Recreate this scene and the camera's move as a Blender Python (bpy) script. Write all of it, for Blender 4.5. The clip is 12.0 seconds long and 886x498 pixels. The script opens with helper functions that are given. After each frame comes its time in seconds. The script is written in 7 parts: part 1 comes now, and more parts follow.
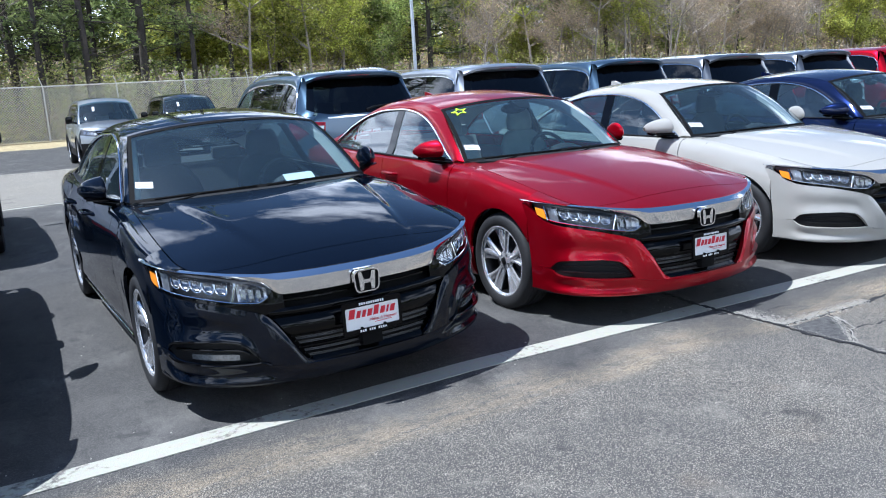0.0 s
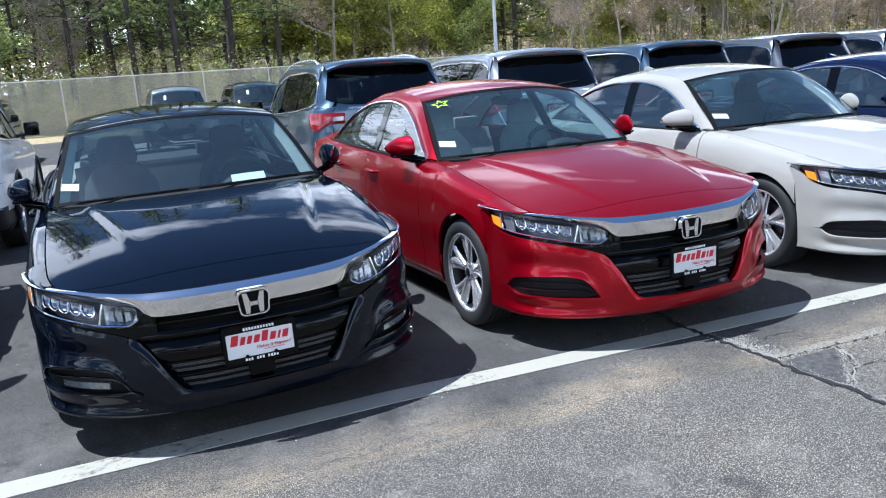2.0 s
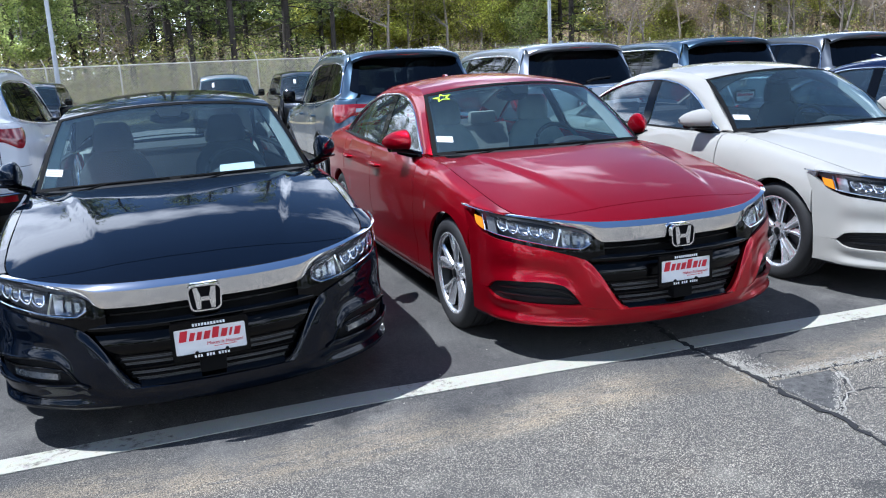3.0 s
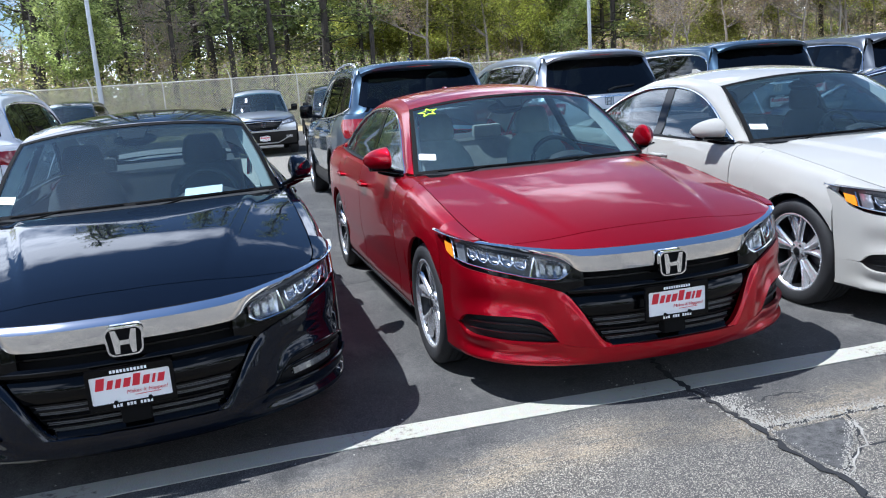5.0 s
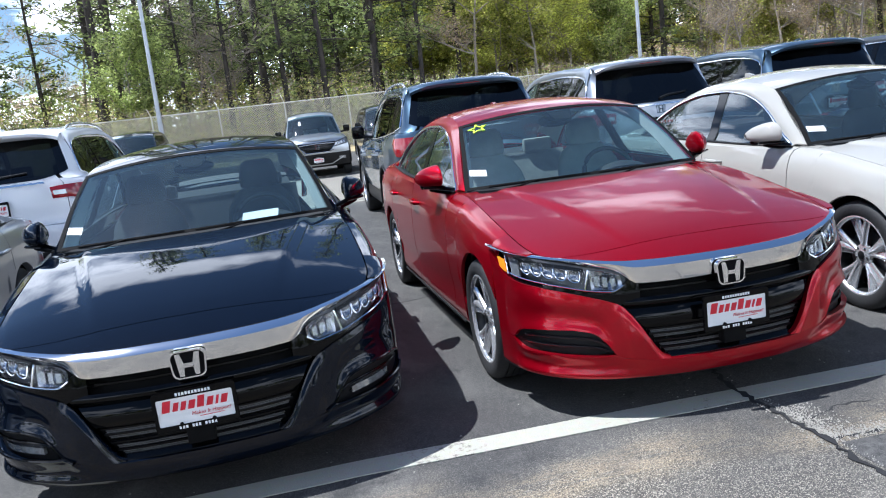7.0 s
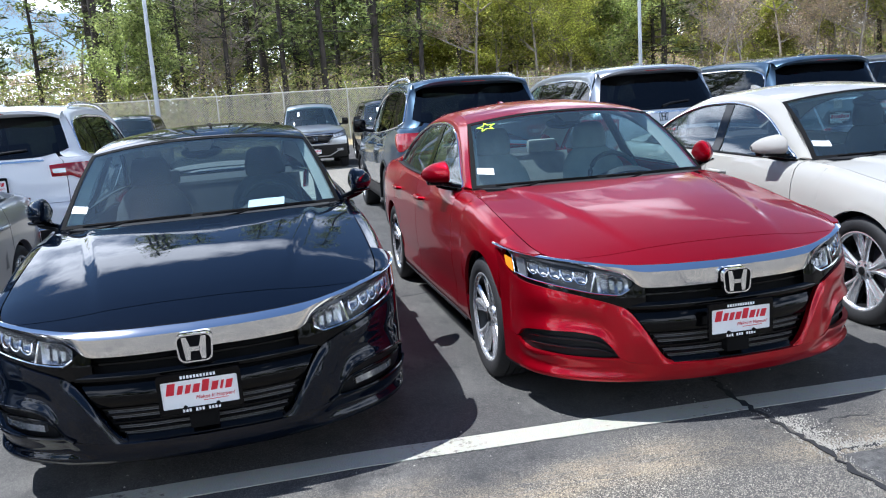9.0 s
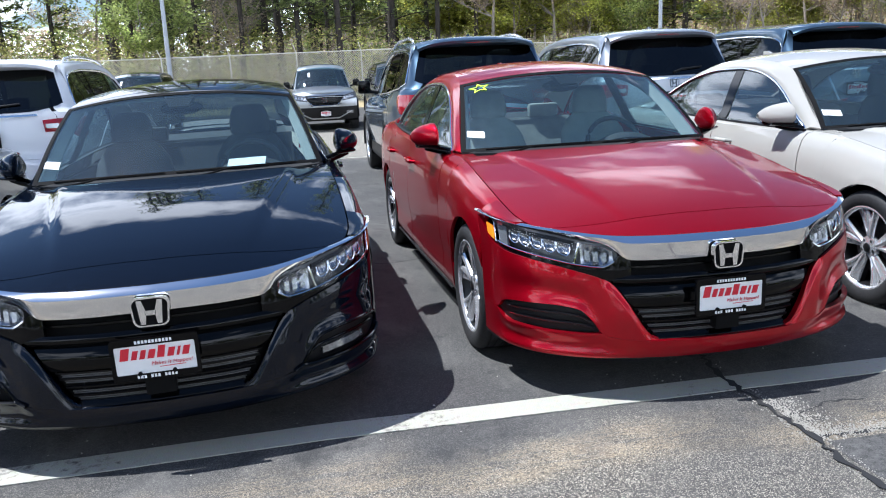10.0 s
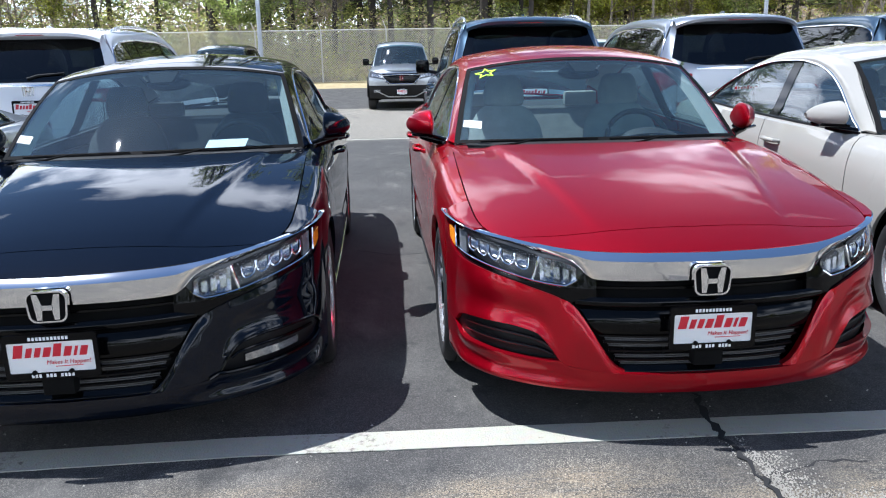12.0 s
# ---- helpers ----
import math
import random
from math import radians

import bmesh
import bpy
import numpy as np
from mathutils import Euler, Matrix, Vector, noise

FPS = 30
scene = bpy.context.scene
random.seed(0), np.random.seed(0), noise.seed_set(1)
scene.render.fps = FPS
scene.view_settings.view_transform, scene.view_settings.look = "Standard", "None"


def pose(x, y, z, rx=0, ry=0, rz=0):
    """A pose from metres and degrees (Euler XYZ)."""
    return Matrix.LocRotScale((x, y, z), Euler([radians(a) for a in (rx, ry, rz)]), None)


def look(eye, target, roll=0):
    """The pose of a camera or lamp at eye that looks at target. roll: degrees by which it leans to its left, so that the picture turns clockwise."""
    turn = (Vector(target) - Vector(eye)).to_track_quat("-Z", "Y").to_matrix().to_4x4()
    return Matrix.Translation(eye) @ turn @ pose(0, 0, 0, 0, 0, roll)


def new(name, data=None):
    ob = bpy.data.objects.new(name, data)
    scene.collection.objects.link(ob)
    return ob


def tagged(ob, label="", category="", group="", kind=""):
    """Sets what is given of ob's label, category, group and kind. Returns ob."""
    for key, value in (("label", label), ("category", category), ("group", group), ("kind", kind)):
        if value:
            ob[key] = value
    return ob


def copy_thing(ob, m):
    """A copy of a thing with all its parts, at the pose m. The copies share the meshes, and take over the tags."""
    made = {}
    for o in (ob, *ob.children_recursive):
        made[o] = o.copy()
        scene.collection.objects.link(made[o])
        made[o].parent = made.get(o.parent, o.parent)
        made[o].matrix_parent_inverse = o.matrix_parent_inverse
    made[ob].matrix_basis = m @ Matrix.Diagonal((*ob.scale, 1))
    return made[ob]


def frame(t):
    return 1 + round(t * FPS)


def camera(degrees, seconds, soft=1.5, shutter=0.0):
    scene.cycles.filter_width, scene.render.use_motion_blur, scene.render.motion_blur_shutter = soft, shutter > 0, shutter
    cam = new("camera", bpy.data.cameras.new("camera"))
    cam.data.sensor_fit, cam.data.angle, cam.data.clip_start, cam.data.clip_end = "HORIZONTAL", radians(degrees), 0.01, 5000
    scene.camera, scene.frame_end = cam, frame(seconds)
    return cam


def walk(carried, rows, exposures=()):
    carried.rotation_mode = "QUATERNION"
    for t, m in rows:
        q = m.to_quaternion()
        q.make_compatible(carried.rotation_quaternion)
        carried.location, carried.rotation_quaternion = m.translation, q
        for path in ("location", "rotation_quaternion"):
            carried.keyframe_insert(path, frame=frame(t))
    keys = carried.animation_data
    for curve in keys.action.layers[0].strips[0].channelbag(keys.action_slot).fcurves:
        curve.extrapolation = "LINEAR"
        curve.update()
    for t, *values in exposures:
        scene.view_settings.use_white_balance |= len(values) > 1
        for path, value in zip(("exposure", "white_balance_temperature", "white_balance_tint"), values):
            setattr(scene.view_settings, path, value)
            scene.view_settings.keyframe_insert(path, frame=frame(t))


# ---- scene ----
cam = camera(57.9, 12.0, soft=1.1)
PATH = [
    (0, (-1.477, -3.524, 1.489), (-0.533, -1.804, 1.099), -3.4),
    (0.5, (-1.152, -3.478, 1.477), (-0.319, -1.698, 1.107), -3.5),
    (1, (-0.901, -3.463, 1.459), (-0.096, -1.672, 1.08), -3.4),
    (1.5, (-0.636, -3.434, 1.489), (0.147, -1.637, 1.094), -3.7),
    (2, (-0.446, -3.414, 1.479), (0.278, -1.596, 1.067), -4.0),
    (2.5, (-0.2, -3.441, 1.463), (0.443, -1.596, 1.036), -3.8),
    (3, (-0.013, -3.402, 1.457), (0.583, -1.54, 1.036), -2.8),
    (3.5, (0.151, -3.231, 1.461), (0.719, -1.356, 1.06), -2.0),
    (5.5, (0.518, -3.145, 1.45), (0.956, -1.233, 1.061), -5.3),
    (6, (0.496, -3.147, 1.455), (0.888, -1.223, 1.073), -6.4),
    (6.5, (0.497, -3.172, 1.46), (0.857, -1.238, 1.096), -6.8),
    (7, (0.496, -3.166, 1.46), (0.851, -1.227, 1.119), -6.6),
    (9, (0.412, -3.156, 1.458), (0.79, -1.223, 1.11), -3.8),
    (9.5, (0.444, -3.114, 1.44), (0.806, -1.185, 1.056), -3.2),
    (10, (0.608, -3.019, 1.418), (0.943, -1.094, 0.988), -2.7),
    (10.5, (0.806, -2.937, 1.403), (1.102, -1.015, 0.935), -2.2),
    (11, (0.917, -2.873, 1.396), (1.157, -0.95, 0.903), -1.8),
    (11.5, (1.061, -2.746, 1.414), (1.236, -0.815, 0.922), -1.5),
    (12, (1.231, -2.706, 1.418), (1.339, -0.765, 0.947), -1.0),
]
walk(cam, [(t, look(eye, target, roll)) for t, eye, target, roll in PATH], [(0, 0.66, 5450, 10), (6, 0.71, 5620, 10), (9.5, 0.77, 5720, 10), (12, 0.73, 5720, 10)])

# ---- world, sun, exposure ----
SUN_FROM = Vector((-0.45, 0.14, 1.0)).normalized()
world = bpy.data.worlds.new("sky")
scene.world = world
world.use_nodes = True
wn, wl = world.node_tree.nodes, world.node_tree.links
sky = wn.new("ShaderNodeTexSky")
sky.sky_type = "NISHITA"
sky.sun_disc = False
sky.air_density, sky.dust_density, sky.ozone_density = 1.0, 0.2, 2.6
sky.sun_elevation = math.asin(SUN_FROM.z)
sky.sun_rotation = math.atan2(SUN_FROM.x, SUN_FROM.y)
coord = wn.new("ShaderNodeTexCoord")
up = wn.new("ShaderNodeSeparateXYZ")
wl.new(coord.outputs["Generated"], up.inputs[0])
lift = wn.new("ShaderNodeMath")
lift.inputs[1].default_value = 0.18
wl.new(up.outputs["Z"], lift.inputs[0])
stretch = wn.new("ShaderNodeVectorMath")
stretch.operation = "DIVIDE"
wl.new(lift.outputs[0], stretch.inputs[1])
cover = wn.new("ShaderNodeMapRange")
cover.inputs["From Min"].default_value, cover.inputs["From Max"].default_value = 0.22, 0.62
cover.inputs["To Min"].default_value, cover.inputs["To Max"].default_value = 0.085, -0.13
wl.new(up.outputs["Z"], cover.inputs["Value"])
cloud = wn.new("ShaderNodeTexNoise")
cloud.inputs["Scale"].default_value = 1.35
cloud.inputs["Detail"].default_value = 7
cloud.inputs["Roughness"].default_value = 0.58
ramp = wn.new("ShaderNodeValToRGB")
ramp.color_ramp.elements[0].position = 0.50
ramp.color_ramp.elements[1].position = 0.59
mix = wn.new("ShaderNodeMix")
mix.data_type = "RGBA"
mix.inputs["B"].default_value = (24.0, 24.4, 25.5, 1)
wl.new(coord.outputs["Generated"], stretch.inputs[0])
wl.new(stretch.outputs["Vector"], cloud.inputs["Vector"])
shade = wn.new("ShaderNodeMath")
wl.new(cloud.outputs["Fac"], shade.inputs[0])
wl.new(cover.outputs["Result"], shade.inputs[1])
wl.new(shade.outputs[0], ramp.inputs["Fac"])
wl.new(ramp.outputs["Color"], mix.inputs["Factor"])
wl.new(sky.outputs["Color"], mix.inputs["A"])
wl.new(mix.outputs["Result"], wn["Background"].inputs["Color"])
wn["Background"].inputs["Strength"].default_value = 0.080

sun = bpy.data.lights.new("sun", "SUN")
sun.energy, sun.angle, sun.color = 5.0, radians(0.53), (1.0, 0.965, 0.91)
new("sun", sun).matrix_world = look(SUN_FROM * 60, (0, 0, 0))


# ---- materials ----
def mat(name, color, rough=0.5, metal=0.0, coat=0.0, coat_rough=0.03, grain=0.0, grain_scale=40.0, bump=0.0, spec=0.5, emit=None):
    m = bpy.data.materials.new(name)
    m.use_nodes = True
    n, l = m.node_tree.nodes, m.node_tree.links
    b = n["Principled BSDF"]
    b.inputs["Base Color"].default_value = (*color, 1)
    b.inputs["Roughness"].default_value = rough
    b.inputs["Metallic"].default_value = metal
    b.inputs["Coat Weight"].default_value = coat
    b.inputs["Coat Roughness"].default_value = coat_rough
    b.inputs["Specular IOR Level"].default_value = spec
    if emit:
        b.inputs["Emission Color"].default_value = (*emit[:3], 1)
        b.inputs["Emission Strength"].default_value = emit[3]
    if grain or bump:
        tc = n.new("ShaderNodeTexCoord")
        a, c = n.new("ShaderNodeTexNoise"), n.new("ShaderNodeTexNoise")
        a.inputs["Scale"].default_value, a.inputs["Detail"].default_value = grain_scale, 5
        c.inputs["Scale"].default_value, c.inputs["Detail"].default_value = grain_scale / 9, 3
        l.new(tc.outputs["Object"], a.inputs["Vector"])
        l.new(tc.outputs["Object"], c.inputs["Vector"])
        add = n.new("ShaderNodeMath")
        add.operation = "ADD"
        l.new(a.outputs["Fac"], add.inputs[0])
        l.new(c.outputs["Fac"], add.inputs[1])
        r = n.new("ShaderNodeMapRange")
        r.inputs["From Min"].default_value, r.inputs["From Max"].default_value = 0.6, 1.4
        r.inputs["To Min"].default_value, r.inputs["To Max"].default_value = 1 - grain, 1 + grain
        l.new(add.outputs[0], r.inputs["Value"])
        v = n.new("ShaderNodeVectorMath")
        v.operation = "SCALE"
        v.inputs[0].default_value = color
        l.new(r.outputs["Result"], v.inputs["Scale"])
        l.new(v.outputs["Vector"], b.inputs["Base Color"])
        if bump:
            bp = n.new("ShaderNodeBump")
            bp.inputs["Strength"].default_value = bump
            bp.inputs["Distance"].default_value = 0.01
            l.new(a.outputs["Fac"], bp.inputs["Height"])
            l.new(bp.outputs["Normal"], b.inputs["Normal"])
    return m


def paint(name, color, metal=0.0, rough=0.3, flake=0.0):
    """Car paint: pigment, fine metallic flake, clear coat and faint orange peel."""
    m = mat(name, color, rough, metal, 1.0, 0.015, spec=0.0)
    n, l = m.node_tree.nodes, m.node_tree.links
    b = n["Principled BSDF"]
    tc = n.new("ShaderNodeTexCoord")
    peel = n.new("ShaderNodeTexNoise")
    peel.inputs["Scale"].default_value, peel.inputs["Detail"].default_value = 9, 1
    bp = n.new("ShaderNodeBump")
    bp.inputs["Strength"].default_value, bp.inputs["Distance"].default_value = 0.02, 0.01
    l.new(tc.outputs["Object"], peel.inputs["Vector"])
    l.new(peel.outputs["Fac"], bp.inputs["Height"])
    l.new(bp.outputs["Normal"], b.inputs["Coat Normal"])
    dust_haze = n.new("ShaderNodeTexNoise")
    dust_haze.inputs["Scale"].default_value, dust_haze.inputs["Detail"].default_value = 3.5, 8
    l.new(tc.outputs["Object"], dust_haze.inputs["Vector"])
    r = n.new("ShaderNodeMapRange")
    r.inputs["From Min"].default_value, r.inputs["From Max"].default_value = 0.35, 0.75
    r.inputs["To Min"].default_value, r.inputs["To Max"].default_value = 0.012, 0.06
    l.new(dust_haze.outputs["Fac"], r.inputs["Value"])
    l.new(r.outputs["Result"], b.inputs["Coat Roughness"])
    if flake:
        f = n.new("ShaderNodeTexVoronoi")
        f.inputs["Scale"].default_value = 900
        l.new(tc.outputs["Object"], f.inputs["Vector"])
        fb = n.new("ShaderNodeBump")
        fb.inputs["Strength"].default_value, fb.inputs["Distance"].default_value = flake, 0.001
        l.new(f.outputs["Distance"], fb.inputs["Height"])
        l.new(fb.outputs["Normal"], b.inputs["Normal"])
    return m


def glass(name, tint, ior=1.5, dust_haze=0.0):
    """A thin pane: tinted see-through with a clear reflection and a dusty film, coloured teal for glare haze."""
    m = bpy.data.materials.new(name)
    m.use_nodes = True
    n, l = m.node_tree.nodes, m.node_tree.links
    n.remove(n["Principled BSDF"])
    t, g, f, x = n.new("ShaderNodeBsdfTransparent"), n.new("ShaderNodeBsdfGlossy"), n.new("ShaderNodeLayerWeight"), n.new("ShaderNodeMixShader")
    t.inputs["Color"].default_value = (*tint, 1)
    g.inputs["Roughness"].default_value = 0.01
    f.inputs["Blend"].default_value = 0.5
    p, q = n.new("ShaderNodeMath"), n.new("ShaderNodeMapRange")
    p.operation = "POWER"
    p.inputs[1].default_value = 5.0
    q.inputs["To Min"].default_value = ((ior - 1) / (ior + 1)) ** 2
    l.new(f.outputs["Facing"], p.inputs[0])
    l.new(p.outputs[0], q.inputs["Value"])
    l.new(q.outputs["Result"], x.inputs["Fac"])
    l.new(t.outputs["BSDF"], x.inputs[1])
    l.new(g.outputs["BSDF"], x.inputs[2])
    film, haze_mix, spots, coord = n.new("ShaderNodeBsdfDiffuse"), n.new("ShaderNodeMixShader"), n.new("ShaderNodeTexNoise"), n.new("ShaderNodeTexCoord")
    # teal colour: the dusty film also stands in for glare on the pane
    film.inputs["Color"].default_value = (0.36, 0.55, 0.62, 1)
    spots.inputs["Scale"].default_value, spots.inputs["Detail"].default_value = 4.0, 7
    amount = n.new("ShaderNodeMapRange")
    amount.inputs["From Min"].default_value, amount.inputs["From Max"].default_value = 0.3, 0.7
    amount.inputs["To Min"].default_value, amount.inputs["To Max"].default_value = dust_haze * 0.7, dust_haze * 1.3
    l.new(coord.outputs["Object"], spots.inputs["Vector"])
    l.new(spots.outputs["Fac"], amount.inputs["Value"])
    l.new(amount.outputs["Result"], haze_mix.inputs["Fac"])
    l.new(x.outputs["Shader"], haze_mix.inputs[1])
    l.new(film.outputs["BSDF"], haze_mix.inputs[2])
    l.new(haze_mix.outputs["Shader"], n["Material Output"].inputs["Surface"])
    return m


M_BLACK = paint("black_paint", (0.0018, 0.0036, 0.0085), 0.0, 0.45)
M_BLACK.node_tree.nodes["Principled BSDF"].inputs["Coat IOR"].default_value = 1.37
M_RED = paint("red_paint", (0.35, 0.0012, 0.010), 0.72, 0.36, 0.05)
M_RED.node_tree.nodes["Principled BSDF"].inputs["Coat IOR"].default_value = 1.42
M_RED.node_tree.nodes["Principled BSDF"].inputs["Coat Weight"].default_value = 0.75
M_WHITE = paint("white_paint", (0.37, 0.358, 0.325), 0.0, 0.3)
# the white again, lifted because the utility's tail stands in shade
M_SHADEWHITE = paint("shade_lifted_white_paint", (0.78, 0.79, 0.80), 0.0, 0.3)
M_BLUE = paint("blue_paint", (0.004, 0.008, 0.036), 0.45, 0.3, 0.08)
M_SILVER = paint("silver_paint", (0.42, 0.44, 0.46), 0.8, 0.32, 0.08)
M_STEEL = paint("steel_blue_paint", (0.068, 0.11, 0.158), 0.75, 0.32, 0.08)
M_GREY = paint("grey_paint", (0.12, 0.13, 0.145), 0.75, 0.32, 0.08)
M_LUNAR = paint("light_silver_paint", (0.34, 0.365, 0.40), 0.7, 0.32, 0.08)
M_DARK = paint("dark_grey_paint", (0.03, 0.033, 0.04), 0.6, 0.3, 0.06)
M_CHROME = mat("chrome", (0.86, 0.86, 0.87), 0.09, 1.0)
M_GLOSSBLACK = mat("gloss_black_plastic", (0.002, 0.002, 0.0024), 0.06, spec=0.2)
M_TRIM = mat("black_trim_plastic", (0.007, 0.007, 0.0078), 0.45, 0, grain=0.15, grain_scale=160, bump=0.1, spec=0.25)
M_SLAT = mat("black_grille_plastic", (0.005, 0.005, 0.0055), 0.4, spec=0.2)
M_RADIATOR = mat("radiator_alloy", (0.085, 0.085, 0.088), 0.45, 0.3, grain=0.25, grain_scale=300)
M_MATTE = mat("matte_black_plastic", (0.003, 0.003, 0.0033), 0.8, spec=0.15)
M_RUBBER = mat("tyre_rubber", (0.013, 0.013, 0.014), 0.72, 0, grain=0.3, grain_scale=60, bump=0.2)
M_ALLOY = mat("machined_alloy", (0.80, 0.81, 0.83), 0.20, 0.76)
M_ALLOYDARK = mat("dark_painted_alloy", (0.014, 0.0145, 0.0155), 0.35, 0.4)
M_BRAKE = mat("brake_steel", (0.25, 0.25, 0.26), 0.4, 1.0)
M_GLASS = glass("windscreen_glass", (0.62, 0.86, 0.90), 2.2, 0.024)
M_SIDEGLASS = glass("side_glass", (0.44, 0.53, 0.54), 2.3, 0.02)
M_REARGLASS = glass("rear_side_glass", (0.34, 0.41, 0.42), 2.3, 0.02)
M_BACKGLASS = glass("tinted_rear_glass", (0.14, 0.16, 0.16), 1.8)
M_PRIVACY = glass("privacy_glass", (0.035, 0.038, 0.042), 1.6)
M_LENS = glass("lamp_lens", (0.88, 0.9, 0.92), 1.32)
M_REDLENS = mat("red_lamp_lens", (0.26, 0.004, 0.008), 0.15, 0, 0.8)
M_FOG = mat("fog_lamp_glass", (0.30, 0.31, 0.32), 0.12, 0.6, 1.0, grain=0.6, grain_scale=90)
M_AMBER = mat("amber_reflector", (0.95, 0.30, 0.015), 0.2, 0, 1.0)
M_REFLECTOR = mat("lamp_reflector", (0.40, 0.405, 0.415), 0.24, 0.9, grain=0.4, grain_scale=60)
M_LAMPBLACK = mat("lamp_bezel", (0.11, 0.112, 0.116), 0.25, 0.35)
M_DRL = mat("clear_lamp_element", (0.30, 0.31, 0.325), 0.15, 0.5, 0.6)
M_CLOTHDARK = mat("dark_seat_cloth", (0.018, 0.018, 0.02), 0.85, grain=0.3, grain_scale=120, bump=0.2)
M_CLOTHGREY = mat("light_grey_seat_cloth", (0.22, 0.215, 0.20), 0.85, grain=0.2, grain_scale=120, bump=0.2)
M_DASH = mat("dashboard_vinyl", (0.016, 0.016, 0.017), 0.6, grain=0.15, grain_scale=150, bump=0.1)
M_LINER = mat("headliner_cloth", (0.30, 0.295, 0.28), 0.9, grain=0.1, grain_scale=90)
M_PAPER = mat("white_paper", (0.70, 0.70, 0.69), 0.7, grain=0.04, grain_scale=30)
M_STAR = mat("neon_green_sticker", (0.62, 0.95, 0.02), 0.5)
M_PLATE = mat("white_plate_card", (0.84, 0.84, 0.83), 0.45, 0, 0.3)
M_PLATERED = mat("red_print", (0.60, 0.012, 0.03), 0.45)
M_PLATEWHITE = mat("white_print", (0.85, 0.85, 0.85), 0.45)
M_GREYPRINT = mat("grey_print", (0.35, 0.36, 0.38), 0.6)


# ---- building tools ----
class Shape:
    """Gathers grids, rings and boxes into one mesh."""

    def __init__(self):
        self.v, self.f = [], []

    def grid(self, p, out=None, flange=0.0, loop=False):
        """A sheet from rows of points. out: a point inside, from which its face turns away. flange: an edge folded back that far."""
        p = np.array(p, float)
        n, m = p.shape[:2]
        du, dv = np.gradient(p, axis=0), np.gradient(p, axis=1)
        nor = np.cross(du, dv)
        nor /= np.maximum(np.linalg.norm(nor, axis=2, keepdims=True), 1e-9)
        if out is not None and np.sum(nor * (p - np.array(out, float))) < 0:
            nor, flip = -nor, True
        else:
            flip = False
        b = len(self.v)
        self.v += [tuple(q) for q in p.reshape(-1, 3)]
        for i in range(n - 1):
            for j in range(m - 1 if not loop else m):
                k = (j + 1) % m
                q = (b + i * m + j, b + (i + 1) * m + j, b + (i + 1) * m + k, b + i * m + k)
                self.f.append(q[::-1] if flip else q)
        if flange:
            ring = [(i, 0) for i in range(n)] + [(n - 1, j) for j in range(1, m)] + [(i, m - 1) for i in range(n - 2, -1, -1)] + [(0, j) for j in range(m - 2, 0, -1)]
            c = len(self.v)
            for i, j in ring:
                self.v += [tuple(p[i, j]), tuple(p[i, j] - nor[i, j] * flange)]
            r = len(ring)
            for k in range(r):
                a, d = c + 2 * k, c + 2 * ((k + 1) % r)
                q = (a, a + 1, d + 1, d)
                self.f.append(q[::-1] if flip else q)
        return self

    def slab(self, p, back):
        """A sheet with its back face and rim, back: the vector to the back face."""
        p = np.array(p, float)
        self.grid(p, out=tuple(p.reshape(-1, 3).mean(0) + np.array(back)))
        q = p + np.array(back)
        self.grid(q, out=tuple(p.reshape(-1, 3).mean(0)))
        for a in ((p[0], q[0]), (p[-1], q[-1]), (p[:, 0], q[:, 0]), (p[:, -1], q[:, -1])):
            self.grid([a[0], a[1]], out=tuple((p + q).reshape(-1, 3).mean(0) / 2))
        return self

    def box(self, x0, x1, y0, y1, z0, z1, r=0.0):
        """A box with chamfered edges."""
        c = np.array([(x0 + x1) / 2, (y0 + y1) / 2, (z0 + z1) / 2])
        h = np.array([x1 - x0, y1 - y0, z1 - z0]) / 2
        bm = bmesh.new()
        bmesh.ops.create_cube(bm, size=2)
        for q in bm.verts:
            q.co = Vector(c) + Vector([q.co[i] * h[i] for i in range(3)])
        if r:
            bmesh.ops.bevel(bm, geom=bm.edges[:], offset=r, segments=2, affect="EDGES", profile=0.6)
        return self.bm(bm)

    def bm(self, bm, m=None):
        b = len(self.v)
        bm.verts.index_update()
        self.v += [tuple(m @ q.co if m else q.co) for q in bm.verts]
        self.f += [tuple(b + q.index for q in f.verts) for f in bm.faces]
        bm.free()
        return self

    def ball(self, c, r, seg=20, m=None):
        bm = bmesh.new()
        bmesh.ops.create_uvsphere(bm, u_segments=seg, v_segments=seg // 2 + 2, radius=1)
        for q in bm.verts:
            q.co = Vector(c) + Vector([q.co[i] * r[i] for i in range(3)])
        return self.bm(bm, m)

    def tube(self, path, r, seg=8, cap=True):
        """A round bar along points; r is one radius or one for each point."""
        path = [Vector(q) for q in path]
        r = [r] * len(path) if np.isscalar(r) else r
        rings = []
        for i, q in enumerate(path):
            d = (path[min(i + 1, len(path) - 1)] - path[max(i - 1, 0)]).normalized()
            u = d.cross(Vector((0, 0, 1)) if abs(d.z) < 0.9 else Vector((1, 0, 0))).normalized()
            w = d.cross(u)
            rings.append([tuple(q + (u * math.cos(a) + w * math.sin(a)) * r[i]) for a in np.linspace(0, 2 * math.pi, seg, endpoint=False)])
        b = len(self.v)
        self.grid(rings, loop=True)
        if cap:
            self.f.append(tuple(b + k for k in range(seg)))
            self.f.append(tuple(b + (len(path) - 1) * seg + k for k in reversed(range(seg))))
        return self

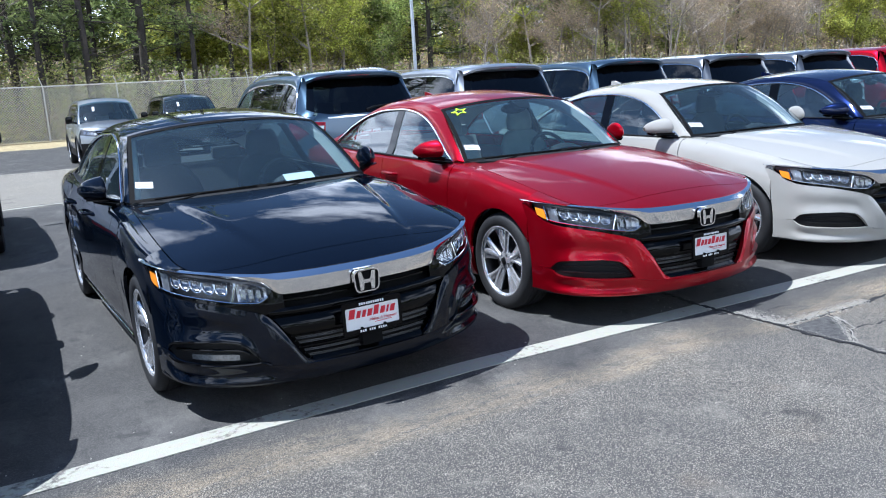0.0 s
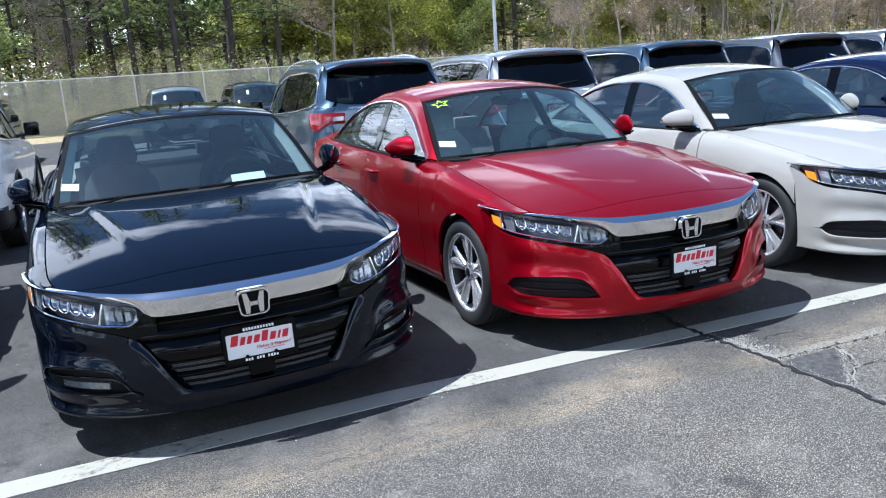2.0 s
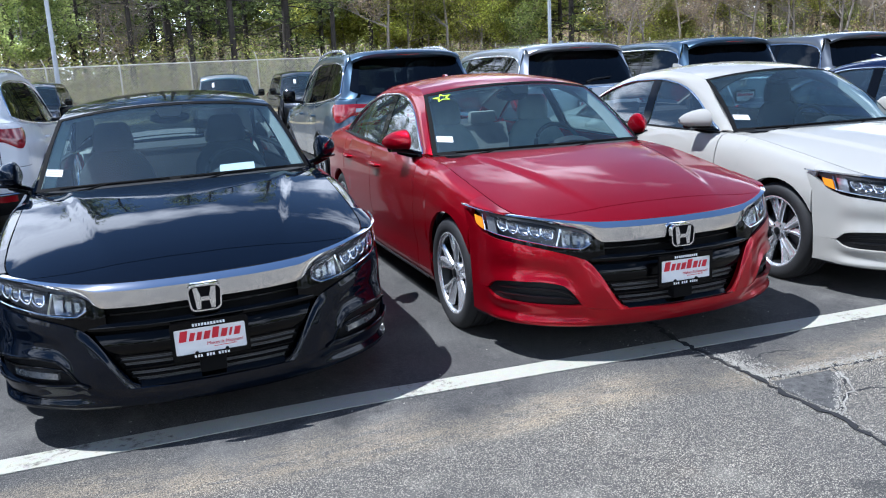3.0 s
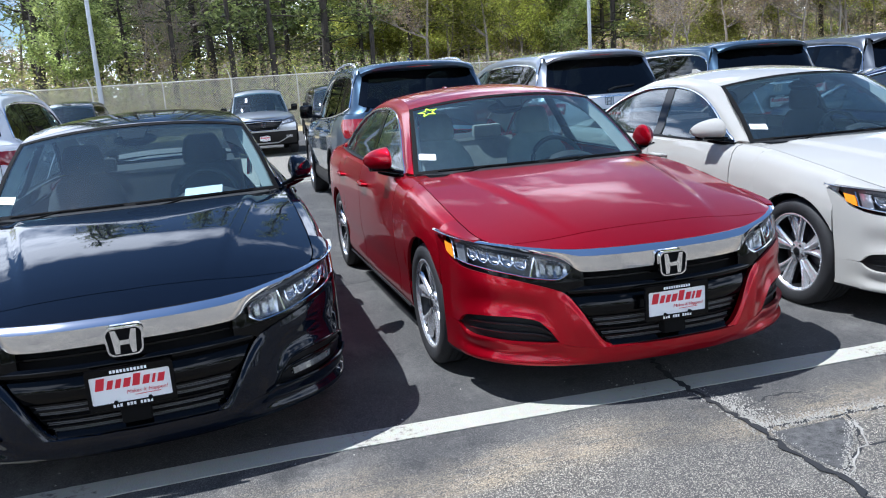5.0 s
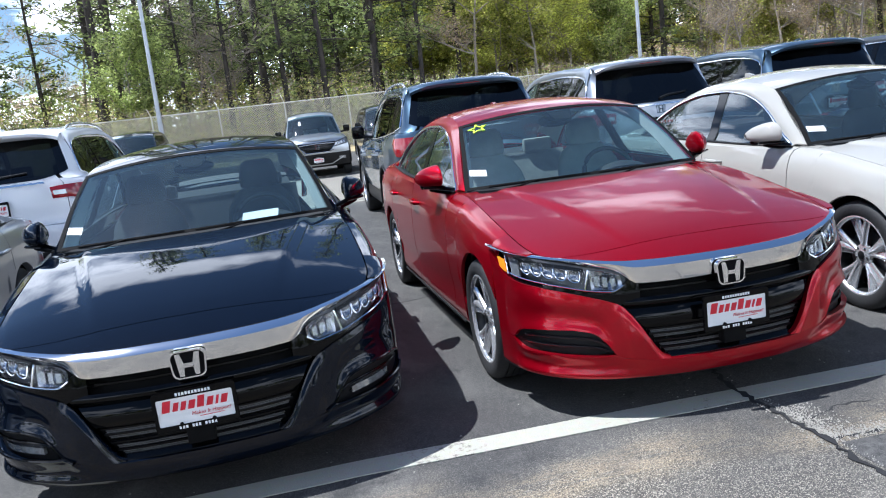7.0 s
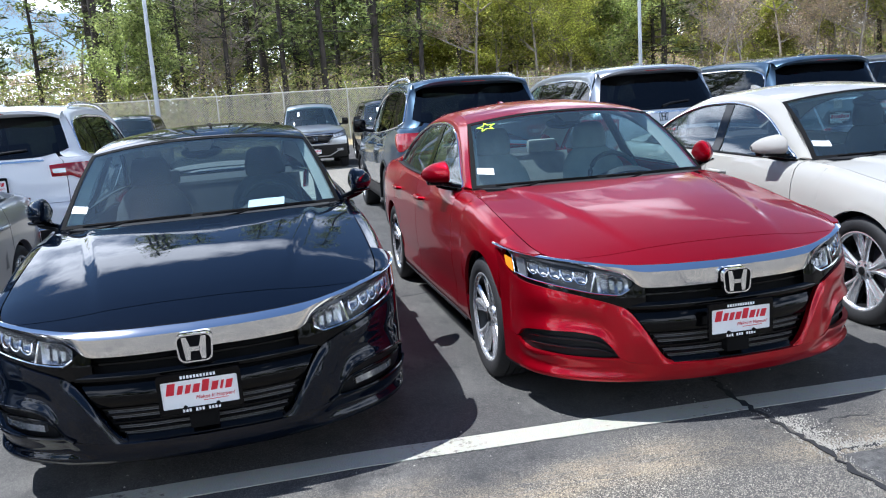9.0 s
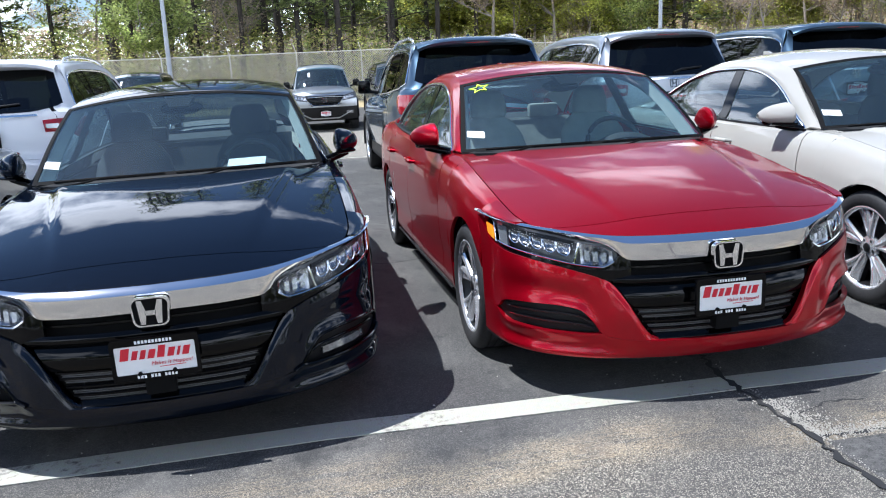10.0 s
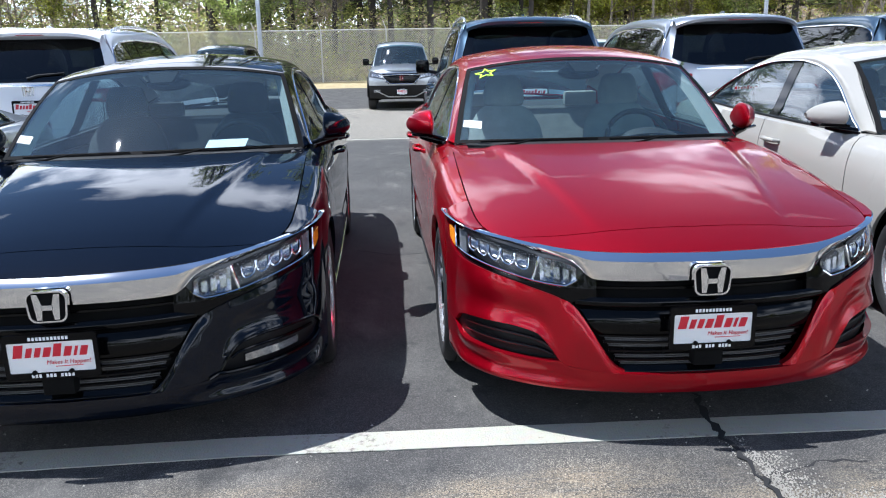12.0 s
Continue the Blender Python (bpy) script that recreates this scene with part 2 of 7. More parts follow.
    def lathe(self, prof, seg=48, axis="x"):
        """Turns (radius, along) points about the x axis (or the z axis)."""
        rows = []
        for r, a in prof:
            if axis == "x":
                rows.append([(a, r * math.cos(t), r * math.sin(t)) for t in np.linspace(0, 2 * math.pi, seg, endpoint=False)])
            else:
                rows.append([(r * math.cos(t), r * math.sin(t), a) for t in np.linspace(0, 2 * math.pi, seg, endpoint=False)])
        return self.grid(rows, loop=True)

    def prism(self, outline, back, hole=None):
        """A flat plate with a polygon outline and its thickness; hole: an inner outline with as many points."""
        o, b, n = [Vector(q) for q in outline], Vector(back), len(outline)
        s = len(self.v)
        if hole:
            h = [Vector(q) for q in hole]
            self.v += [tuple(q) for q in o + h] + [tuple(q + b) for q in o + h]
            for k in range(n):
                j = (k + 1) % n
                self.f += [(s + k, s + j, s + n + j, s + n + k), (s + 2 * n + k, s + 3 * n + k, s + 3 * n + j, s + 2 * n + j),
                           (s + k, s + 2 * n + k, s + 2 * n + j, s + j), (s + n + k, s + n + j, s + 3 * n + j, s + 3 * n + k)]
        else:
            self.v += [tuple(q) for q in o] + [tuple(q + b) for q in o]
            self.f += [tuple(range(s, s + n)), tuple(range(s + 2 * n - 1, s + n - 1, -1))]
            self.f += [(s + k, s + n + k, s + n + (k + 1) % n, s + (k + 1) % n) for k in range(n)]
        return self

    def mirror(self):
        b = len(self.v)
        self.v += [(-x, y, z) for x, y, z in self.v]
        self.f += [tuple(b + k for k in reversed(f)) for f in self.f]
        return self

    def move(self, m):
        self.v = [tuple(m @ Vector(q)) for q in self.v]
        if m.determinant() < 0:
            self.f = [f[::-1] for f in self.f]
        return self

    def mesh(self, name, material, sharp=38):
        me = bpy.data.meshes.new(name)
        if sharp is not None:
            q = np.array(self.v, float)
            key = np.round(q * 2e4).astype(np.int64)
            _, first, inv = np.unique(key, axis=0, return_index=True, return_inverse=True)
            inv = inv.reshape(-1).tolist()
            faces = []
            for f in self.f:
                g = [inv[k] for k in f]
                g = [a for i, a in enumerate(g) if a != g[i - 1]]
                if len(set(g)) > 2 and len(set(g)) == len(g):
                    faces.append(g)
            me.from_pydata(q[first].tolist(), [], faces)
        else:
            me.from_pydata(self.v, [], self.f)
        me.update()
        if sharp:
            me.polygons.foreach_set("use_smooth", [True] * len(me.polygons))
            me.set_sharp_from_angle(angle=radians(sharp))
        me.materials.append(material)
        return me

    def make(self, name, material, parent=None, label="", sharp=38):
        ob = new(name, self.mesh(name, material, sharp))
        ob.parent = parent
        return tagged(ob, label)


def both(shape_at, name, material, parent, label=""):
    """The same part on either side of a car."""
    for side in (-1, 1):
        s = shape_at()
        if side < 0:
            s.v = [(-x, y, z) for x, y, z in s.v]
            s.f = [f[::-1] for f in s.f]
        s.make(name, material, parent, label)


class Curve:
    """A smooth line through (x, value) pairs."""

    def __init__(self, *pairs):
        self.x = np.array([p[0] for p in pairs], float)
        self.y = np.array([p[1:] for p in pairs], float)
        d = np.diff(self.y, axis=0) / np.diff(self.x)[:, None]
        m = np.zeros_like(self.y)
        m[0], m[-1] = d[0], d[-1]
        for k in range(self.y.shape[1]):
            for i in range(1, len(self.x) - 1):
                a, b = d[i - 1, k], d[i, k]
                m[i, k] = 0 if a * b <= 0 else 2 * a * b / (a + b) if abs(a + b) > 1e-12 else 0
        self.m = m

    def __call__(self, t):
        i = int(np.clip(np.searchsorted(self.x, t) - 1, 0, len(self.x) - 2))
        h = self.x[i + 1] - self.x[i]
        u = min(max((t - self.x[i]) / h, 0.0), 1.0)
        a, b, c, d = 2 * u**3 - 3 * u**2 + 1, u**3 - 2 * u**2 + u, -2 * u**3 + 3 * u**2, u**3 - u**2
        r = a * self.y[i] + b * h * self.m[i] + c * self.y[i + 1] + d * h * self.m[i + 1]
        return float(r[0]) if len(r) == 1 else r


def lin(a, b, n):
    return np.linspace(a, b, n)


def thing(name, m, label, category, group="", kind=""):
    ob = new(name)
    ob.empty_display_size = 0.2
    ob.matrix_world = m
    return tagged(ob, label, category, group, kind)


def words(name, text, size, material, parent, m, label="", slant=0.0, squeeze=1.0, thick=0.0006, bold=0.0):
    """A line of lettering as a mesh, centred on the pose m."""
    c = bpy.data.curves.new(name, "FONT")
    c.body, c.size, c.align_x, c.align_y = text, size, "CENTER", "CENTER"
    c.shear, c.extrude, c.offset = slant, thick, bold
    c.resolution_u = 2
    tmp = bpy.data.objects.new(name, c)
    me = bpy.data.meshes.new_from_object(tmp)
    bpy.data.objects.remove(tmp)
    me.transform(m @ Matrix.Diagonal((squeeze, 1, 1, 1)))
    me.materials.clear()
    me.materials.append(material)
    ob = new(name, me)
    ob.parent = parent
    return tagged(ob, label)


# ---- the sedan: y runs back from the badge, z up from the ground ----
INSIDE = (0, 2.4, 0.55)
PLAN_XY = [(0, 0), (0.2, 0.010), (0.35, 0.036), (0.5, 0.084), (0.62, 0.142), (0.72, 0.21), (0.795, 0.29), (0.845, 0.375), (0.876, 0.465), (0.893, 0.555), (0.902, 0.645)]
PLAN_S = np.concatenate([[0], np.cumsum([math.dist(a, b) for a, b in zip(PLAN_XY, PLAN_XY[1:])])])
PLAN = Curve(*[(s, *q) for s, q in zip(PLAN_S, PLAN_XY)])
S_END = float(PLAN_S[-1])
PROF = Curve((0.10, 0.10), (0.15, 0.04), (0.18, 0.0), (0.25, -0.022), (0.35, -0.022), (0.5, -0.004), (0.58, 0.004), (0.62, 0.012), (0.68, 0.026), (0.72, 0.045), (0.8, 0.08))


def s_of(x):
    return float(np.interp(x, [q[0] for q in PLAN_XY], PLAN_S))


def front(s, z, deep=0.0):
    """A point of the nose: s along its plan from the middle, z up, deep behind its skin."""
    x, y = PLAN(s)
    a, b = PLAN(max(s - 0.01, 0)), PLAN(min(s + 0.01, S_END))
    d = (b - a) / max(np.linalg.norm(b - a), 1e-9)
    return (x - d[1] * deep, y + PROF(z) + d[0] * deep, z)


def by_x(*pairs):
    return Curve(*[(s_of(x), v) for x, v in pairs])


LAMP_TOP = by_x((0.452, 0.632), (0.472, 0.654), (0.507, 0.671), (0.6, 0.692), (0.695, 0.714), (0.793, 0.729), (0.855, 0.742), (0.906, 0.757))
LAMP_LOW = by_x((0.452, 0.628), (0.480, 0.602), (0.519, 0.582), (0.61, 0.590), (0.705, 0.610), (0.793, 0.629), (0.855, 0.646), (0.876, 0.658), (0.8875, 0.680), (0.8945, 0.716), (0.899, 0.744), (0.906, 0.755))
CHROME_TOP = by_x((0, 0.714), (0.3, 0.716), (0.45, 0.719), (0.6, 0.733), (0.7, 0.746), (0.8, 0.758), (0.855, 0.767), (0.906, 0.777))
CHROME_LOW = by_x((0, 0.610), (0.3, 0.609), (0.40, 0.611), (0.424, 0.617), (0.448, 0.637), (0.472, 0.660), (0.507, 0.678), (0.6, 0.699), (0.695, 0.721), (0.793, 0.736), (0.855, 0.749), (0.906, 0.764))
CHEEK_TOP = by_x((0.30, 0.279), (0.326, 0.290), (0.351, 0.315), (0.388, 0.372), (0.418, 0.425), (0.452, 0.478), (0.478, 0.512), (0.507, 0.534), (0.56, 0.555), (0.61, 0.570), (0.705, 0.596), (0.801, 0.617), (0.855, 0.630), (0.876, 0.644), (0.8875, 0.670), (0.8945, 0.711), (0.899, 0.742), (0.906, 0.753))
FOG_TOP = by_x((0, 0.272), (0.30, 0.272), (0.5, 0.292), (0.535, 0.312), (0.545, 0.332), (0.575, 0.375), (0.61, 0.408), (0.66, 0.420), (0.705, 0.425), (0.80, 0.421), (0.85, 0.412), (0.868, 0.395), (0.880, 0.360), (0.906, 0.360))
FOG_LOW = by_x((0, 0.272), (0.30, 0.272), (0.5, 0.290), (0.535, 0.308), (0.56, 0.304), (0.6, 0.303), (0.705, 0.304), (0.80, 0.309), (0.85, 0.312), (0.868, 0.325), (0.880, 0.355), (0.906, 0.362))
LIP = by_x((0, 0.190), (0.5, 0.192), (0.75, 0.197), (0.906, 0.21))

HOOD_MID = Curve((0.0, 0.712), (0.06, 0.742), (0.14, 0.772), (0.3, 0.82), (0.6, 0.885), (0.9, 0.932), (1.25, 0.974), (1.7, 1.0))
EDGE_X = Curve((0.2, 0.70), (0.3, 0.752), (0.4, 0.785), (0.5, 0.798), (0.75, 0.805), (1.0, 0.805), (1.3, 0.80), (1.55, 0.793), (1.75, 0.812), (2.4, 0.835), (3.2, 0.832), (3.8, 0.80), (4.3, 0.745), (4.8, 0.66))
EDGE_Z = Curve((0.1, 0.728), (0.2, 0.742), (0.3, 0.756), (0.5, 0.792), (0.75, 0.838), (1.0, 0.882), (1.3, 0.928), (1.55, 0.947), (1.75, 0.952), (2.4, 0.968), (3.2, 0.99), (3.8, 1.008), (4.3, 1.015), (4.8, 1.0))
WIDE = Curve((0.5, 0.893), (0.64, 0.908), (1.0, 0.928), (1.6, 0.918), (2.4, 0.925), (3.2, 0.925), (3.8, 0.928), (4.3, 0.90), (4.8, 0.80))
WHEELS = (0.975, 3.80)
HUB_Z, ARCH = 0.325, 0.368


def raw_hood(x, y):
    e = EDGE_X(y)
    u = min(abs(x) / e, 1.0)
    z = EDGE_Z(y) + (HOOD_MID(y) - EDGE_Z(y)) * (1 - u**2.3)
    c = 0.36 + (y - 0.2) * 0.20
    k = min(max((abs(x) - c + 0.012) / 0.045, 0), 1)
    return z + 0.014 * (1 - k * k * (3 - 2 * k)) * min(max((y - 0.12) / 0.6, 0), 1)


def nose_y(x):
    """Where the top of the bright bar lies, back from the badge."""
    s = s_of(min(abs(x), 0.9))
    return PLAN(s)[1] + PROF(CHROME_TOP(s)) + 0.004


def hood(x, y):
    """The hood's height, drawn down to the top of the bright bar at its front."""
    y0 = nose_y(x)
    drop = raw_hood(x, y0) - CHROME_TOP(s_of(min(abs(x), 0.9)))
    return raw_hood(x, y) - drop * math.exp(-max(y - y0, 0) / 0.16)


def side(y, low, n=18, high=None):
    """A column of the body's flank at y, from its shoulder edge down to the height low."""
    w, xe, ze = WIDE(y), EDGE_X(y), EDGE_Z(y)
    f = min(max((1.4 - y) / 0.5, 0), 1)
    xe, ze = xe + 0.003 * f, ze
    c = [(xe, ze), (xe + (w - xe) * 0.52, ze - 0.022 - 0.006 * f), (w - 0.028, ze - 0.085), (w - 0.010, ze - 0.15), (w - 0.002, 0.70), (w, 0.60), (w - 0.006, 0.48), (w - 0.022, 0.37), (w - 0.02, 0.28), (w - 0.04, 0.2), (w - 0.075, 0.15)]
    c = [q for k, q in enumerate(c) if k < 4 or q[1] < c[3][1] - 0.03]
    t = np.concatenate([[0], np.cumsum([math.dist(a, b) for a, b in zip(c, c[1:])])])
    f = Curve(*[(a, *q) for a, q in zip(t, c)])
    p = np.array([f(a) for a in lin(0, t[-1], 120)])
    top = EDGE_Z(y) if high is None else high
    foot = next((k for k in range(1, len(p)) if p[k, 1] < low <= p[k - 1, 1]), None)
    end = [p[foot - 1] + (p[foot] - p[foot - 1]) * (p[foot - 1, 1] - low) / (p[foot - 1, 1] - p[foot, 1])] if foot else []
    p = np.array([*p[(p[:, 1] >= low - 1e-6) & (p[:, 1] <= top + 1e-6)], *end])
    d = np.concatenate([[0], np.cumsum(np.linalg.norm(np.diff(p, axis=0), axis=1))])
    q = lin(0, d[-1], n)
    return [(float(np.interp(a, d, p[:, 0])), y, float(np.interp(a, d, p[:, 1]))) for a in q]


def sill(y):
    for c in WHEELS:
        if abs(y - c) < ARCH:
            return HUB_Z + math.sqrt(ARCH**2 - (y - c) ** 2)
    return 0.165


def flank(y0, y1, n):
    """Columns between y0 and y1, closer together where a wheel arch turns."""
    ys = set(lin(y0, y1, n))
    for c in WHEELS:
        for a in lin(0, math.pi, 25):
            ys.add(c - ARCH * math.cos(a) * 0.9995)
        ys |= {c - ARCH - 0.0005, c + ARCH + 0.0005}
    return [side(y, sill(y)) for y in sorted(v for v in ys if y0 <= v <= y1)]


def cabin_x(y, z):
    h = max(z - EDGE_Z(y), 0)
    return EDGE_X(y) - 0.02 * min(h / 0.02, 1) - h * 0.40 - 0.20 * h * h


DLO = Curve((1.70, 0.958), (1.80, 1.005), (1.95, 1.10), (2.1, 1.19), (2.3, 1.275), (2.5, 1.322), (2.75, 1.345), (3.05, 1.338), (3.35, 1.292), (3.6, 1.215), (3.82, 1.115), (3.98, 1.03))
ROOF_EDGE = Curve((0.0, 0.772, 1.59, 0.965), (0.15, 0.735, 1.755, 1.09), (0.3, 0.692, 1.93, 1.22), (0.42, 0.645, 2.1, 1.335), (0.52, 0.605, 2.38, 1.39), (0.62, 0.585, 2.75, 1.412), (0.72, 0.572, 3.1, 1.398), (0.8, 0.562, 3.4, 1.352), (0.9, 0.572, 3.85, 1.215), (1.0, 0.62, 4.3, 1.05))


def bow(a, b, lift, n):
    """Points across the car between (x, y, z) at the side and the middle's (y, z)."""
    return [(a[0] * u, a[1] + (b[0] - a[1]) * (1 - u * u), a[2] + (b[1] - a[2]) * (1 - abs(u) ** 2.2)) for u in lin(-1, 1, n)]


def wheel(parent, x, y, out, face, pocket):
    """An alloy wheel with its tyre; out: +1 faces +x."""
    fl = Matrix.Translation((x, y, HUB_Z)) @ Matrix.Diagonal((out, 1, 1, 1))
    barrel = Shape().lathe([(0.225, 0.098), (0.216, 0.09), (0.205, 0.06), (0.195, 0.0), (0.2, -0.09), (0.222, -0.1)], 48)
    barrel.lathe([(0.0, -0.01), (0.2, -0.01)], 24)
    big = fl @ Matrix.Diagonal((1, 1.075, 1.075, 1))
    w = barrel.move(big).make("wheel", pocket, parent, "alloy wheel with black rubber tyre")
    tyre = [(0.236, 0.098), (0.244, 0.104), (0.262, 0.112), (0.285, 0.1155), (0.305, 0.111), (0.320, 0.1), (0.3275, 0.086)]
    for a in (0.055, 0.018, -0.018, -0.055):
        tyre += [(0.331, a + 0.012), (0.331, a + 0.007), (0.324, a + 0.006), (0.324, a + 0.000), (0.331, a - 0.001)]
    tyre += [(0.3275, -0.086), (0.320, -0.1), (0.305, -0.111), (0.285, -0.1155), (0.262, -0.112), (0.236, -0.098)]
    Shape().lathe(tyre, 64).move(fl).make("tyre", M_RUBBER, w, "black rubber tyre")
    rim = Shape().lathe([(0.2265, 0.096), (0.2265, 0.104), (0.220, 0.106), (0.212, 0.100), (0.207, 0.088)], 56)
    rim.lathe([(0.0, 0.082), (0.022, 0.082), (0.034, 0.078), (0.06, 0.072), (0.066, 0.05)], 32)
    flanks = Shape()
    for k in range(5):
        for e, tw, rows in ((-0.10, -0.04, [(0.055, 0.016), (0.10, 0.022), (0.15, 0.028), (0.19, 0.033), (0.212, 0.036)]),
                            (0.135, 0.04, [(0.055, 0.012), (0.10, 0.015), (0.15, 0.019), (0.19, 0.023), (0.212, 0.026)])):
            a = k * 2 * math.pi / 5 + 0.3
            pts = []
            for r, hw in rows:
                g = a + e * (0.55 + 1.1 * r / 0.212) + tw * (r / 0.212) ** 2
                dx = 0.074 + 0.022 * (r / 0.212) ** 1.5
                c, t = np.array([math.cos(g), math.sin(g)]) * r, np.array([-math.sin(g), math.cos(g)])
                pts.append([(dx - 0.022, *(c - t * (hw + 0.004))), (dx - 0.011, *(c - t * hw)), (dx - 0.008, *(c - t * hw * 0.1)), (dx, *(c + t * hw * 0.25)), (dx - 0.001, *(c + t * hw * 0.7)), (dx - 0.006, *(c + t * hw)), (dx - 0.018, *(c + t * (hw + 0.004)))])
            rim.grid(pts, out=(-1, 0, 0))
            q = np.array(pts)
            for edge in (0, -1):
                back = q[:, edge].copy()
                back[:, 0] -= 0.035
                flanks.grid([q[:, edge], back])
    rim.move(big).make("rim_face", face, w, "machined silver spokes")
    flanks.move(big).make("spoke_flank", pocket, w)
    Shape().lathe([(0.0, 0.09), (0.018, 0.089), (0.026, 0.084), (0.028, 0.078)], 24).move(fl).make("hub_cap", M_ALLOYDARK, w)
    disc = Shape().lathe([(0.06, 0.028), (0.15, 0.028), (0.152, 0.02), (0.152, 0.01)], 40)
    disc.move(fl).make("brake_disc", M_BRAKE, w)
    for k in range(5):
        a = k * 2 * math.pi / 5 + 0.9
        q = (math.cos(a) * 0.047, math.sin(a) * 0.047)
        Shape().tube([(0.06, *q), (0.079, *q)], 0.008, 6).move(fl).make("wheel_nut", M_BRAKE, w)


def front_seat(car, x, cloth):
    s = Shape()
    rows = []
    for t, (y, z, hw, th) in enumerate([(2.20, 0.52, 0.24, 0.13), (2.28, 0.68, 0.25, 0.12), (2.35, 0.86, 0.25, 0.11), (2.41, 0.98, 0.225, 0.10), (2.44, 1.06, 0.175, 0.08), (2.45, 1.10, 0.125, 0.06)]):
        rows.append([(x + hw * math.cos(a) * (abs(math.cos(a)) ** -0.3 if abs(math.cos(a)) > 0.05 else 1), y + th * math.sin(a), z) for a in lin(0, 2 * math.pi, 25)[:-1]])
    s.grid(rows, loop=True)
    s.f.append(tuple(len(s.v) - 24 + k for k in range(24)))
    s.box(x - 0.25, x + 0.25, 1.75, 2.3, 0.36, 0.52, 0.05)
    seat = s.make("seat", cloth, car, "front seat behind the windscreen")
    head = [[(x + hw * math.copysign(abs(math.cos(a)) ** 0.55, math.cos(a)), y + th * math.sin(a), z) for a in lin(0, 2 * math.pi, 25)[:-1]] for y, z, hw, th in ((2.455, 1.095, 0.105, 0.035), (2.455, 1.115, 0.128, 0.05), (2.46, 1.18, 0.130, 0.055), (2.465, 1.25, 0.112, 0.05), (2.468, 1.275, 0.098, 0.04), (2.47, 1.288, 0.075, 0.02))]
    rest = Shape().grid(head, loop=True)
    rest.f += [tuple(range(24)), tuple(range(120, 144))]
    rest.make("headrest", cloth, seat)
    Shape().tube([(x - 0.05, 2.45, 1.0), (x - 0.05, 2.46, 1.14)], 0.007).tube([(x + 0.05, 2.45, 1.0), (x + 0.05, 2.46, 1.14)], 0.007).make("headrest_post", M_CHROME, seat)


def badge(car, y, z, w=0.132, h=0.108):
    """A chrome badge: a rounded frame with two flared uprights and a bridge."""
    def outline(k):
        c, p = [(-w / 2, h / 2), (w / 2, h / 2), (w * 0.46, -h / 2), (-w * 0.46, -h / 2)], []
        for i, (cx, cz) in enumerate(c):
            for a in lin(0, math.pi / 2, 6):
                g = math.pi - i * math.pi / 2 - a
                r = 0.028
                qx, qz = cx - math.copysign(r, cx), cz - math.copysign(r, cz)
                p.append(((qx + r * math.cos(g)) * k, y - 0.026, z + (qz + r * math.sin(g)) * k))
        return p
    Shape().prism([(a, b + 0.008, c) for a, b, c in outline(0.95)], (0, 0.016, 0)).make("badge_backing", M_MATTE, car, "gloss black badge backing")
    s = Shape().prism(outline(1.0), (0, 0.022, 0), outline(0.90))
    for sx in (-1, 1):
        col = [(sx * 0.047, 0.046), (sx * 0.028, 0.046), (sx * 0.0165, 0.006), (sx * 0.0165, -0.012), (sx * 0.021, -0.046), (sx * 0.038, -0.046)]
        s.prism([(a, y - 0.027, z + c) for a, c in col], (0, 0.02, 0))
    s.prism([(a, y - 0.027, z + c) for a, c in ((-0.020, 0.006), (0.020, 0.006), (0.020, -0.012), (-0.020, -0.012))], (0, 0.02, 0))
    s.make("badge", M_CHROME, car, "chrome badge", sharp=30)


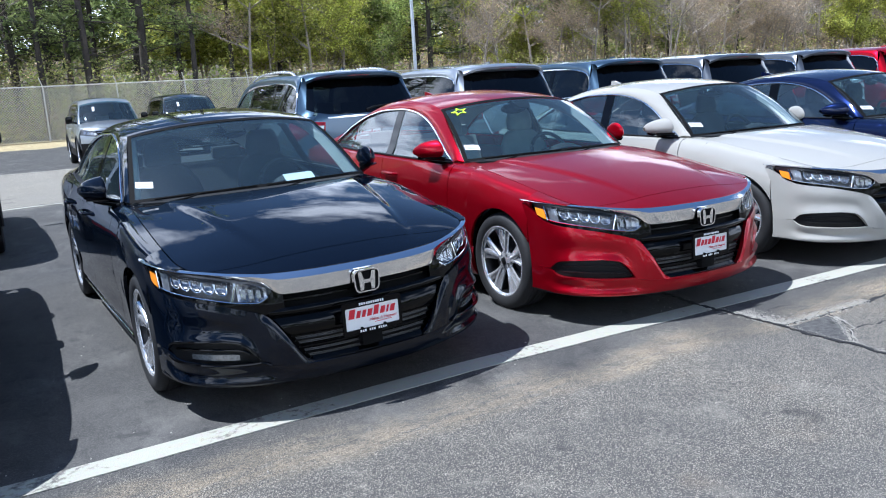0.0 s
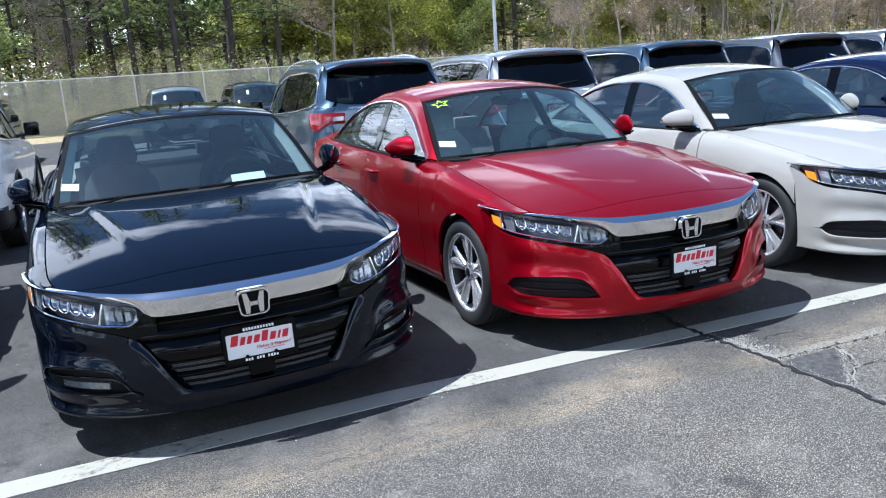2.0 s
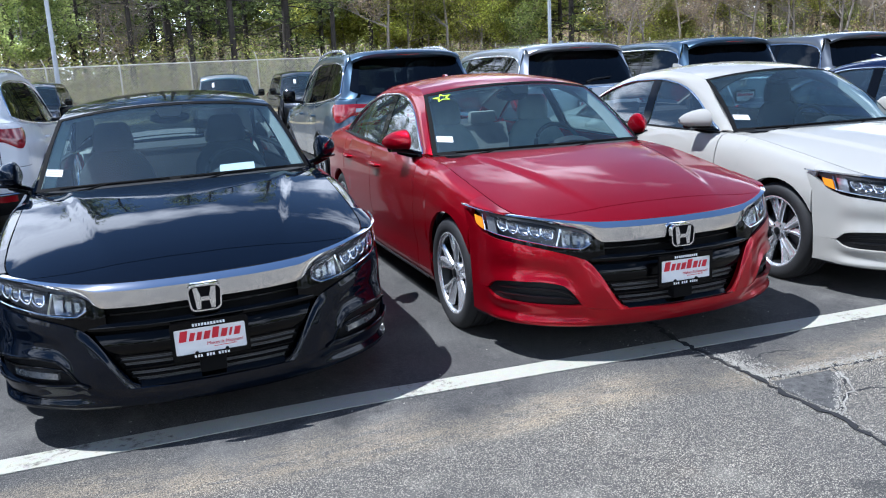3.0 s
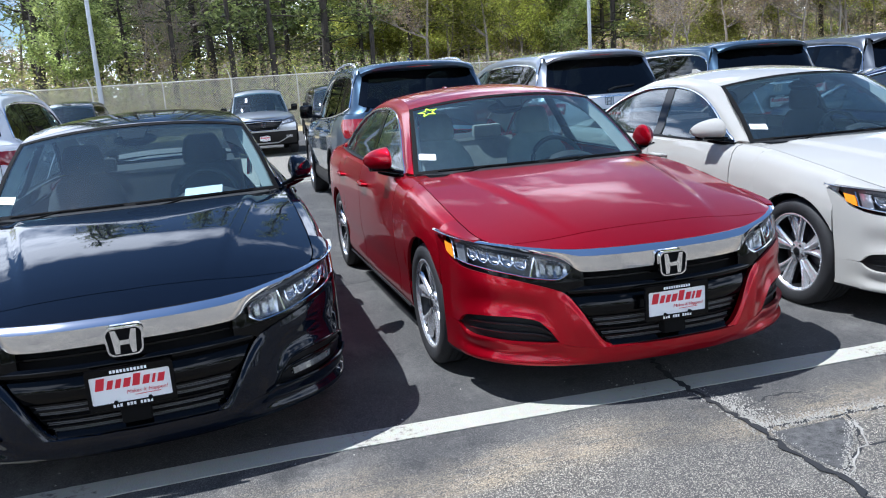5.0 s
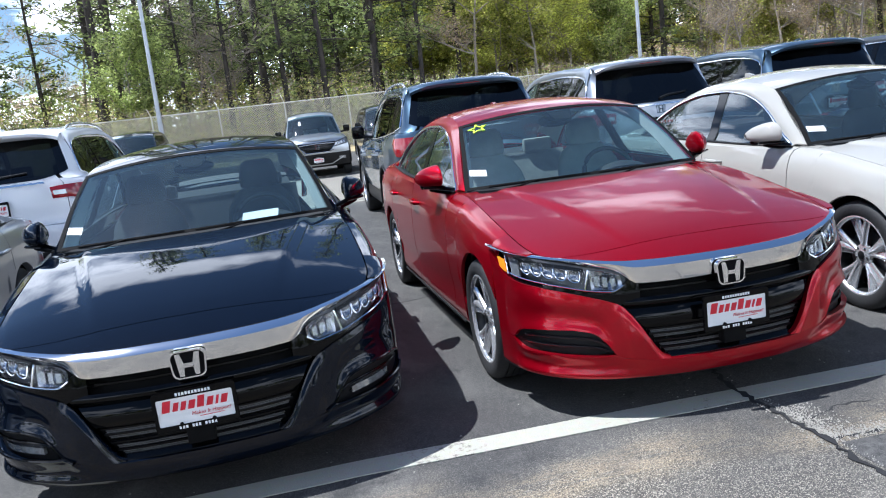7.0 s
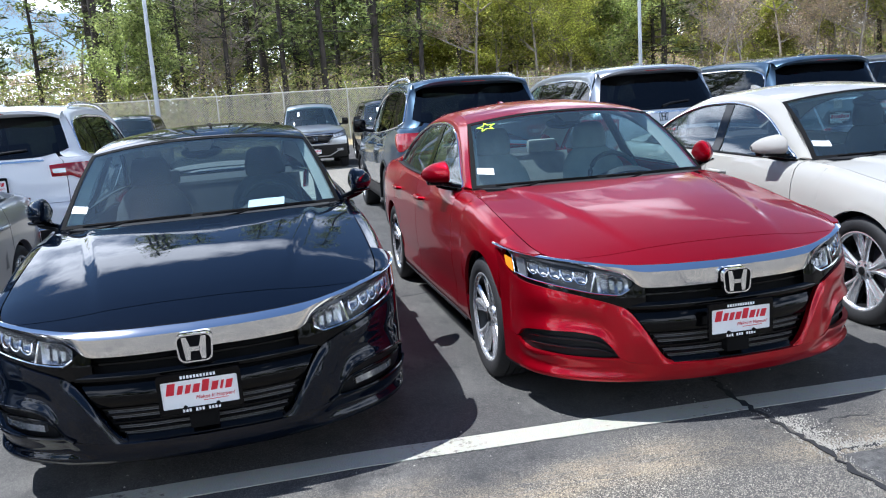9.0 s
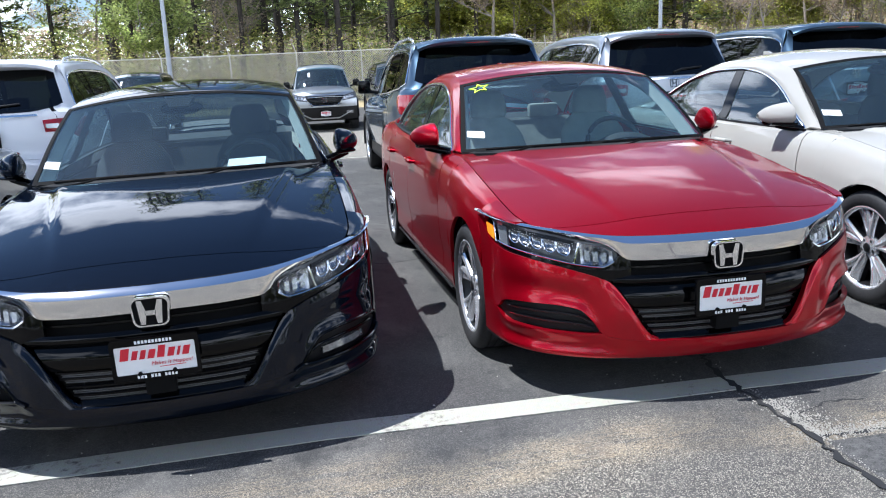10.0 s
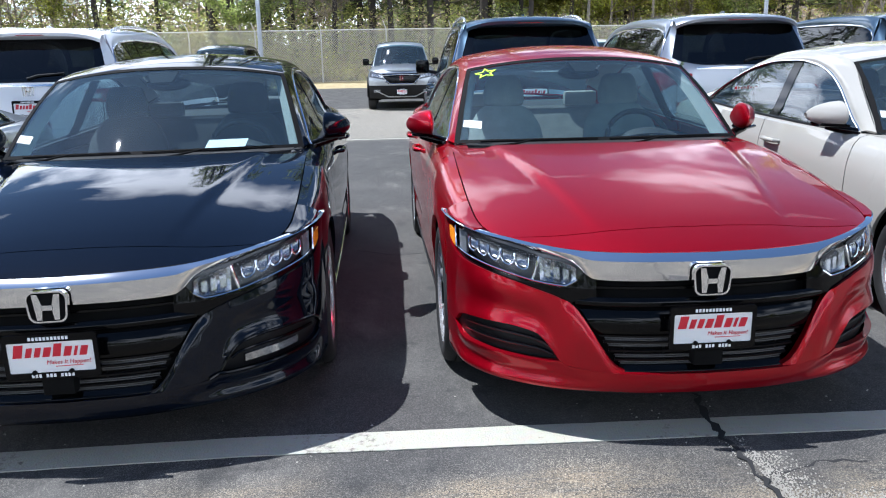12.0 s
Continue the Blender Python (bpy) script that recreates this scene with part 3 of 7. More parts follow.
def dealer_plate(car, y, z, turn=0.0, k=1.0, size=1.0):
    """A dealer's card in a black frame."""
    m = Matrix.Translation((0, y, z)) @ pose(0, 0, 0, 0, 0, turn) @ Matrix.Scale(size, 4)
    def rect(w, h, yy=0.0, r=0.012, dz=0.0):
        p = []
        for i, (cx, cz) in enumerate([(-w / 2, h / 2), (w / 2, h / 2), (w / 2, -h / 2), (-w / 2, -h / 2)]):
            for a in lin(0, math.pi / 2, 4):
                g = math.pi - i * math.pi / 2 - a
                p.append((cx - math.copysign(r, cx) + r * math.cos(g), yy, cz - math.copysign(r, cz) + r * math.sin(g) + dz))
        return p
    fr = Shape().prism(rect(0.318, 0.160), (0, 0.014, 0), rect(0.288, 0.110, r=0.006, dz=-0.002)).move(m).make("plate_frame", M_GLOSSBLACK, car, "black dealer plate frame", sharp=30)
    Shape().prism(rect(0.298, 0.120, 0.004, dz=-0.002), (0, 0.006, 0)).move(m).make("plate_card", M_PLATE, fr, "white dealer card with a red name block", sharp=30)
    # the name as slanted red blocks with a thin underline
    s = Shape()
    x = -0.129
    for i, (w, h) in enumerate([(0.030, 0.046), (0.020, 0.034), (0.019, 0.034), (0.024, 0.034), (0.026, 0.046), (0.024, 0.034), (0.010, 0.034), (0.024, 0.034)]):
        sk, b = 0.010, -0.001
        s.prism([(x, 0.0018, b), (x + w, 0.0018, b), (x + w + sk, 0.0018, b + h), (x + sk, 0.0018, b + h)], (0, 0.003, 0))
        x += w + 0.0100
    s.prism([(0.010, 0.0022, -0.0385), (0.104, 0.0022, -0.0370), (0.104, 0.0022, -0.0352), (0.010, 0.0022, -0.0362)], (0, 0.003, 0))
    s.move(m).make("name_block", M_PLATERED, fr, "slanted red block shapes", sharp=0)
    turn_up = pose(0, 0, 0, 90, 0, 0)
    words("slogan", "Makes It Happen!", 0.021, M_PLATERED, fr, m @ pose(0.055, 0.0022, -0.022) @ turn_up, slant=0.2)
    for dz, n, step, bw, hh in ((0.066, 11, 0.0124, 0.0085, 0.012), (-0.0685, 12, 0.0122, 0.0085, 0.012)):
        bars = Shape()
        for k in range(n):
            if n == 12 and k in (3, 7):
                continue
            x0 = (k - n / 2) * step
            bars.prism([(x0, -0.0008, dz - hh / 2), (x0 + bw, -0.0008, dz - hh / 2), (x0 + bw, -0.0008, dz + hh / 2), (x0, -0.0008, dz + hh / 2)], (0, 0.002, 0))
        tagged(bars.move(m).make("frame_print", M_PLATEWHITE, fr, "white bars of print", sharp=0), kind="stuff")
    for sx in (-0.062, 0.062):
        Shape().tube([(sx, -0.006, -0.056), (sx, 0.004, -0.056)], 0.008, 10).move(m).make("plate_screw", M_MATTE, fr)


def sticker(car, name, pts, material, label, back=0.0015):
    return Shape().prism(pts, (0, back, 0)).make(name, material, car, label, sharp=0)


def screen_point(u, v):
    """A point of the windscreen: u from -1 to 1 across, v from 0 at the cowl to 1 at the roof."""
    a = np.array([0.772, 1.59, 0.965]) * (1 - v) + np.array([0.645, 2.1, 1.335]) * v
    b = np.array([1.345, 0.988]) * (1 - v) + np.array([1.965, 1.395]) * v
    sag = 0.022 * math.sin(math.pi * v)
    y = a[1] + (b[0] - a[1]) * (1 - u * u) - sag * 0.6
    z = a[2] + (b[1] - a[2]) * (1 - abs(u) ** 2.2) + sag
    return np.array([a[0] * u, y, z])


def sedan(m, colour, label, cloth, group="", fog=False, bright_sill=False, alloy=M_ALLOY, pocket=M_ALLOYDARK, plate=True, turned=0.0):
    car = thing("sedan", m, label, "car", group)
    P = lambda s, name, mt, lb="", sharp=38: s.make(name, mt, car, lb, sharp)

    # flanks
    both(lambda: Shape().grid(flank(0.652, 1.616, 14), INSIDE, 0.02), "fender", colour, car)
    both(lambda: Shape().grid(flank(1.624, 2.706, 14), INSIDE, 0.02), "front_door", colour, car)
    both(lambda: Shape().grid(flank(2.714, 3.596, 12), INSIDE, 0.02), "rear_door", colour, car)
    both(lambda: Shape().grid(flank(3.604, 4.55, 12), INSIDE, 0.02), "quarter_panel", colour, car)

    # nose
    cheek = Shape()
    S = list(lin(s_of(0.302), s_of(0.53), 48)) + list(lin(s_of(0.53), S_END, 52))[1:]
    ease = lambda v, a, b: (lambda q: q * q * (3 - 2 * q))(min(max((v - a) / (b - a), 0), 1))
    hump = lambda v, c, w: math.exp(-((v - c) / w) ** 2)
    def upper(s, z):
        # hollow over the scoop, full below the lamp, rolled in along the grille
        z0, z1, x = FOG_TOP(s), CHEEK_TOP(s), PLAN(s)[0]
        v = (z - z0) / max(z1 - z0, 1e-3)
        k = ease(x, 0.47, 0.62) * (1 - ease(x, 0.845, 0.895))
        d = k * (0.006 * hump(v, 0.34, 0.22) - 0.004 * hump(v, 0.70, 0.26) - 0.006 * hump(v, 0.0, 0.12))
        d += 0.010 * (1 - ease(x, 0.50, 0.53)) * (1 - ease(z1 - z, 0.0, 0.045))
        return d - 0.004 * hump(x - 0.06 - 0.2 * (z - 0.3), 0.40, 0.03) * (1 - ease(z, 0.5, 0.56))
    def under(s, z):
        # a blade under the scoop, an undercut and a lip that runs out to the wheel
        z0, z1, x = LIP(s), FOG_LOW(s), PLAN(s)[0]
        v = (z - z0) / max(z1 - z0, 1e-3)
        k = ease(x, 0.36, 0.56) * (1 - ease(x, 0.85, 0.90))
        return k * (0.011 * hump(v, 0.50, 0.22) - 0.005 * hump(v, 0.98, 0.16) - 0.008 * hump(v, 0.12, 0.16)) + (1 - k) * 0.006 * (1 - v)
    for sg in (1, -1):
        up = [[front(s, z, upper(s, z)) for z in lin(max(FOG_TOP(s), 0.0), CHEEK_TOP(s), 24)] for s in S]
        lo = [[front(s, z, under(s, z)) for z in lin(LIP(s), FOG_LOW(s), 18)] for s in lin(0, S_END, 72)]
        for g in (up, lo):
            cheek.grid([[(x * sg, y, z) for x, y, z in r] for r in g], INSIDE, 0.025)
    P(cheek, "front_bumper", colour)
    # blade under the nose
    P(Shape().grid([[(x * sg, y + 0.006, z) for x, y, z in (front(abs(s), LIP(abs(s)) + 0.004), front(abs(s), LIP(abs(s)) - 0.006), front(abs(s), LIP(abs(s)) - 0.012, 0.06))] for s, sg in ((t, math.copysign(1, t)) for t in lin(-S_END * 0.97, S_END * 0.97, 60))]), "front_spoiler", M_GLOSSBLACK if fog else M_TRIM)
    both(lambda: Shape().grid([[front(s, FOG_LOW(s) + (FOG_TOP(s) - FOG_LOW(s)) * v, 0.034 - 0.022 * max(0, (s - s_of(0.8)) / 0.2)) for v in lin(-0.1, 1.1, 8)] for s in lin(s_of(0.49), s_of(0.885), 24)], INSIDE), "fog_bezel", M_TRIM, car, "black textured bezel in the bumper")
    if fog:
        both(lambda: Shape().grid([[front(s, FOG_LOW(s) + (FOG_TOP(s) - FOG_LOW(s)) * v, 0.018) for v in lin(0.18, 0.42, 5)] for s in lin(s_of(0.63), s_of(0.815), 16)], INSIDE, 0.02), "fog_lamp", M_FOG, car, "slim clear fog lamp")
        both(lambda: Shape().tube([front(s, FOG_LOW(s) + (FOG_TOP(s) - FOG_LOW(s)) * 0.62, 0.012) for s in lin(s_of(0.58), s_of(0.86), 16)], 0.006), "fog_trim", M_GLOSSBLACK, car)
        both(lambda: Shape().tube([front(s, FOG_TOP(s) - 0.002, -0.004) for s in lin(s_of(0.53), s_of(0.872), 30)], 0.0065, 8), "scoop_fin", M_GLOSSBLACK, car, "gloss black fin round the scoop")
        both(lambda: Shape().tube([front(s, FOG_LOW(s) + 0.002, -0.007) for s in lin(s_of(0.50), s_of(0.872), 30)], 0.008, 8), "scoop_lip", M_GLOSSBLACK, car)
    else:
        for v in (0.33, 0.66):
            both(lambda: Shape().tube([front(s, FOG_LOW(s) + (FOG_TOP(s) - FOG_LOW(s)) * v, 0.024) for s in lin(s_of(0.56), s_of(0.86), 14)], 0.006), "fog_slat", M_TRIM, car)

    # grille: dark backing, gloss bands, lower slats
    gl = by_x((0, 0.0), (0.906, 0.906))
    GR = Curve((0.25, 0.29), (0.28, 0.322), (0.315, 0.352), (0.37, 0.388), (0.425, 0.420), (0.48, 0.455), (0.515, 0.484), (0.55, 0.488), (0.60, 0.455), (0.64, 0.42))
    wide = lambda z, n, k=1.0: [s_of(abs(x)) * math.copysign(1, x) for x in lin(-GR(z) * k, GR(z) * k, n)]
    F = lambda s, z, d: (lambda q: (q[0] * math.copysign(1, s), q[1], q[2]))(front(abs(s), z, d))
    P(Shape().grid([[F(s, z, 0.075) for s in wide(z, 30, 1.04)] for z in lin(0.255, 0.63, 14)], INSIDE), "grille_backing", M_MATTE, "matte black grille")
    for name, z0, z1, d, dip in (("grille_band", 0.514, 0.550, 0.012, 0.010), ("grille_panel", 0.412, 0.498, 0.024, 0.012), ("intake_lip", 0.268, 0.280, 0.018, 0.005)):
        P(Shape().grid([[F(s, z, d + dip * (2 * (z - z0) / (z1 - z0) - 1) ** 2) for s in wide(z, 40, 0.985)] for z in lin(z0, z1, 9)], INSIDE, 0.03), name, M_GLOSSBLACK, "gloss black panel of the grille")
    for z in (0.296, 0.303, 0.322, 0.329, 0.364, 0.371, 0.386, 0.393):
        P(Shape().grid([[F(s, z + dz, 0.048) for s in wide(z, 20, 0.94)] for dz in (-0.0021, 0.0021)], INSIDE, 0.006), "radiator_bar", M_RADIATOR, "grey radiator bar behind the slats")
    for z in (0.286, 0.312, 0.346, 0.379, 0.402):
        P(Shape().grid([[F(s, z + dz, 0.040 + dd) for s in wide(z, 26, 0.97)] for dz, dd in ((-0.005, 0.012), (-0.004, 0.002), (0.003, 0.0), (0.005, 0.010))], INSIDE, 0.01), "grille_slat", M_SLAT)
    for x in (-0.30, -0.15, 0.15, 0.30):
        P(Shape().tube([F(s_of(abs(x)) * math.copysign(1, x), z, 0.058) for z in (0.272, 0.41)], 0.004, 6), "grille_strut", M_SLAT)
    P(Shape().grid([[F(s, 0.578 + dz, 0.05) for s in wide(0.578, 30, 0.97)] for dz in (-0.004, 0.004)], INSIDE, 0.02), "upper_slat", M_GLOSSBLACK)
    # gloss corner between grille and lamp
    def corner_row(s):
        x = PLAN(s)[0]
        low = 0.542 if x < 0.47 else 0.542 + (CHEEK_TOP(s) - 0.018 - 0.542) * min((x - 0.47) / 0.05, 1)
        high = min(LAMP_LOW(max(s, s_of(0.452))) + 0.006, CHROME_LOW(s) + 0.003)
        return [front(s, z, 0.010 + 0.012 * (1 - ease(x, 0.41, 0.47))) for z in lin(min(low, high - 0.004), high, 8)]
    both(lambda: Shape().grid([corner_row(s) for s in lin(s_of(0.405), s_of(0.872), 44)], INSIDE, 0.02), "grille_corner", M_GLOSSBLACK, car, "gloss black lip under the headlamp")
    P(Shape().box(-0.055, 0.055, -0.018, 0.05, 0.300, 0.372, 0.008), "radar_cover", M_MATTE, "black sensor cover under the plate")

    # bright bar over the grille, running on above the lamps
    bar = []
    for s in lin(-S_END, S_END, 110):
        z0, z1, a = CHROME_LOW(abs(s)), CHROME_TOP(abs(s)), abs(s)
        bar.append([F(s, z0 + (z1 - z0) * v, d) for v, d in ((0, 0.026), (0.04, 0.014), (0.3, 0.001), (0.73, -0.013), (0.77, -0.011), (0.97, 0.003), (1.0, 0.010))])
    P(Shape().grid(bar, INSIDE, 0.01), "grille_bar", M_CHROME, "broad chrome bar across the nose")

    # lamps
    def lamp_sheet(d, s0, s1, v0, v1, n=30, k=8):
        return [[front(s, LAMP_LOW(s) + (LAMP_TOP(s) - LAMP_LOW(s)) * v, d) for v in lin(v0, v1, k)] for s in lin(s0, s1, n)]
    a0, a1 = s_of(0.455), S_END
    def lamp_point(s, v, d):
        return front(s, LAMP_LOW(s) + (LAMP_TOP(s) - LAMP_LOW(s)) * v, d)
    for sg in (-1, 1):
        fl = Matrix.Diagonal((sg, 1, 1, 1))
        hl = Shape().grid(lamp_sheet(0.05, a0, a1, -0.06, 1.06), INSIDE).move(fl).make("headlamp", M_LAMPBLACK, car, "clear headlamp with amber side marker")
        Shape().grid(lamp_sheet(0.0, a0, a1, 0.0, 1.0, 40), INSIDE).move(fl).make("lens", M_LENS, hl, "clear lens")
        Shape().grid(lamp_sheet(-0.001, S_END - 0.178, S_END - 0.112, 0.08, 0.74, 10), INSIDE, 0.01).move(fl).make("side_marker", M_AMBER, hl, "amber side marker")
        Shape().tube([lamp_point(S_END - 0.184, v, 0.004) for v in lin(0.04, 0.95, 8)], 0.004, 6).move(fl).make("marker_divider", M_CHROME, hl)
        Shape().grid(lamp_sheet(0.014, S_END - 0.262, S_END - 0.197, 0.10, 0.88, 6), INSIDE, 0.01).move(fl).make("lamp_side", M_DRL, hl, "bright inner wall")
        Shape().tube([lamp_point(s, 0.07, 0.010) for s in lin(s_of(0.47), s_of(0.88), 30)], 0.0035, 6).move(fl).make("lower_trim", M_CHROME, hl)
        Shape().grid(lamp_sheet(0.022, s_of(0.62), s_of(0.86), 0.80, 0.96, 20, 4), INSIDE, 0.01).move(fl).make("brow", M_TRIM, hl)
        step = (s_of(0.845) - s_of(0.635)) / 5
        for k in range(5):
            sc = s_of(0.635) + (k + 0.5) * step
            arc = [lamp_point(sc + 0.46 * step * math.cos(t), 0.58 + 0.26 * math.sin(t), 0.016) for t in lin(math.pi, 2 * math.pi, 10)]
            Shape().tube([lamp_point(sc - 0.46 * step, 0.76, 0.02)] + arc + [lamp_point(sc + 0.46 * step, 0.76, 0.02)], 0.0032, 6).move(fl).make("running_light", M_CHROME, hl, "bright scalloped running light")
            Shape().grid([[lamp_point(sc + 0.40 * step * a, 0.59 + 0.19 * b, 0.024 + 0.016 * (1 - a * a) * (1 - b * b)) for b in lin(-1, 1, 6)] for a in lin(-1, 1, 7)], INSIDE).move(fl).make("lamp_reflector", M_REFLECTOR, hl)
        Shape().tube([lamp_point(s, v, 0.014) for s, v in zip(lin(s_of(0.60), s_of(0.625), 8), lin(0.95, 0.1, 8))], 0.006, 8).move(fl).make("lamp_divider", M_CHROME, hl)
        Shape().grid([[lamp_point(s_of(0.475) + (s_of(0.60) - s_of(0.475)) * a, b, 0.018 + 0.028 * math.sin(math.pi * a) * math.sin(math.pi * b)) for b in lin(0.1, 0.92, 9)] for a in lin(0, 1, 12)], INSIDE, 0.004).move(fl).make("lamp_bowl", M_REFLECTOR, hl, "bright reflector bowl")
        for k in range(3):
            Shape().grid([[lamp_point(s_of(0.50 + 0.032 * k) + 0.022 * a, 0.28 + 0.42 * b, 0.018) for b in (0, 0.5, 1)] for a in (0, 0.5, 1)], INSIDE, 0.006).move(fl).make("lamp_prism", M_REFLECTOR, hl)

    # hood and the strip ahead of it
    cut = lambda x: nose_y(x) + 0.135 * max(0.0, 1 - (abs(x) / 0.69) ** 2.6) + 0.004
    rows = []
    for x in lin(-0.684, 0.684, 81):
        y0, y1 = nose_y(x), cut(x) - 0.004
        rows.append([(x, y, hood(x, y)) for y in lin(y0, y1, 9)])
    P(Shape().grid(rows, INSIDE, 0.012), "nose_panel", colour)
    rows = []
    for u in lin(-1, 1, 81):
        y0 = cut(u * 0.785)
        for _ in range(14):
            y0 = 0.5 * (y0 + cut(u * (EDGE_X(y0) - 0.003)))
        y1 = 1.25 + 0.27 * abs(u) ** 2.1
        row = []
        for y in y0 + (y1 - y0) * lin(0, 1, 48) ** 1.25:
            x = u * (EDGE_X(y) - 0.003)
            row.append((x, y, hood(x, y) - 0.008 * max(0, (y - y1 + 0.03) / 0.03) ** 2))
        rows.append(row)
    P(Shape().grid(rows, INSIDE, 0.02), "hood", colour)
    px, py = [q[0] for q in PLAN_XY], [q[1] + 0.03 for q in PLAN_XY]
    def tip():
        out = []
        for y in lin(0.365, 0.652, 18):
            xe = EDGE_X(y) + 0.003
            xp = float(np.interp(y - 0.006, py, px)) - 0.004
            zp = CHROME_TOP(s_of(min(xp, 0.906))) + 0.002
            ze = hood(xe - 0.003, y)
            cx, cz = xe + (xp - xe) * 0.86, ze - (ze - zp) * 0.28
            out.append([((1 - v) ** 2 * xe + 2 * v * (1 - v) * cx + v * v * xp, y, (1 - v) ** 2 * ze + 2 * v * (1 - v) * cz + v * v * zp) for v in lin(0, 1, 11)])
        return Shape().grid(out, INSIDE, 0.012)
    both(tip, "fender_tip", colour, car)
    both(lambda: Shape().grid([[(EDGE_X(y) + 0.001 - 0.085 * v, y, EDGE_Z(y) + 0.001 + 0.006 * v) for v in lin(0, 1, 4)] for y in lin(1.40, 1.76, 9)], INSIDE), "cowl_corner", colour, car)
    P(Shape().grid([[(u * 0.735, 1.2 + 0.27 * abs(u) ** 2.1 + 0.17 * v, 0.955 - 0.02 * abs(u) + 0.012 * v) for v in lin(0, 1, 4)] for u in lin(-1, 1, 40)], INSIDE), "cowl", M_TRIM, "black cowl under the windscreen")

    # cabin
    ws = Shape().grid([[screen_point(u, v) for v in lin(0, 1, 14)] for u in lin(-0.985, 0.985, 30)], INSIDE)
    wsob = P(ws, "windscreen", M_GLASS, "slightly tinted windscreen")
    wsob.visible_shadow = False
    frit = Shape()
    for band_v in ((-0.012, 0.022), (0.965, 1.005)):
        frit.grid([[screen_point(u, v) + np.array((0, -0.002, 0.002)) for v in lin(*band_v, 3)] for u in lin(-1, 1, 30)], INSIDE)
    for sg in (-1, 1):
        frit.grid([[screen_point(u * sg, v) + np.array((0, -0.002, 0.002)) for v in lin(0, 1, 14)] for u in (0.965, 1.0)], INSIDE)
    P(frit, "windscreen_surround", M_MATTE)
    for sg in (-1, 1):
        P(Shape().grid([[screen_point(u * sg, v) + np.array((0, 0.02 + 1.9 * (0.965 - u), -0.012 - 0.2 * (0.965 - u))) for v in lin(0.05, 0.97, 12)] for u in (0.90, 0.93, 0.965)], INSIDE, 0.008), "pillar_trim", M_LINER, "pale trim inside the windscreen pillar")
    top = ROOF_EDGE
    roof = []
    for t in lin(0.42, 0.8, 28):
        e = top(t)
        q = (t - 0.42) / 0.38
        roof.append(bow(e, (e[1] - 0.135 * (1 - q) + 0.02 * q, e[2] + 0.058 - 0.012 * abs(q - 0.45)), 0, 30))
    P(Shape().grid(roof, INSIDE, 0.015), "roof", colour)
    P(Shape().grid([[(x * 0.97, y, z - 0.03) for x, y, z in r] for r in roof], (0, 2.5, 3)), "headliner", M_LINER, "pale headliner")
    rg = [bow(top(t), (top(t)[1] + 0.05 + 0.06 * (t - 0.8) / 0.2, top(t)[2] + 0.055), 0, 24) for t in lin(0.805, 0.985, 14)]
    P(Shape().grid(rg, INSIDE), "rear_window", M_BACKGLASS, "sloping rear window").visible_shadow = False
    def rail():
        out = []
        ys = list(lin(1.70, 3.98, 34))
        for i, t in enumerate(lin(0.0, 0.93, 34)):
            e, y = top(t), ys[i]
            o = np.array((cabin_x(y, DLO(y)), y, DLO(y)))
            out.append([tuple(o * (1 - v) + np.array(e) * v + np.array((0.012, 0, 0.010)) * math.sin(math.pi * v)) for v in lin(0, 1, 7)])
        return Shape().grid(out, INSIDE, 0.02)
    both(rail, "roof_rail", colour, car)
    def inner():
        q = rail()
        return Shape().grid([[(x - 0.022, y + 0.012, z - 0.008) for x, y, z in q.v[i * 7:i * 7 + 7]] for i in range(34)], (2, 2.4, 1.2))
    both(inner, "pillar_lining", M_LINER, car, "pale pillar lining")
    def c_pillar():
        out = []
        for t, y in zip(lin(0.93, 1.0, 8), lin(3.98, 4.42, 8)):
            e = np.array(top(t))
            o = np.array((cabin_x(y, EDGE_Z(y)) + 0.018, y, EDGE_Z(y)))
            out.append([tuple(o * (1 - v) + e * v + np.array((0.01, 0, 0.008)) * math.sin(math.pi * v)) for v in lin(0, 1, 6)])
        return Shape().grid(out, INSIDE, 0.02)
    both(c_pillar, "c_pillar", colour, car)

    def pane(y0, y1, lean0=0.0, lean1=0.0):
        out = []
        for y in lin(y0, y1, 20):
            z1 = DLO(y) - 0.004
            z0 = EDGE_Z(y) + 0.006
            col = []
            for v in lin(0, 1, 8):
                z = z0 + (z1 - z0) * v
                yy = y + (lean0 + (lean1 - lean0) * (y - y0) / (y1 - y0)) * (z - z0)
                col.append((cabin_x(yy, z) - 0.006, yy, z))
            out.append(col)
        return Shape().grid(out, INSIDE)
    for name, y0, y1, l0, l1 in (("front_side_window", 1.74, 2.66, 0, 0.16), ("rear_side_window", 2.75, 3.50, 0.16, 0.1), ("quarter_window", 3.53, 3.93, 0.1, 0)):
        for sg in (-1, 1):
            pn = pane(y0, y1, l0, l1)
            pn.move(Matrix.Diagonal((sg, 1, 1, 1)))
            pn.make(name, M_SIDEGLASS if y0 < 2 else M_REARGLASS, car).visible_shadow = False
    both(lambda: Shape().grid([[(cabin_x(y + 0.16 * (z - EDGE_Z(y)), z) - 0.002, y + 0.16 * (z - EDGE_Z(y)), z) for z in lin(EDGE_Z(y), DLO(y), 6)] for y in lin(2.645, 2.76, 5)], INSIDE, 0.02), "door_pillar", M_GLOSSBLACK, car, "black door pillar")
    both(lambda: Shape().tube([(cabin_x(y, DLO(y)) + 0.004, y, DLO(y)) for y in lin(1.70, 3.98, 44)], 0.009, 8), "window_trim", M_CHROME, car, "bright strip round the side windows")
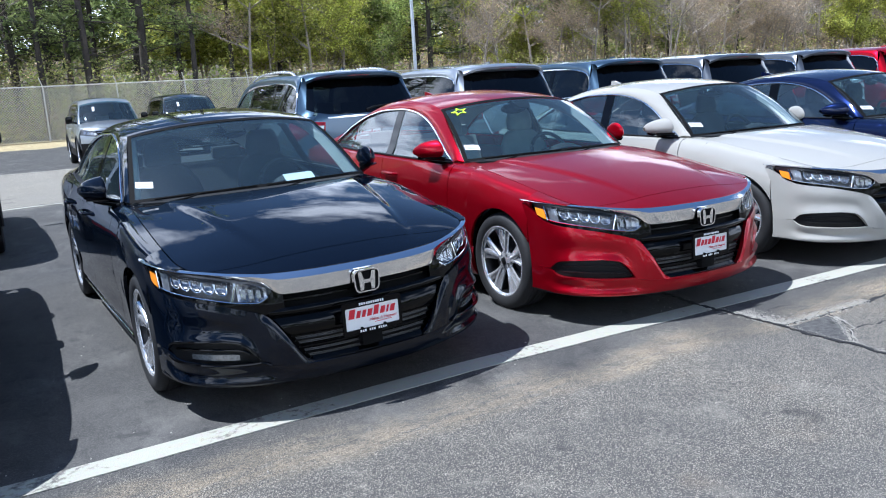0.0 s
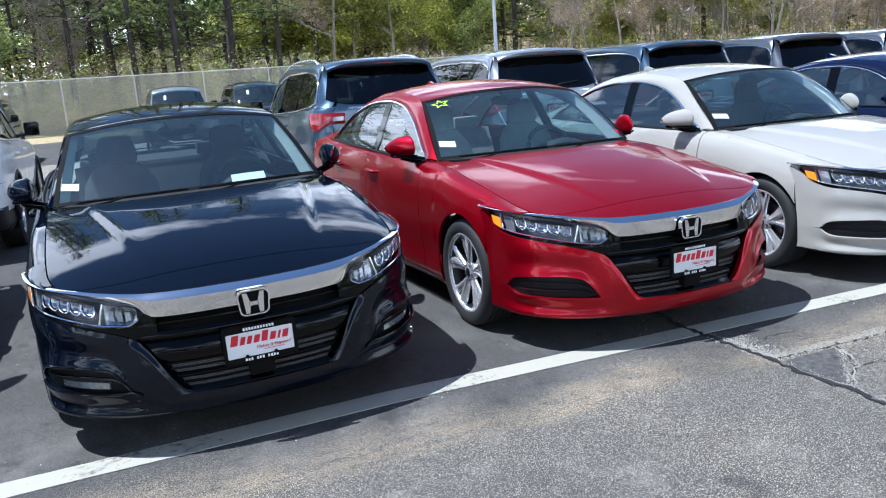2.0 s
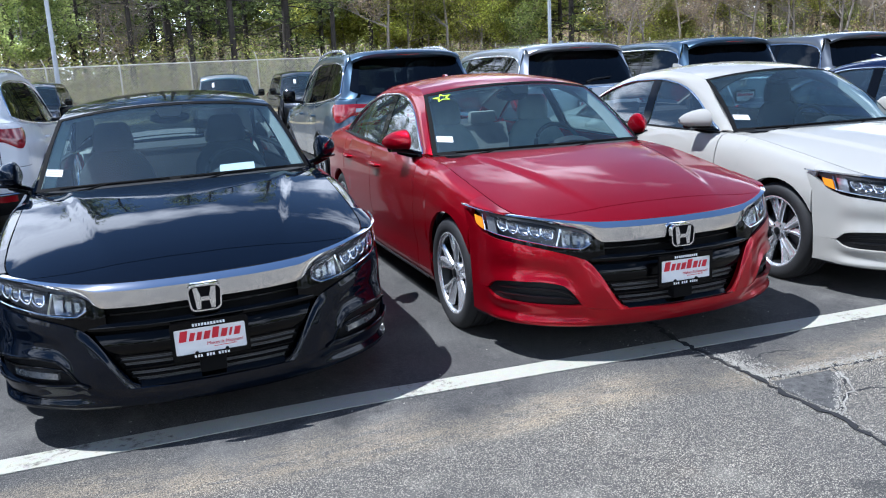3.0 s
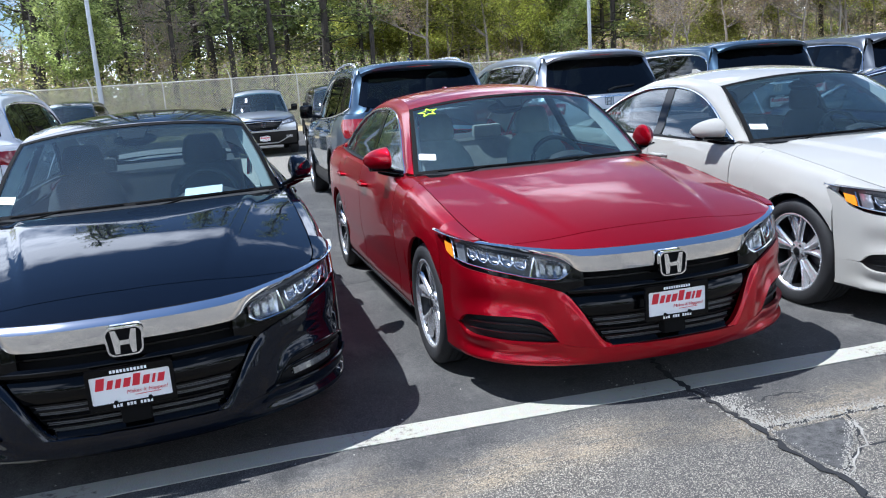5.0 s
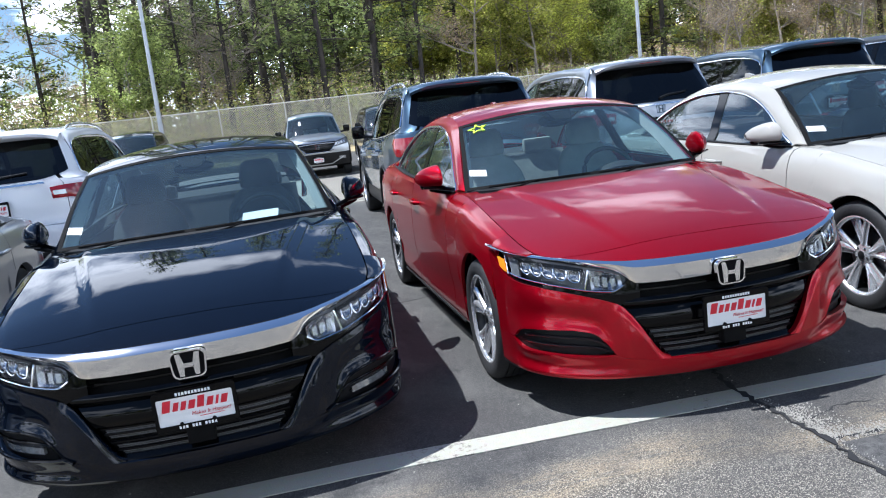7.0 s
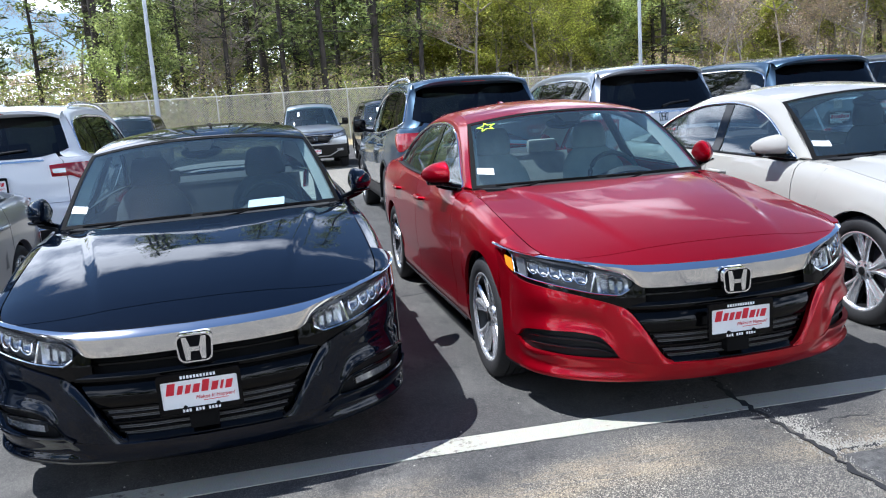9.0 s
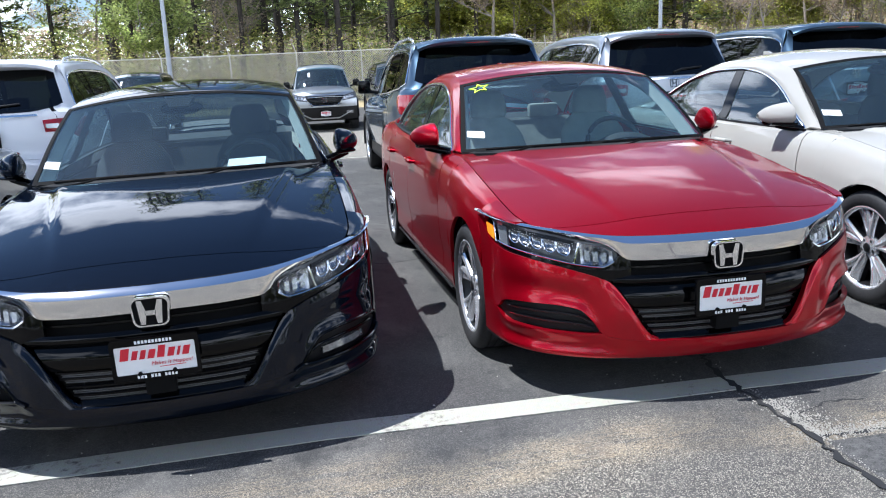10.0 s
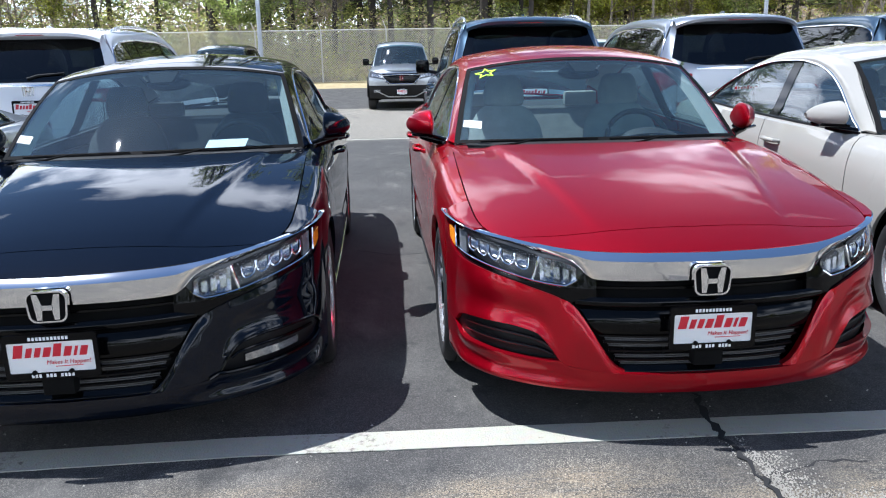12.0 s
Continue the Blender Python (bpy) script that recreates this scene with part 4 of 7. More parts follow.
    both(lambda: Shape().tube([(cabin_x(y, EDGE_Z(y)) + 0.012, y, EDGE_Z(y) + 0.003) for y in lin(1.68, 3.98, 40)], 0.008, 8), "belt_trim", M_TRIM, car)
    both(lambda: Shape().grid([[(EDGE_X(y) - (0.02 + 0.016) * v, y, EDGE_Z(y) + 0.004 * v) for v in (0, 1)] for y in lin(1.72, 3.99, 30)], INSIDE), "belt_cap", M_TRIM, car)

    # mirrors, handles
    for sg in (-1, 1):
        fl = Matrix.Diagonal((sg, 1, 1, 1))
        cap = Shape()
        rings = []
        power = lambda v, p: math.copysign(abs(v) ** p, v)
        rear = lambda t: 1.868 + 0.065 * t
        for t in lin(0, 1, 20):
            x = 0.862 + 0.150 * t
            r = (1 - max(1 - t / 0.22, 0) ** 2.2 * 0.93) ** 0.5 * (1 - (0.985 * t) ** 3.2) ** 0.5
            deep, rz, cz = 0.215 * r * (1 - 0.30 * t), 0.086 * r * (1.03 - 0.16 * t), 1.046 - 0.006 * t
            half = deep / 2
            rings.append([(x, rear(t) - half + half * power(math.cos(a), 0.9 if math.cos(a) > 0 else 1.15), cz + rz * power(math.sin(a), 0.95) * (1 if math.sin(a) > 0 else 0.72)) for a in lin(0, 2 * math.pi, 29)[:-1]])
        cap.grid(rings, loop=True)
        cap.f.append(tuple(range(28)))
        mir = cap.move(fl).make("mirror_cap", colour, car, "door mirror in body colour")
        Shape().grid([[(0.874 + 0.112 * t, rear(t) - 0.100 + 0.012 * t + (0.094 - 0.034 * t) * math.cos(a), 0.995 + 0.004 * t - 0.018 * math.sin(a)) for a in lin(0, math.pi, 9)] for t in lin(0, 1, 6)], (0.92, 1.84, 1.05), 0.012).move(fl).make("mirror_shell", M_GLOSSBLACK, mir, "black lower shell")
        Shape().grid([[(0.892 + 0.085 * t, rear(0.2 + 0.57 * t) + 0.002, 1.048 + 0.046 * v * (1 - 0.25 * t * t)) for v in lin(-1, 1, 5)] for t in lin(0, 1, 6)], (0.95, 1.8, 1.03)).move(fl).make("mirror_glass", M_CHROME, mir, "mirror glass")
        Shape().tube([(0.80, 1.73, 0.955), (0.85, 1.77, 0.965), (0.885, 1.80, 0.972), (0.94, 1.825, 0.978)], [0.022, 0.024, 0.024, 0.012], 10).move(fl).make("mirror_arm", M_GLOSSBLACK, mir, "gloss black mirror foot")
        for y in (2.52, 3.42):
            x = WIDE(y) - 0.012
            h = Shape().tube([(x - 0.005, y - 0.11, 0.835), (x + 0.028, y - 0.09, 0.838), (x + 0.034, y, 0.84), (x + 0.028, y + 0.09, 0.842), (x - 0.005, y + 0.11, 0.842)], [0.010, 0.014, 0.016, 0.014, 0.010], 10)
            h.move(fl).make("door_handle", colour, car)
        Shape().tube([(WIDE(y) - 0.03, y, 0.20) for y in lin(1.42, 3.42, 20)], 0.007, 8).move(fl).make("sill_trim", M_CHROME if bright_sill else M_TRIM, car, "bright sill strip" if bright_sill else "")
        Shape().grid([[(WIDE(y) - 0.05 - 0.05 * v, y, 0.18 - 0.035 * v) for v in lin(0, 1, 3)] for y in lin(1.38, 3.45, 20)]).move(fl).make("sill", M_TRIM, car)
        for c in WHEELS:
            wheel(car, 0.795 * sg, c, sg, alloy, pocket)
            well = [[(x, c + (ARCH + 0.006) * math.cos(a), HUB_Z + (ARCH + 0.006) * math.sin(a)) for x in (0.60, 0.75, 0.862)] for a in lin(-0.35, math.pi + 0.35, 22)]
            Shape().grid(well).grid([[(0.6, c + (ARCH + 0.006) * r * math.cos(a), HUB_Z + (ARCH + 0.006) * r * math.sin(a)) for r in (0.02, 1.0)] for a in lin(-0.35, math.pi + 0.35, 22)]).move(fl).make("wheel_well", M_MATTE, car)

    # tail
    P(Shape().grid([bow((0.62 - 0.06 * q, 4.28 + 0.42 * q, 1.048 - 0.03 * q), (4.40 + 0.42 * q, 1.085 - 0.02 * q), 0, 20) for q in lin(0, 1, 8)], INSIDE, 0.01), "boot_lid", colour)
    P(Shape().grid([[((0.56 + 0.26 * min(v * 2.2, 1)) * u, 4.82 - 0.17 * abs(u) ** 2.5 + 0.05 * math.sin(math.pi * v), 1.035 - 0.85 * v) for v in lin(0, 1, 14)] for u in lin(-1, 1, 24)], INSIDE, 0.02), "rear_bumper", colour)
    both(lambda: Shape().grid([[(0.775 - 0.02 * v + 0.03 * (1 - abs(2 * u - 1)), 4.5 + 0.24 * u, 0.98 - 0.15 * v - 0.04 * u) for v in lin(0, 1, 5)] for u in lin(0, 1, 8)], INSIDE, 0.02), "tail_lamp", M_REDLENS, car, "red tail lamp")
    P(Shape().grid([[(0.86 * u, y, 0.165) for u in lin(-1, 1, 3)] for y in lin(1.4, 3.44, 4)]).box(-0.58, 0.58, 0.25, 4.6, 0.17, 0.42).box(-0.70, 0.70, 0.42, 1.25, 0.42, 0.70), "underbody", M_MATTE)
    P(Shape().grid([[(x * sg, y + (0.74 - y) * v, 0.212) for v in lin(0.0, 1.0, 4)] for sg, x, y in ((-1 if t < 0 else 1, PLAN(abs(t))[0] * 0.97, PLAN(abs(t))[1] + 0.05) for t in lin(-S_END, S_END, 41))]), "undertray", M_MATTE)
    fin = Shape().prism([(0.012, 3.30, 1.44), (0.012, 3.42, 1.475), (0.012, 3.46, 1.475), (0.012, 3.47, 1.42)], (-0.024, 0, 0))
    P(fin, "roof_fin", colour)

    # interior
    P(Shape().box(-0.80, 0.80, 1.4, 4.3, 0.36, 0.40).box(-0.84, -0.80, 1.5, 3.9, 0.3, 0.895).box(0.80, 0.84, 1.5, 3.9, 0.3, 0.895), "cabin_floor", M_CLOTHDARK)
    dash = [[(0.77 * u, y - 0.22 * (1 - u * u) * (1 - v), z) for v, (y, z) in zip((0, 0.3, 0.7, 1, 1, 1), ((1.58, 0.955), (1.68, 0.955), (1.82, 0.945), (1.90, 0.91), (1.93, 0.82), (1.90, 0.6)))] for u in lin(-1, 1, 22)]
    P(Shape().grid(dash, INSIDE, 0.01), "dashboard", M_DASH, "black dashboard")
    P(Shape().grid([[(0.37 + 0.19 * u, 1.78 + 0.12 * v, 0.945 + 0.055 * (1 - u * u) * math.sin(math.pi * (0.15 + 0.7 * v))) for v in lin(0, 1, 6)] for u in lin(-1, 1, 14)], INSIDE, 0.01), "instrument_hood", M_DASH)
    tilt = Matrix.Translation((0.37, 2.02, 0.905)) @ pose(0, 0, 0, -24, 0, 0)
    P(Shape().tube([(0.185 * math.cos(a), 0, 0.185 * math.sin(a)) for a in lin(0, 2 * math.pi, 33)], 0.016, 10, False).box(-0.075, 0.075, -0.02, 0.03, -0.06, 0.05, 0.02).box(-0.18, -0.06, -0.008, 0.008, -0.02, 0.02, 0.006).box(0.06, 0.18, -0.008, 0.008, -0.02, 0.02, 0.006).move(tilt), "steering_wheel", M_DASH, "black steering wheel")
    for x in (-0.37, 0.37):
        front_seat(car, x, cloth)
    rs = Shape().box(-0.66, 0.66, 2.95, 3.45, 0.40, 0.56, 0.05)
    rs.grid([[(0.66 * u, 3.42 + 0.22 * v, 0.5 + 0.52 * v) for v in lin(0, 1, 6)] for u in lin(-1, 1, 12)], (0, 4.4, 0.4), 0.08)
    rsob = P(rs, "rear_seat", cloth)
    for x in (-0.42, 0.42):
        Shape().box(x - 0.13, x + 0.13, 3.60, 3.68, 1.02, 1.13, 0.03).make("rear_headrest", cloth, rsob)
    P(Shape().grid([[(0.62 * u, y, 1.0 + 0.03 * v) for u in lin(-1, 1, 4)] for v, y in ((0, 3.62), (1, 4.32))]), "parcel_shelf", M_CLOTHDARK)
    P(Shape().ball((0, 2.02, 1.305), (0.125, 0.02, 0.04), 18), "rear_view_mirror", M_GLOSSBLACK)
    P(Shape().prism([(-0.085, 1.93, 1.372), (0.085, 1.93, 1.372), (0.055, 1.86, 1.318), (-0.055, 1.86, 1.318)], (0, 0.05, -0.01)), "sensor_housing", M_MATTE, "black sensor housing behind the windscreen")

    # wipers
    for x0, x1 in ((-0.64, -0.06), (0.0, 0.62)):
        pts = []
        for t in lin(0, 1, 12):
            q = screen_point((x0 + (x1 - x0) * t) / 0.77, 0.004 + 0.010 * t)
            pts.append((q[0], q[1] - 0.008, q[2] + 0.004))
        wp = P(Shape().tube(pts, 0.0034, 6), "wiper_blade", M_MATTE, "black wiper blade")
        q = pts[5]
        Shape().tube([(x0 + 0.06, 1.30 + 0.26 * abs(x0 + 0.06) ** 2, 0.962), (x0 + 0.16, 1.32 + 0.26 * abs(x0 + 0.16) ** 2, 0.974), q], [0.008, 0.006, 0.004], 8).make("wiper_arm", M_MATTE, wp)
    badge(car, 0.014, 0.622, 0.142, 0.112)
    if plate:
        dealer_plate(car, -0.040, 0.453, turned)
    # inspection sticker low in the corner of the windscreen
    c = [screen_point(u, v) + np.array((0, -0.004, 0.003)) for u, v in ((-0.955, 0.165), (-0.83, 0.135), (-0.83, 0.215), (-0.955, 0.245))]
    sticker(car, "window_sticker", [tuple(q) for q in c], M_PAPER, "small white printed sticker")
    for k in range(3):
        v0, v1 = 0.158 + 0.021 * k, 0.165 + 0.021 * k
        c = [screen_point(u, v) + np.array((0, -0.0055, 0.0045)) for u, v in ((-0.945, v0 + 0.022), (-0.85, v0), (-0.85, v1), (-0.945, v1 + 0.022))]
        sticker(car, "sticker_print", [tuple(q) for q in c], M_GREYPRINT, "grey bar of print", 0.0005)
    return car


# ---- the sport utility: y runs back from the nose, z up from the ground ----
SUV_IN = (0, 2.5, 0.8)
SUV_LEN = 4.94
U_WIDE = Curve((0.25, 0.86), (0.5, 0.95), (0.95, 0.985), (2.5, 0.98), (3.75, 0.99), (4.4, 0.965), (4.75, 0.90))
U_EDGE_X = Curve((0.25, 0.74), (0.6, 0.82), (1.3, 0.84), (1.6, 0.86), (2.5, 0.885), (3.8, 0.885), (4.4, 0.865), (4.8, 0.82))
U_EDGE_Z = Curve((0.2, 0.93), (0.5, 1.0), (1.0, 1.06), (1.45, 1.085), (2.5, 1.11), (3.7, 1.15), (4.3, 1.19), (4.8, 1.22))
U_MID = Curve((0.05, 0.99), (0.3, 1.055), (0.8, 1.12), (1.2, 1.155), (1.6, 1.18))
U_DLO = Curve((1.5, 1.10), (1.62, 1.19), (1.82, 1.36), (2.05, 1.50), (2.3, 1.57), (2.8, 1.605), (3.5, 1.605), (4.1, 1.58), (4.4, 1.52), (4.52, 1.40), (4.56, 1.25))
U_WHEELS, U_HUB, U_ARCH = (0.95, 3.77), 0.375, 0.43


def u_cabin(y, z):
    h = max(z - U_EDGE_Z(y), 0)
    return U_EDGE_X(y) - 0.02 * min(h / 0.02, 1) - h * 0.30 - 0.15 * h * h


def u_side(y, low, n=14, z_top=None):
    w, xe, ze = U_WIDE(y), U_EDGE_X(y), U_EDGE_Z(y)
    c = [(xe, ze), (xe + (w - xe) * 0.5, ze - 0.03), (w - 0.03, ze - 0.11), (w - 0.005, ze - 0.22), (w, 0.72), (w - 0.012, 0.58), (w - 0.03, 0.46), (w - 0.02, 0.36), (w - 0.06, 0.25)]
    t = np.concatenate([[0], np.cumsum([math.dist(a, b) for a, b in zip(c, c[1:])])])
    f = Curve(*[(a, *q) for a, q in zip(t, c)])
    p = np.array([f(a) for a in lin(0, t[-1], 90)])
    p = p[(p[:, 1] >= low - 1e-6) & (p[:, 1] <= (z_top or 9))]
    d = np.concatenate([[0], np.cumsum(np.linalg.norm(np.diff(p, axis=0), axis=1))])
    return [(float(np.interp(a, d, p[:, 0])), y, float(np.interp(a, d, p[:, 1]))) for a in lin(0, d[-1], n)]


def u_low(y, base):
    for c in U_WHEELS:
        if abs(y - c) < U_ARCH:
            return max(U_HUB + math.sqrt(U_ARCH**2 - (y - c) ** 2), base)
    return base


def u_flank(y0, y1, n, base=0.46, top=None):
    ys = set(lin(y0, y1, n))
    for c in U_WHEELS:
        ys |= {c - U_ARCH * math.cos(a) * 0.9995 for a in lin(0, math.pi, 19)} | {c - U_ARCH - 0.001, c + U_ARCH + 0.001}
    return [u_side(y, u_low(y, base), 14, top) for y in sorted(v for v in ys if y0 <= v <= y1)]


U_REAR_Y = Curve((0.3, 4.86), (0.45, 4.94), (0.7, 4.94), (0.80, 4.90), (1.0, 4.875), (1.2, 4.84), (1.42, 4.70), (1.64, 4.52))
U_COL = u_side(4.5, 0.26, 40)


def u_rear(u, z, off=0.0):
    """The rear end with its rounded corners: u from -1 to 1, flank to flank."""
    t, sg = abs(u), (1 if u >= 0 else -1)
    hx = float(np.interp(z, [q[2] for q in U_COL[::-1]], [q[0] for q in U_COL[::-1]])) if z < 1.2 else u_cabin(4.5, z)
    yz = U_REAR_Y(z)
    xa = 0.70 * hx
    if t <= 0.7:
        x, y = xa * t / 0.7, yz - 0.035 * (t / 0.7) ** 2
        n = (0.1 * t, 1.0)
    else:
        k = (t - 0.7) / 0.3
        by = min(4.5, yz - 0.05)
        a, c, b = np.array((xa, yz - 0.035)), np.array((hx * 0.985, yz - 0.075)), np.array((hx, by))
        x, y = (1 - k) ** 2 * a + 2 * k * (1 - k) * c + k * k * b
        n = (k, 1 - k)
    return np.array((sg * (x + n[0] * off), y + n[1] * off, z))


def suv_wheel(parent, x, y, out):
    fl = Matrix.Translation((x, y, U_HUB)) @ Matrix.Diagonal((out, 1, 1, 1))
    w = Shape().lathe([(0.235, 0.11), (0.22, 0.08), (0.21, -0.1)], 36).lathe([(0, 0.0), (0.215, 0.0)], 20).move(fl).make("wheel", M_ALLOYDARK, parent, "alloy wheel with black tyre")
    Shape().lathe([(0.232, 0.112), (0.27, 0.124), (0.33, 0.122), (0.362, 0.105), (0.373, 0.06), (0.373, -0.06), (0.362, -0.105), (0.33, -0.122), (0.232, -0.11)], 48).move(fl).make("tyre", M_RUBBER, w)
    rim = Shape().lathe([(0.237, 0.108), (0.235, 0.116), (0.222, 0.11), (0.215, 0.095)], 40).lathe([(0, 0.095), (0.05, 0.09), (0.07, 0.06)], 24)
    for k in range(5):
        a = k * 2 * math.pi / 5
        rows = []
        for r, hw in ((0.05, 0.028), (0.12, 0.026), (0.2, 0.036), (0.222, 0.045)):
            c, t = np.array([math.cos(a), math.sin(a)]) * r, np.array([-math.sin(a), math.cos(a)])
            rows.append([(0.07, *(c - t * (hw + 0.006))), (0.1, *(c - t * hw)), (0.1, *(c + t * hw)), (0.07, *(c + t * (hw + 0.006)))])
        rim.grid(rows, out=(-1, 0, 0))
    rim.move(fl).make("rim_face", M_ALLOY, w, "silver spokes")


def suv(m, colour, label, group="", rails=True, plate_rear=True, tall=1.0, bright=True, crossover=False):
    car = thing("sport_utility", m @ Matrix.Diagonal((1, 1, tall, 1)), label, "car", group)
    P = lambda s, name, mt, lb="", sharp=38: s.make(name, mt, car, lb, sharp)
    for name, y0, y1 in (("fender", 0.5, 1.446), ("front_door", 1.454, 2.516), ("rear_door", 2.524, 3.546), ("quarter_panel", 3.554, 4.50)):
        both(lambda: Shape().grid(u_flank(y0, y1, 10), SUV_IN, 0.02), name, colour, car)
    both(lambda: Shape().grid([u_side(y, 0.26, 8, 0.455) for y in lin(1.385, 3.335, 14)], SUV_IN, 0.02).grid([u_side(y, 0.26, 8, 0.455) for y in lin(4.205, 4.50, 6)], SUV_IN, 0.02), "side_cladding", M_TRIM, car, "black lower cladding")
    for sg in (-1, 1):
        fl = Matrix.Diagonal((sg, 1, 1, 1))
        for c in U_WHEELS:
            suv_wheel(car, 0.86 * sg, c, sg)
            Shape().tube([(U_WIDE(c) - 0.005, c + U_ARCH * math.cos(a), U_HUB + U_ARCH * math.sin(a)) for a in lin(-0.1, math.pi + 0.1, 22)], 0.022, 6).move(fl).make("arch_trim", M_TRIM, car)
            Shape().grid([[(x, c + U_ARCH * 1.02 * math.cos(a), U_HUB + U_ARCH * 1.02 * math.sin(a)) for x in (0.6, 0.96)] for a in lin(-0.3, math.pi + 0.3, 16)]).grid([[(0.6, c + U_ARCH * r * math.cos(a), U_HUB + U_ARCH * r * math.sin(a)) for r in (0.02, 1.02)] for a in lin(-0.3, math.pi + 0.3, 16)]).move(fl).make("wheel_well", M_MATTE, car)
        # mirror
        mc = Shape().box(0.95, 1.14, 1.66, 1.76, 1.11, 1.29, 0.04).move(fl).make("mirror_cap", M_GLOSSBLACK, car, "gloss black door mirror")
        Shape().tube([(0.84, 1.70, 1.12), (0.92, 1.71, 1.13), (1.0, 1.71, 1.14)], 0.022).move(fl).make("mirror_arm", M_TRIM, mc)
        for y in (2.32, 3.36):
            Shape().tube([(U_WIDE(y) - 0.02, y - 0.1, 0.975), (U_WIDE(y) + 0.02, y - 0.08, 0.98), (U_WIDE(y) + 0.02, y + 0.08, 0.985), (U_WIDE(y) - 0.02, y + 0.1, 0.985)], 0.014).move(fl).make("door_handle", colour, car)
        # side windows
        for name, y0, y1 in (("front_side_window", 1.54, 2.47), ("rear_side_window", 2.55, 3.50), ("quarter_window", 3.58, 4.53)):
            pn = Shape().grid([[(u_cabin(y, z), y, z) for z in lin(U_EDGE_Z(y) + 0.005, U_DLO(y), 7)] for y in lin(y0, y1, 14)], SUV_IN).move(fl)
            pn.make(name, M_SIDEGLASS if y0 < 2 else M_PRIVACY, car).visible_shadow = False
        for y in (2.51, 3.54):
            Shape().grid([[(u_cabin(yy, z) + 0.004, yy, z) for z in lin(U_EDGE_Z(yy), U_DLO(yy), 5)] for yy in lin(y - 0.05, y + 0.05, 3)], SUV_IN, 0.02).move(fl).make("door_pillar", M_GLOSSBLACK, car)
        Shape().tube([(u_cabin(y, U_DLO(y)) + 0.006, y, U_DLO(y)) for y in lin(1.5, 4.56, 40)] + [(u_cabin(y, U_EDGE_Z(y)) + 0.02, y, U_EDGE_Z(y) + 0.006) for y in lin(4.5, 1.5, 20)], 0.011, 6).move(fl).make("window_trim", M_CHROME if bright else M_TRIM, car, "bright strip round the side windows" if bright else "")
        # rail over the doors, tapering into the rear pillar
        out = []
        for i in range(30):
            q = i / 29
            y = 1.5 + 3.06 * q
            o = np.array((u_cabin(y, U_DLO(y)), y, U_DLO(y)))
            e = np.array(Curve((0, 0.81, 1.40, 1.095), (0.1, 0.76, 1.62, 1.30), (0.22, 0.70, 1.93, 1.56), (0.34, 0.67, 2.3, 1.655), (0.6, 0.665, 3.2, 1.70), (0.85, 0.66, 4.2, 1.675), (1, 0.665, 4.42, 1.65))(q))
            out.append([tuple(o * (1 - v) + e * v + np.array((0.018, 0, 0.012)) * math.sin(math.pi * v)) for v in lin(0, 1, 6)])
        Shape().grid(out, SUV_IN, 0.02).move(fl).make("roof_side", colour, car)
        if rails:
            Shape().tube([(0.655, 2.30, 1.665), (0.648, 2.40, 1.70), (0.644, 2.55, 1.725), (0.64, 2.9, 1.745), (0.64, 3.3, 1.75), (0.64, 3.7, 1.742), (0.644, 3.98, 1.722), (0.65, 4.1, 1.70), (0.655, 4.18, 1.675)], [0.012, 0.015, 0.016, 0.016, 0.016, 0.016, 0.016, 0.015, 0.012], 8).move(fl).make("roof_rail", M_ALLOY if bright else M_TRIM, car, "long roof rail")
        # rear pillar and tail lamp
        Shape().grid([[u_rear(u, z) for u in lin(0.735, 1.0, 14)] for z in lin(0.76, 1.20, 12)], SUV_IN, 0.02).move(fl).make("rear_quarter", colour, car)
        Shape().grid([[u_rear(u, z) for u in lin(0.76, 1.0, 14)] for z in lin(1.19, 1.64, 12)], SUV_IN, 0.01).move(fl).make("rear_pillar", colour, car)
        rows = []
        for u in lin(0.61, 0.965, 26):
            lo = 0.935 + 0.075 * min(max(0.0, (0.86 - u) / 0.10), 1.0) + 0.115 * max(0.0, (u - 0.90) / 0.065) ** 1.3
            hi = 1.135 - 0.008 * max(0.0, (0.75 - u) / 0.1)
            rows.append([u_rear(u, z, 0.012 + 0.008 * math.sin(math.pi * (z - lo) / (hi - lo + 1e-6))) for z in lin(lo, hi, 7)])
        tob = Shape().grid(rows, SUV_IN, 0.02).move(fl).make("tail_lamp", M_REDLENS, car, "red wrap-round tail lamp")
        Shape().grid([[u_rear(u, z, 0.023) for z in lin(1.045, 1.088, 3)] for u in lin(0.635, 0.735, 8)], SUV_IN, 0.004).move(fl).make("reversing_lamp", M_DRL, tob)
        Shape().grid([[u_rear(u, z, 0.008) for z in lin(0.43, 0.49, 3)] for u in lin(0.62, 0.82, 6)], SUV_IN, 0.01).move(fl).make("bumper_reflector", M_REDLENS, car)
    # roof
    rf = []
    for i in range(22):
        q = i / 21
        e = Curve((0, 0.70, 1.93, 1.56), (0.15, 0.67, 2.3, 1.655), (0.5, 0.665, 3.2, 1.70), (0.85, 0.66, 4.2, 1.675), (1, 0.665, 4.42, 1.65))(q)
        rf.append(bow(e, (e[1] - 0.12 * (1 - q) + 0.05 * q, e[2] + 0.045 + 0.02 * (1 - q)), 0, 22))
    P(Shape().grid(rf, SUV_IN, 0.02), "roof", colour)
    P(Shape().grid([[(x * 0.97, y, z - 0.03) for x, y, z in r] for r in rf], (0, 2.5, 4)), "headliner", M_LINER)
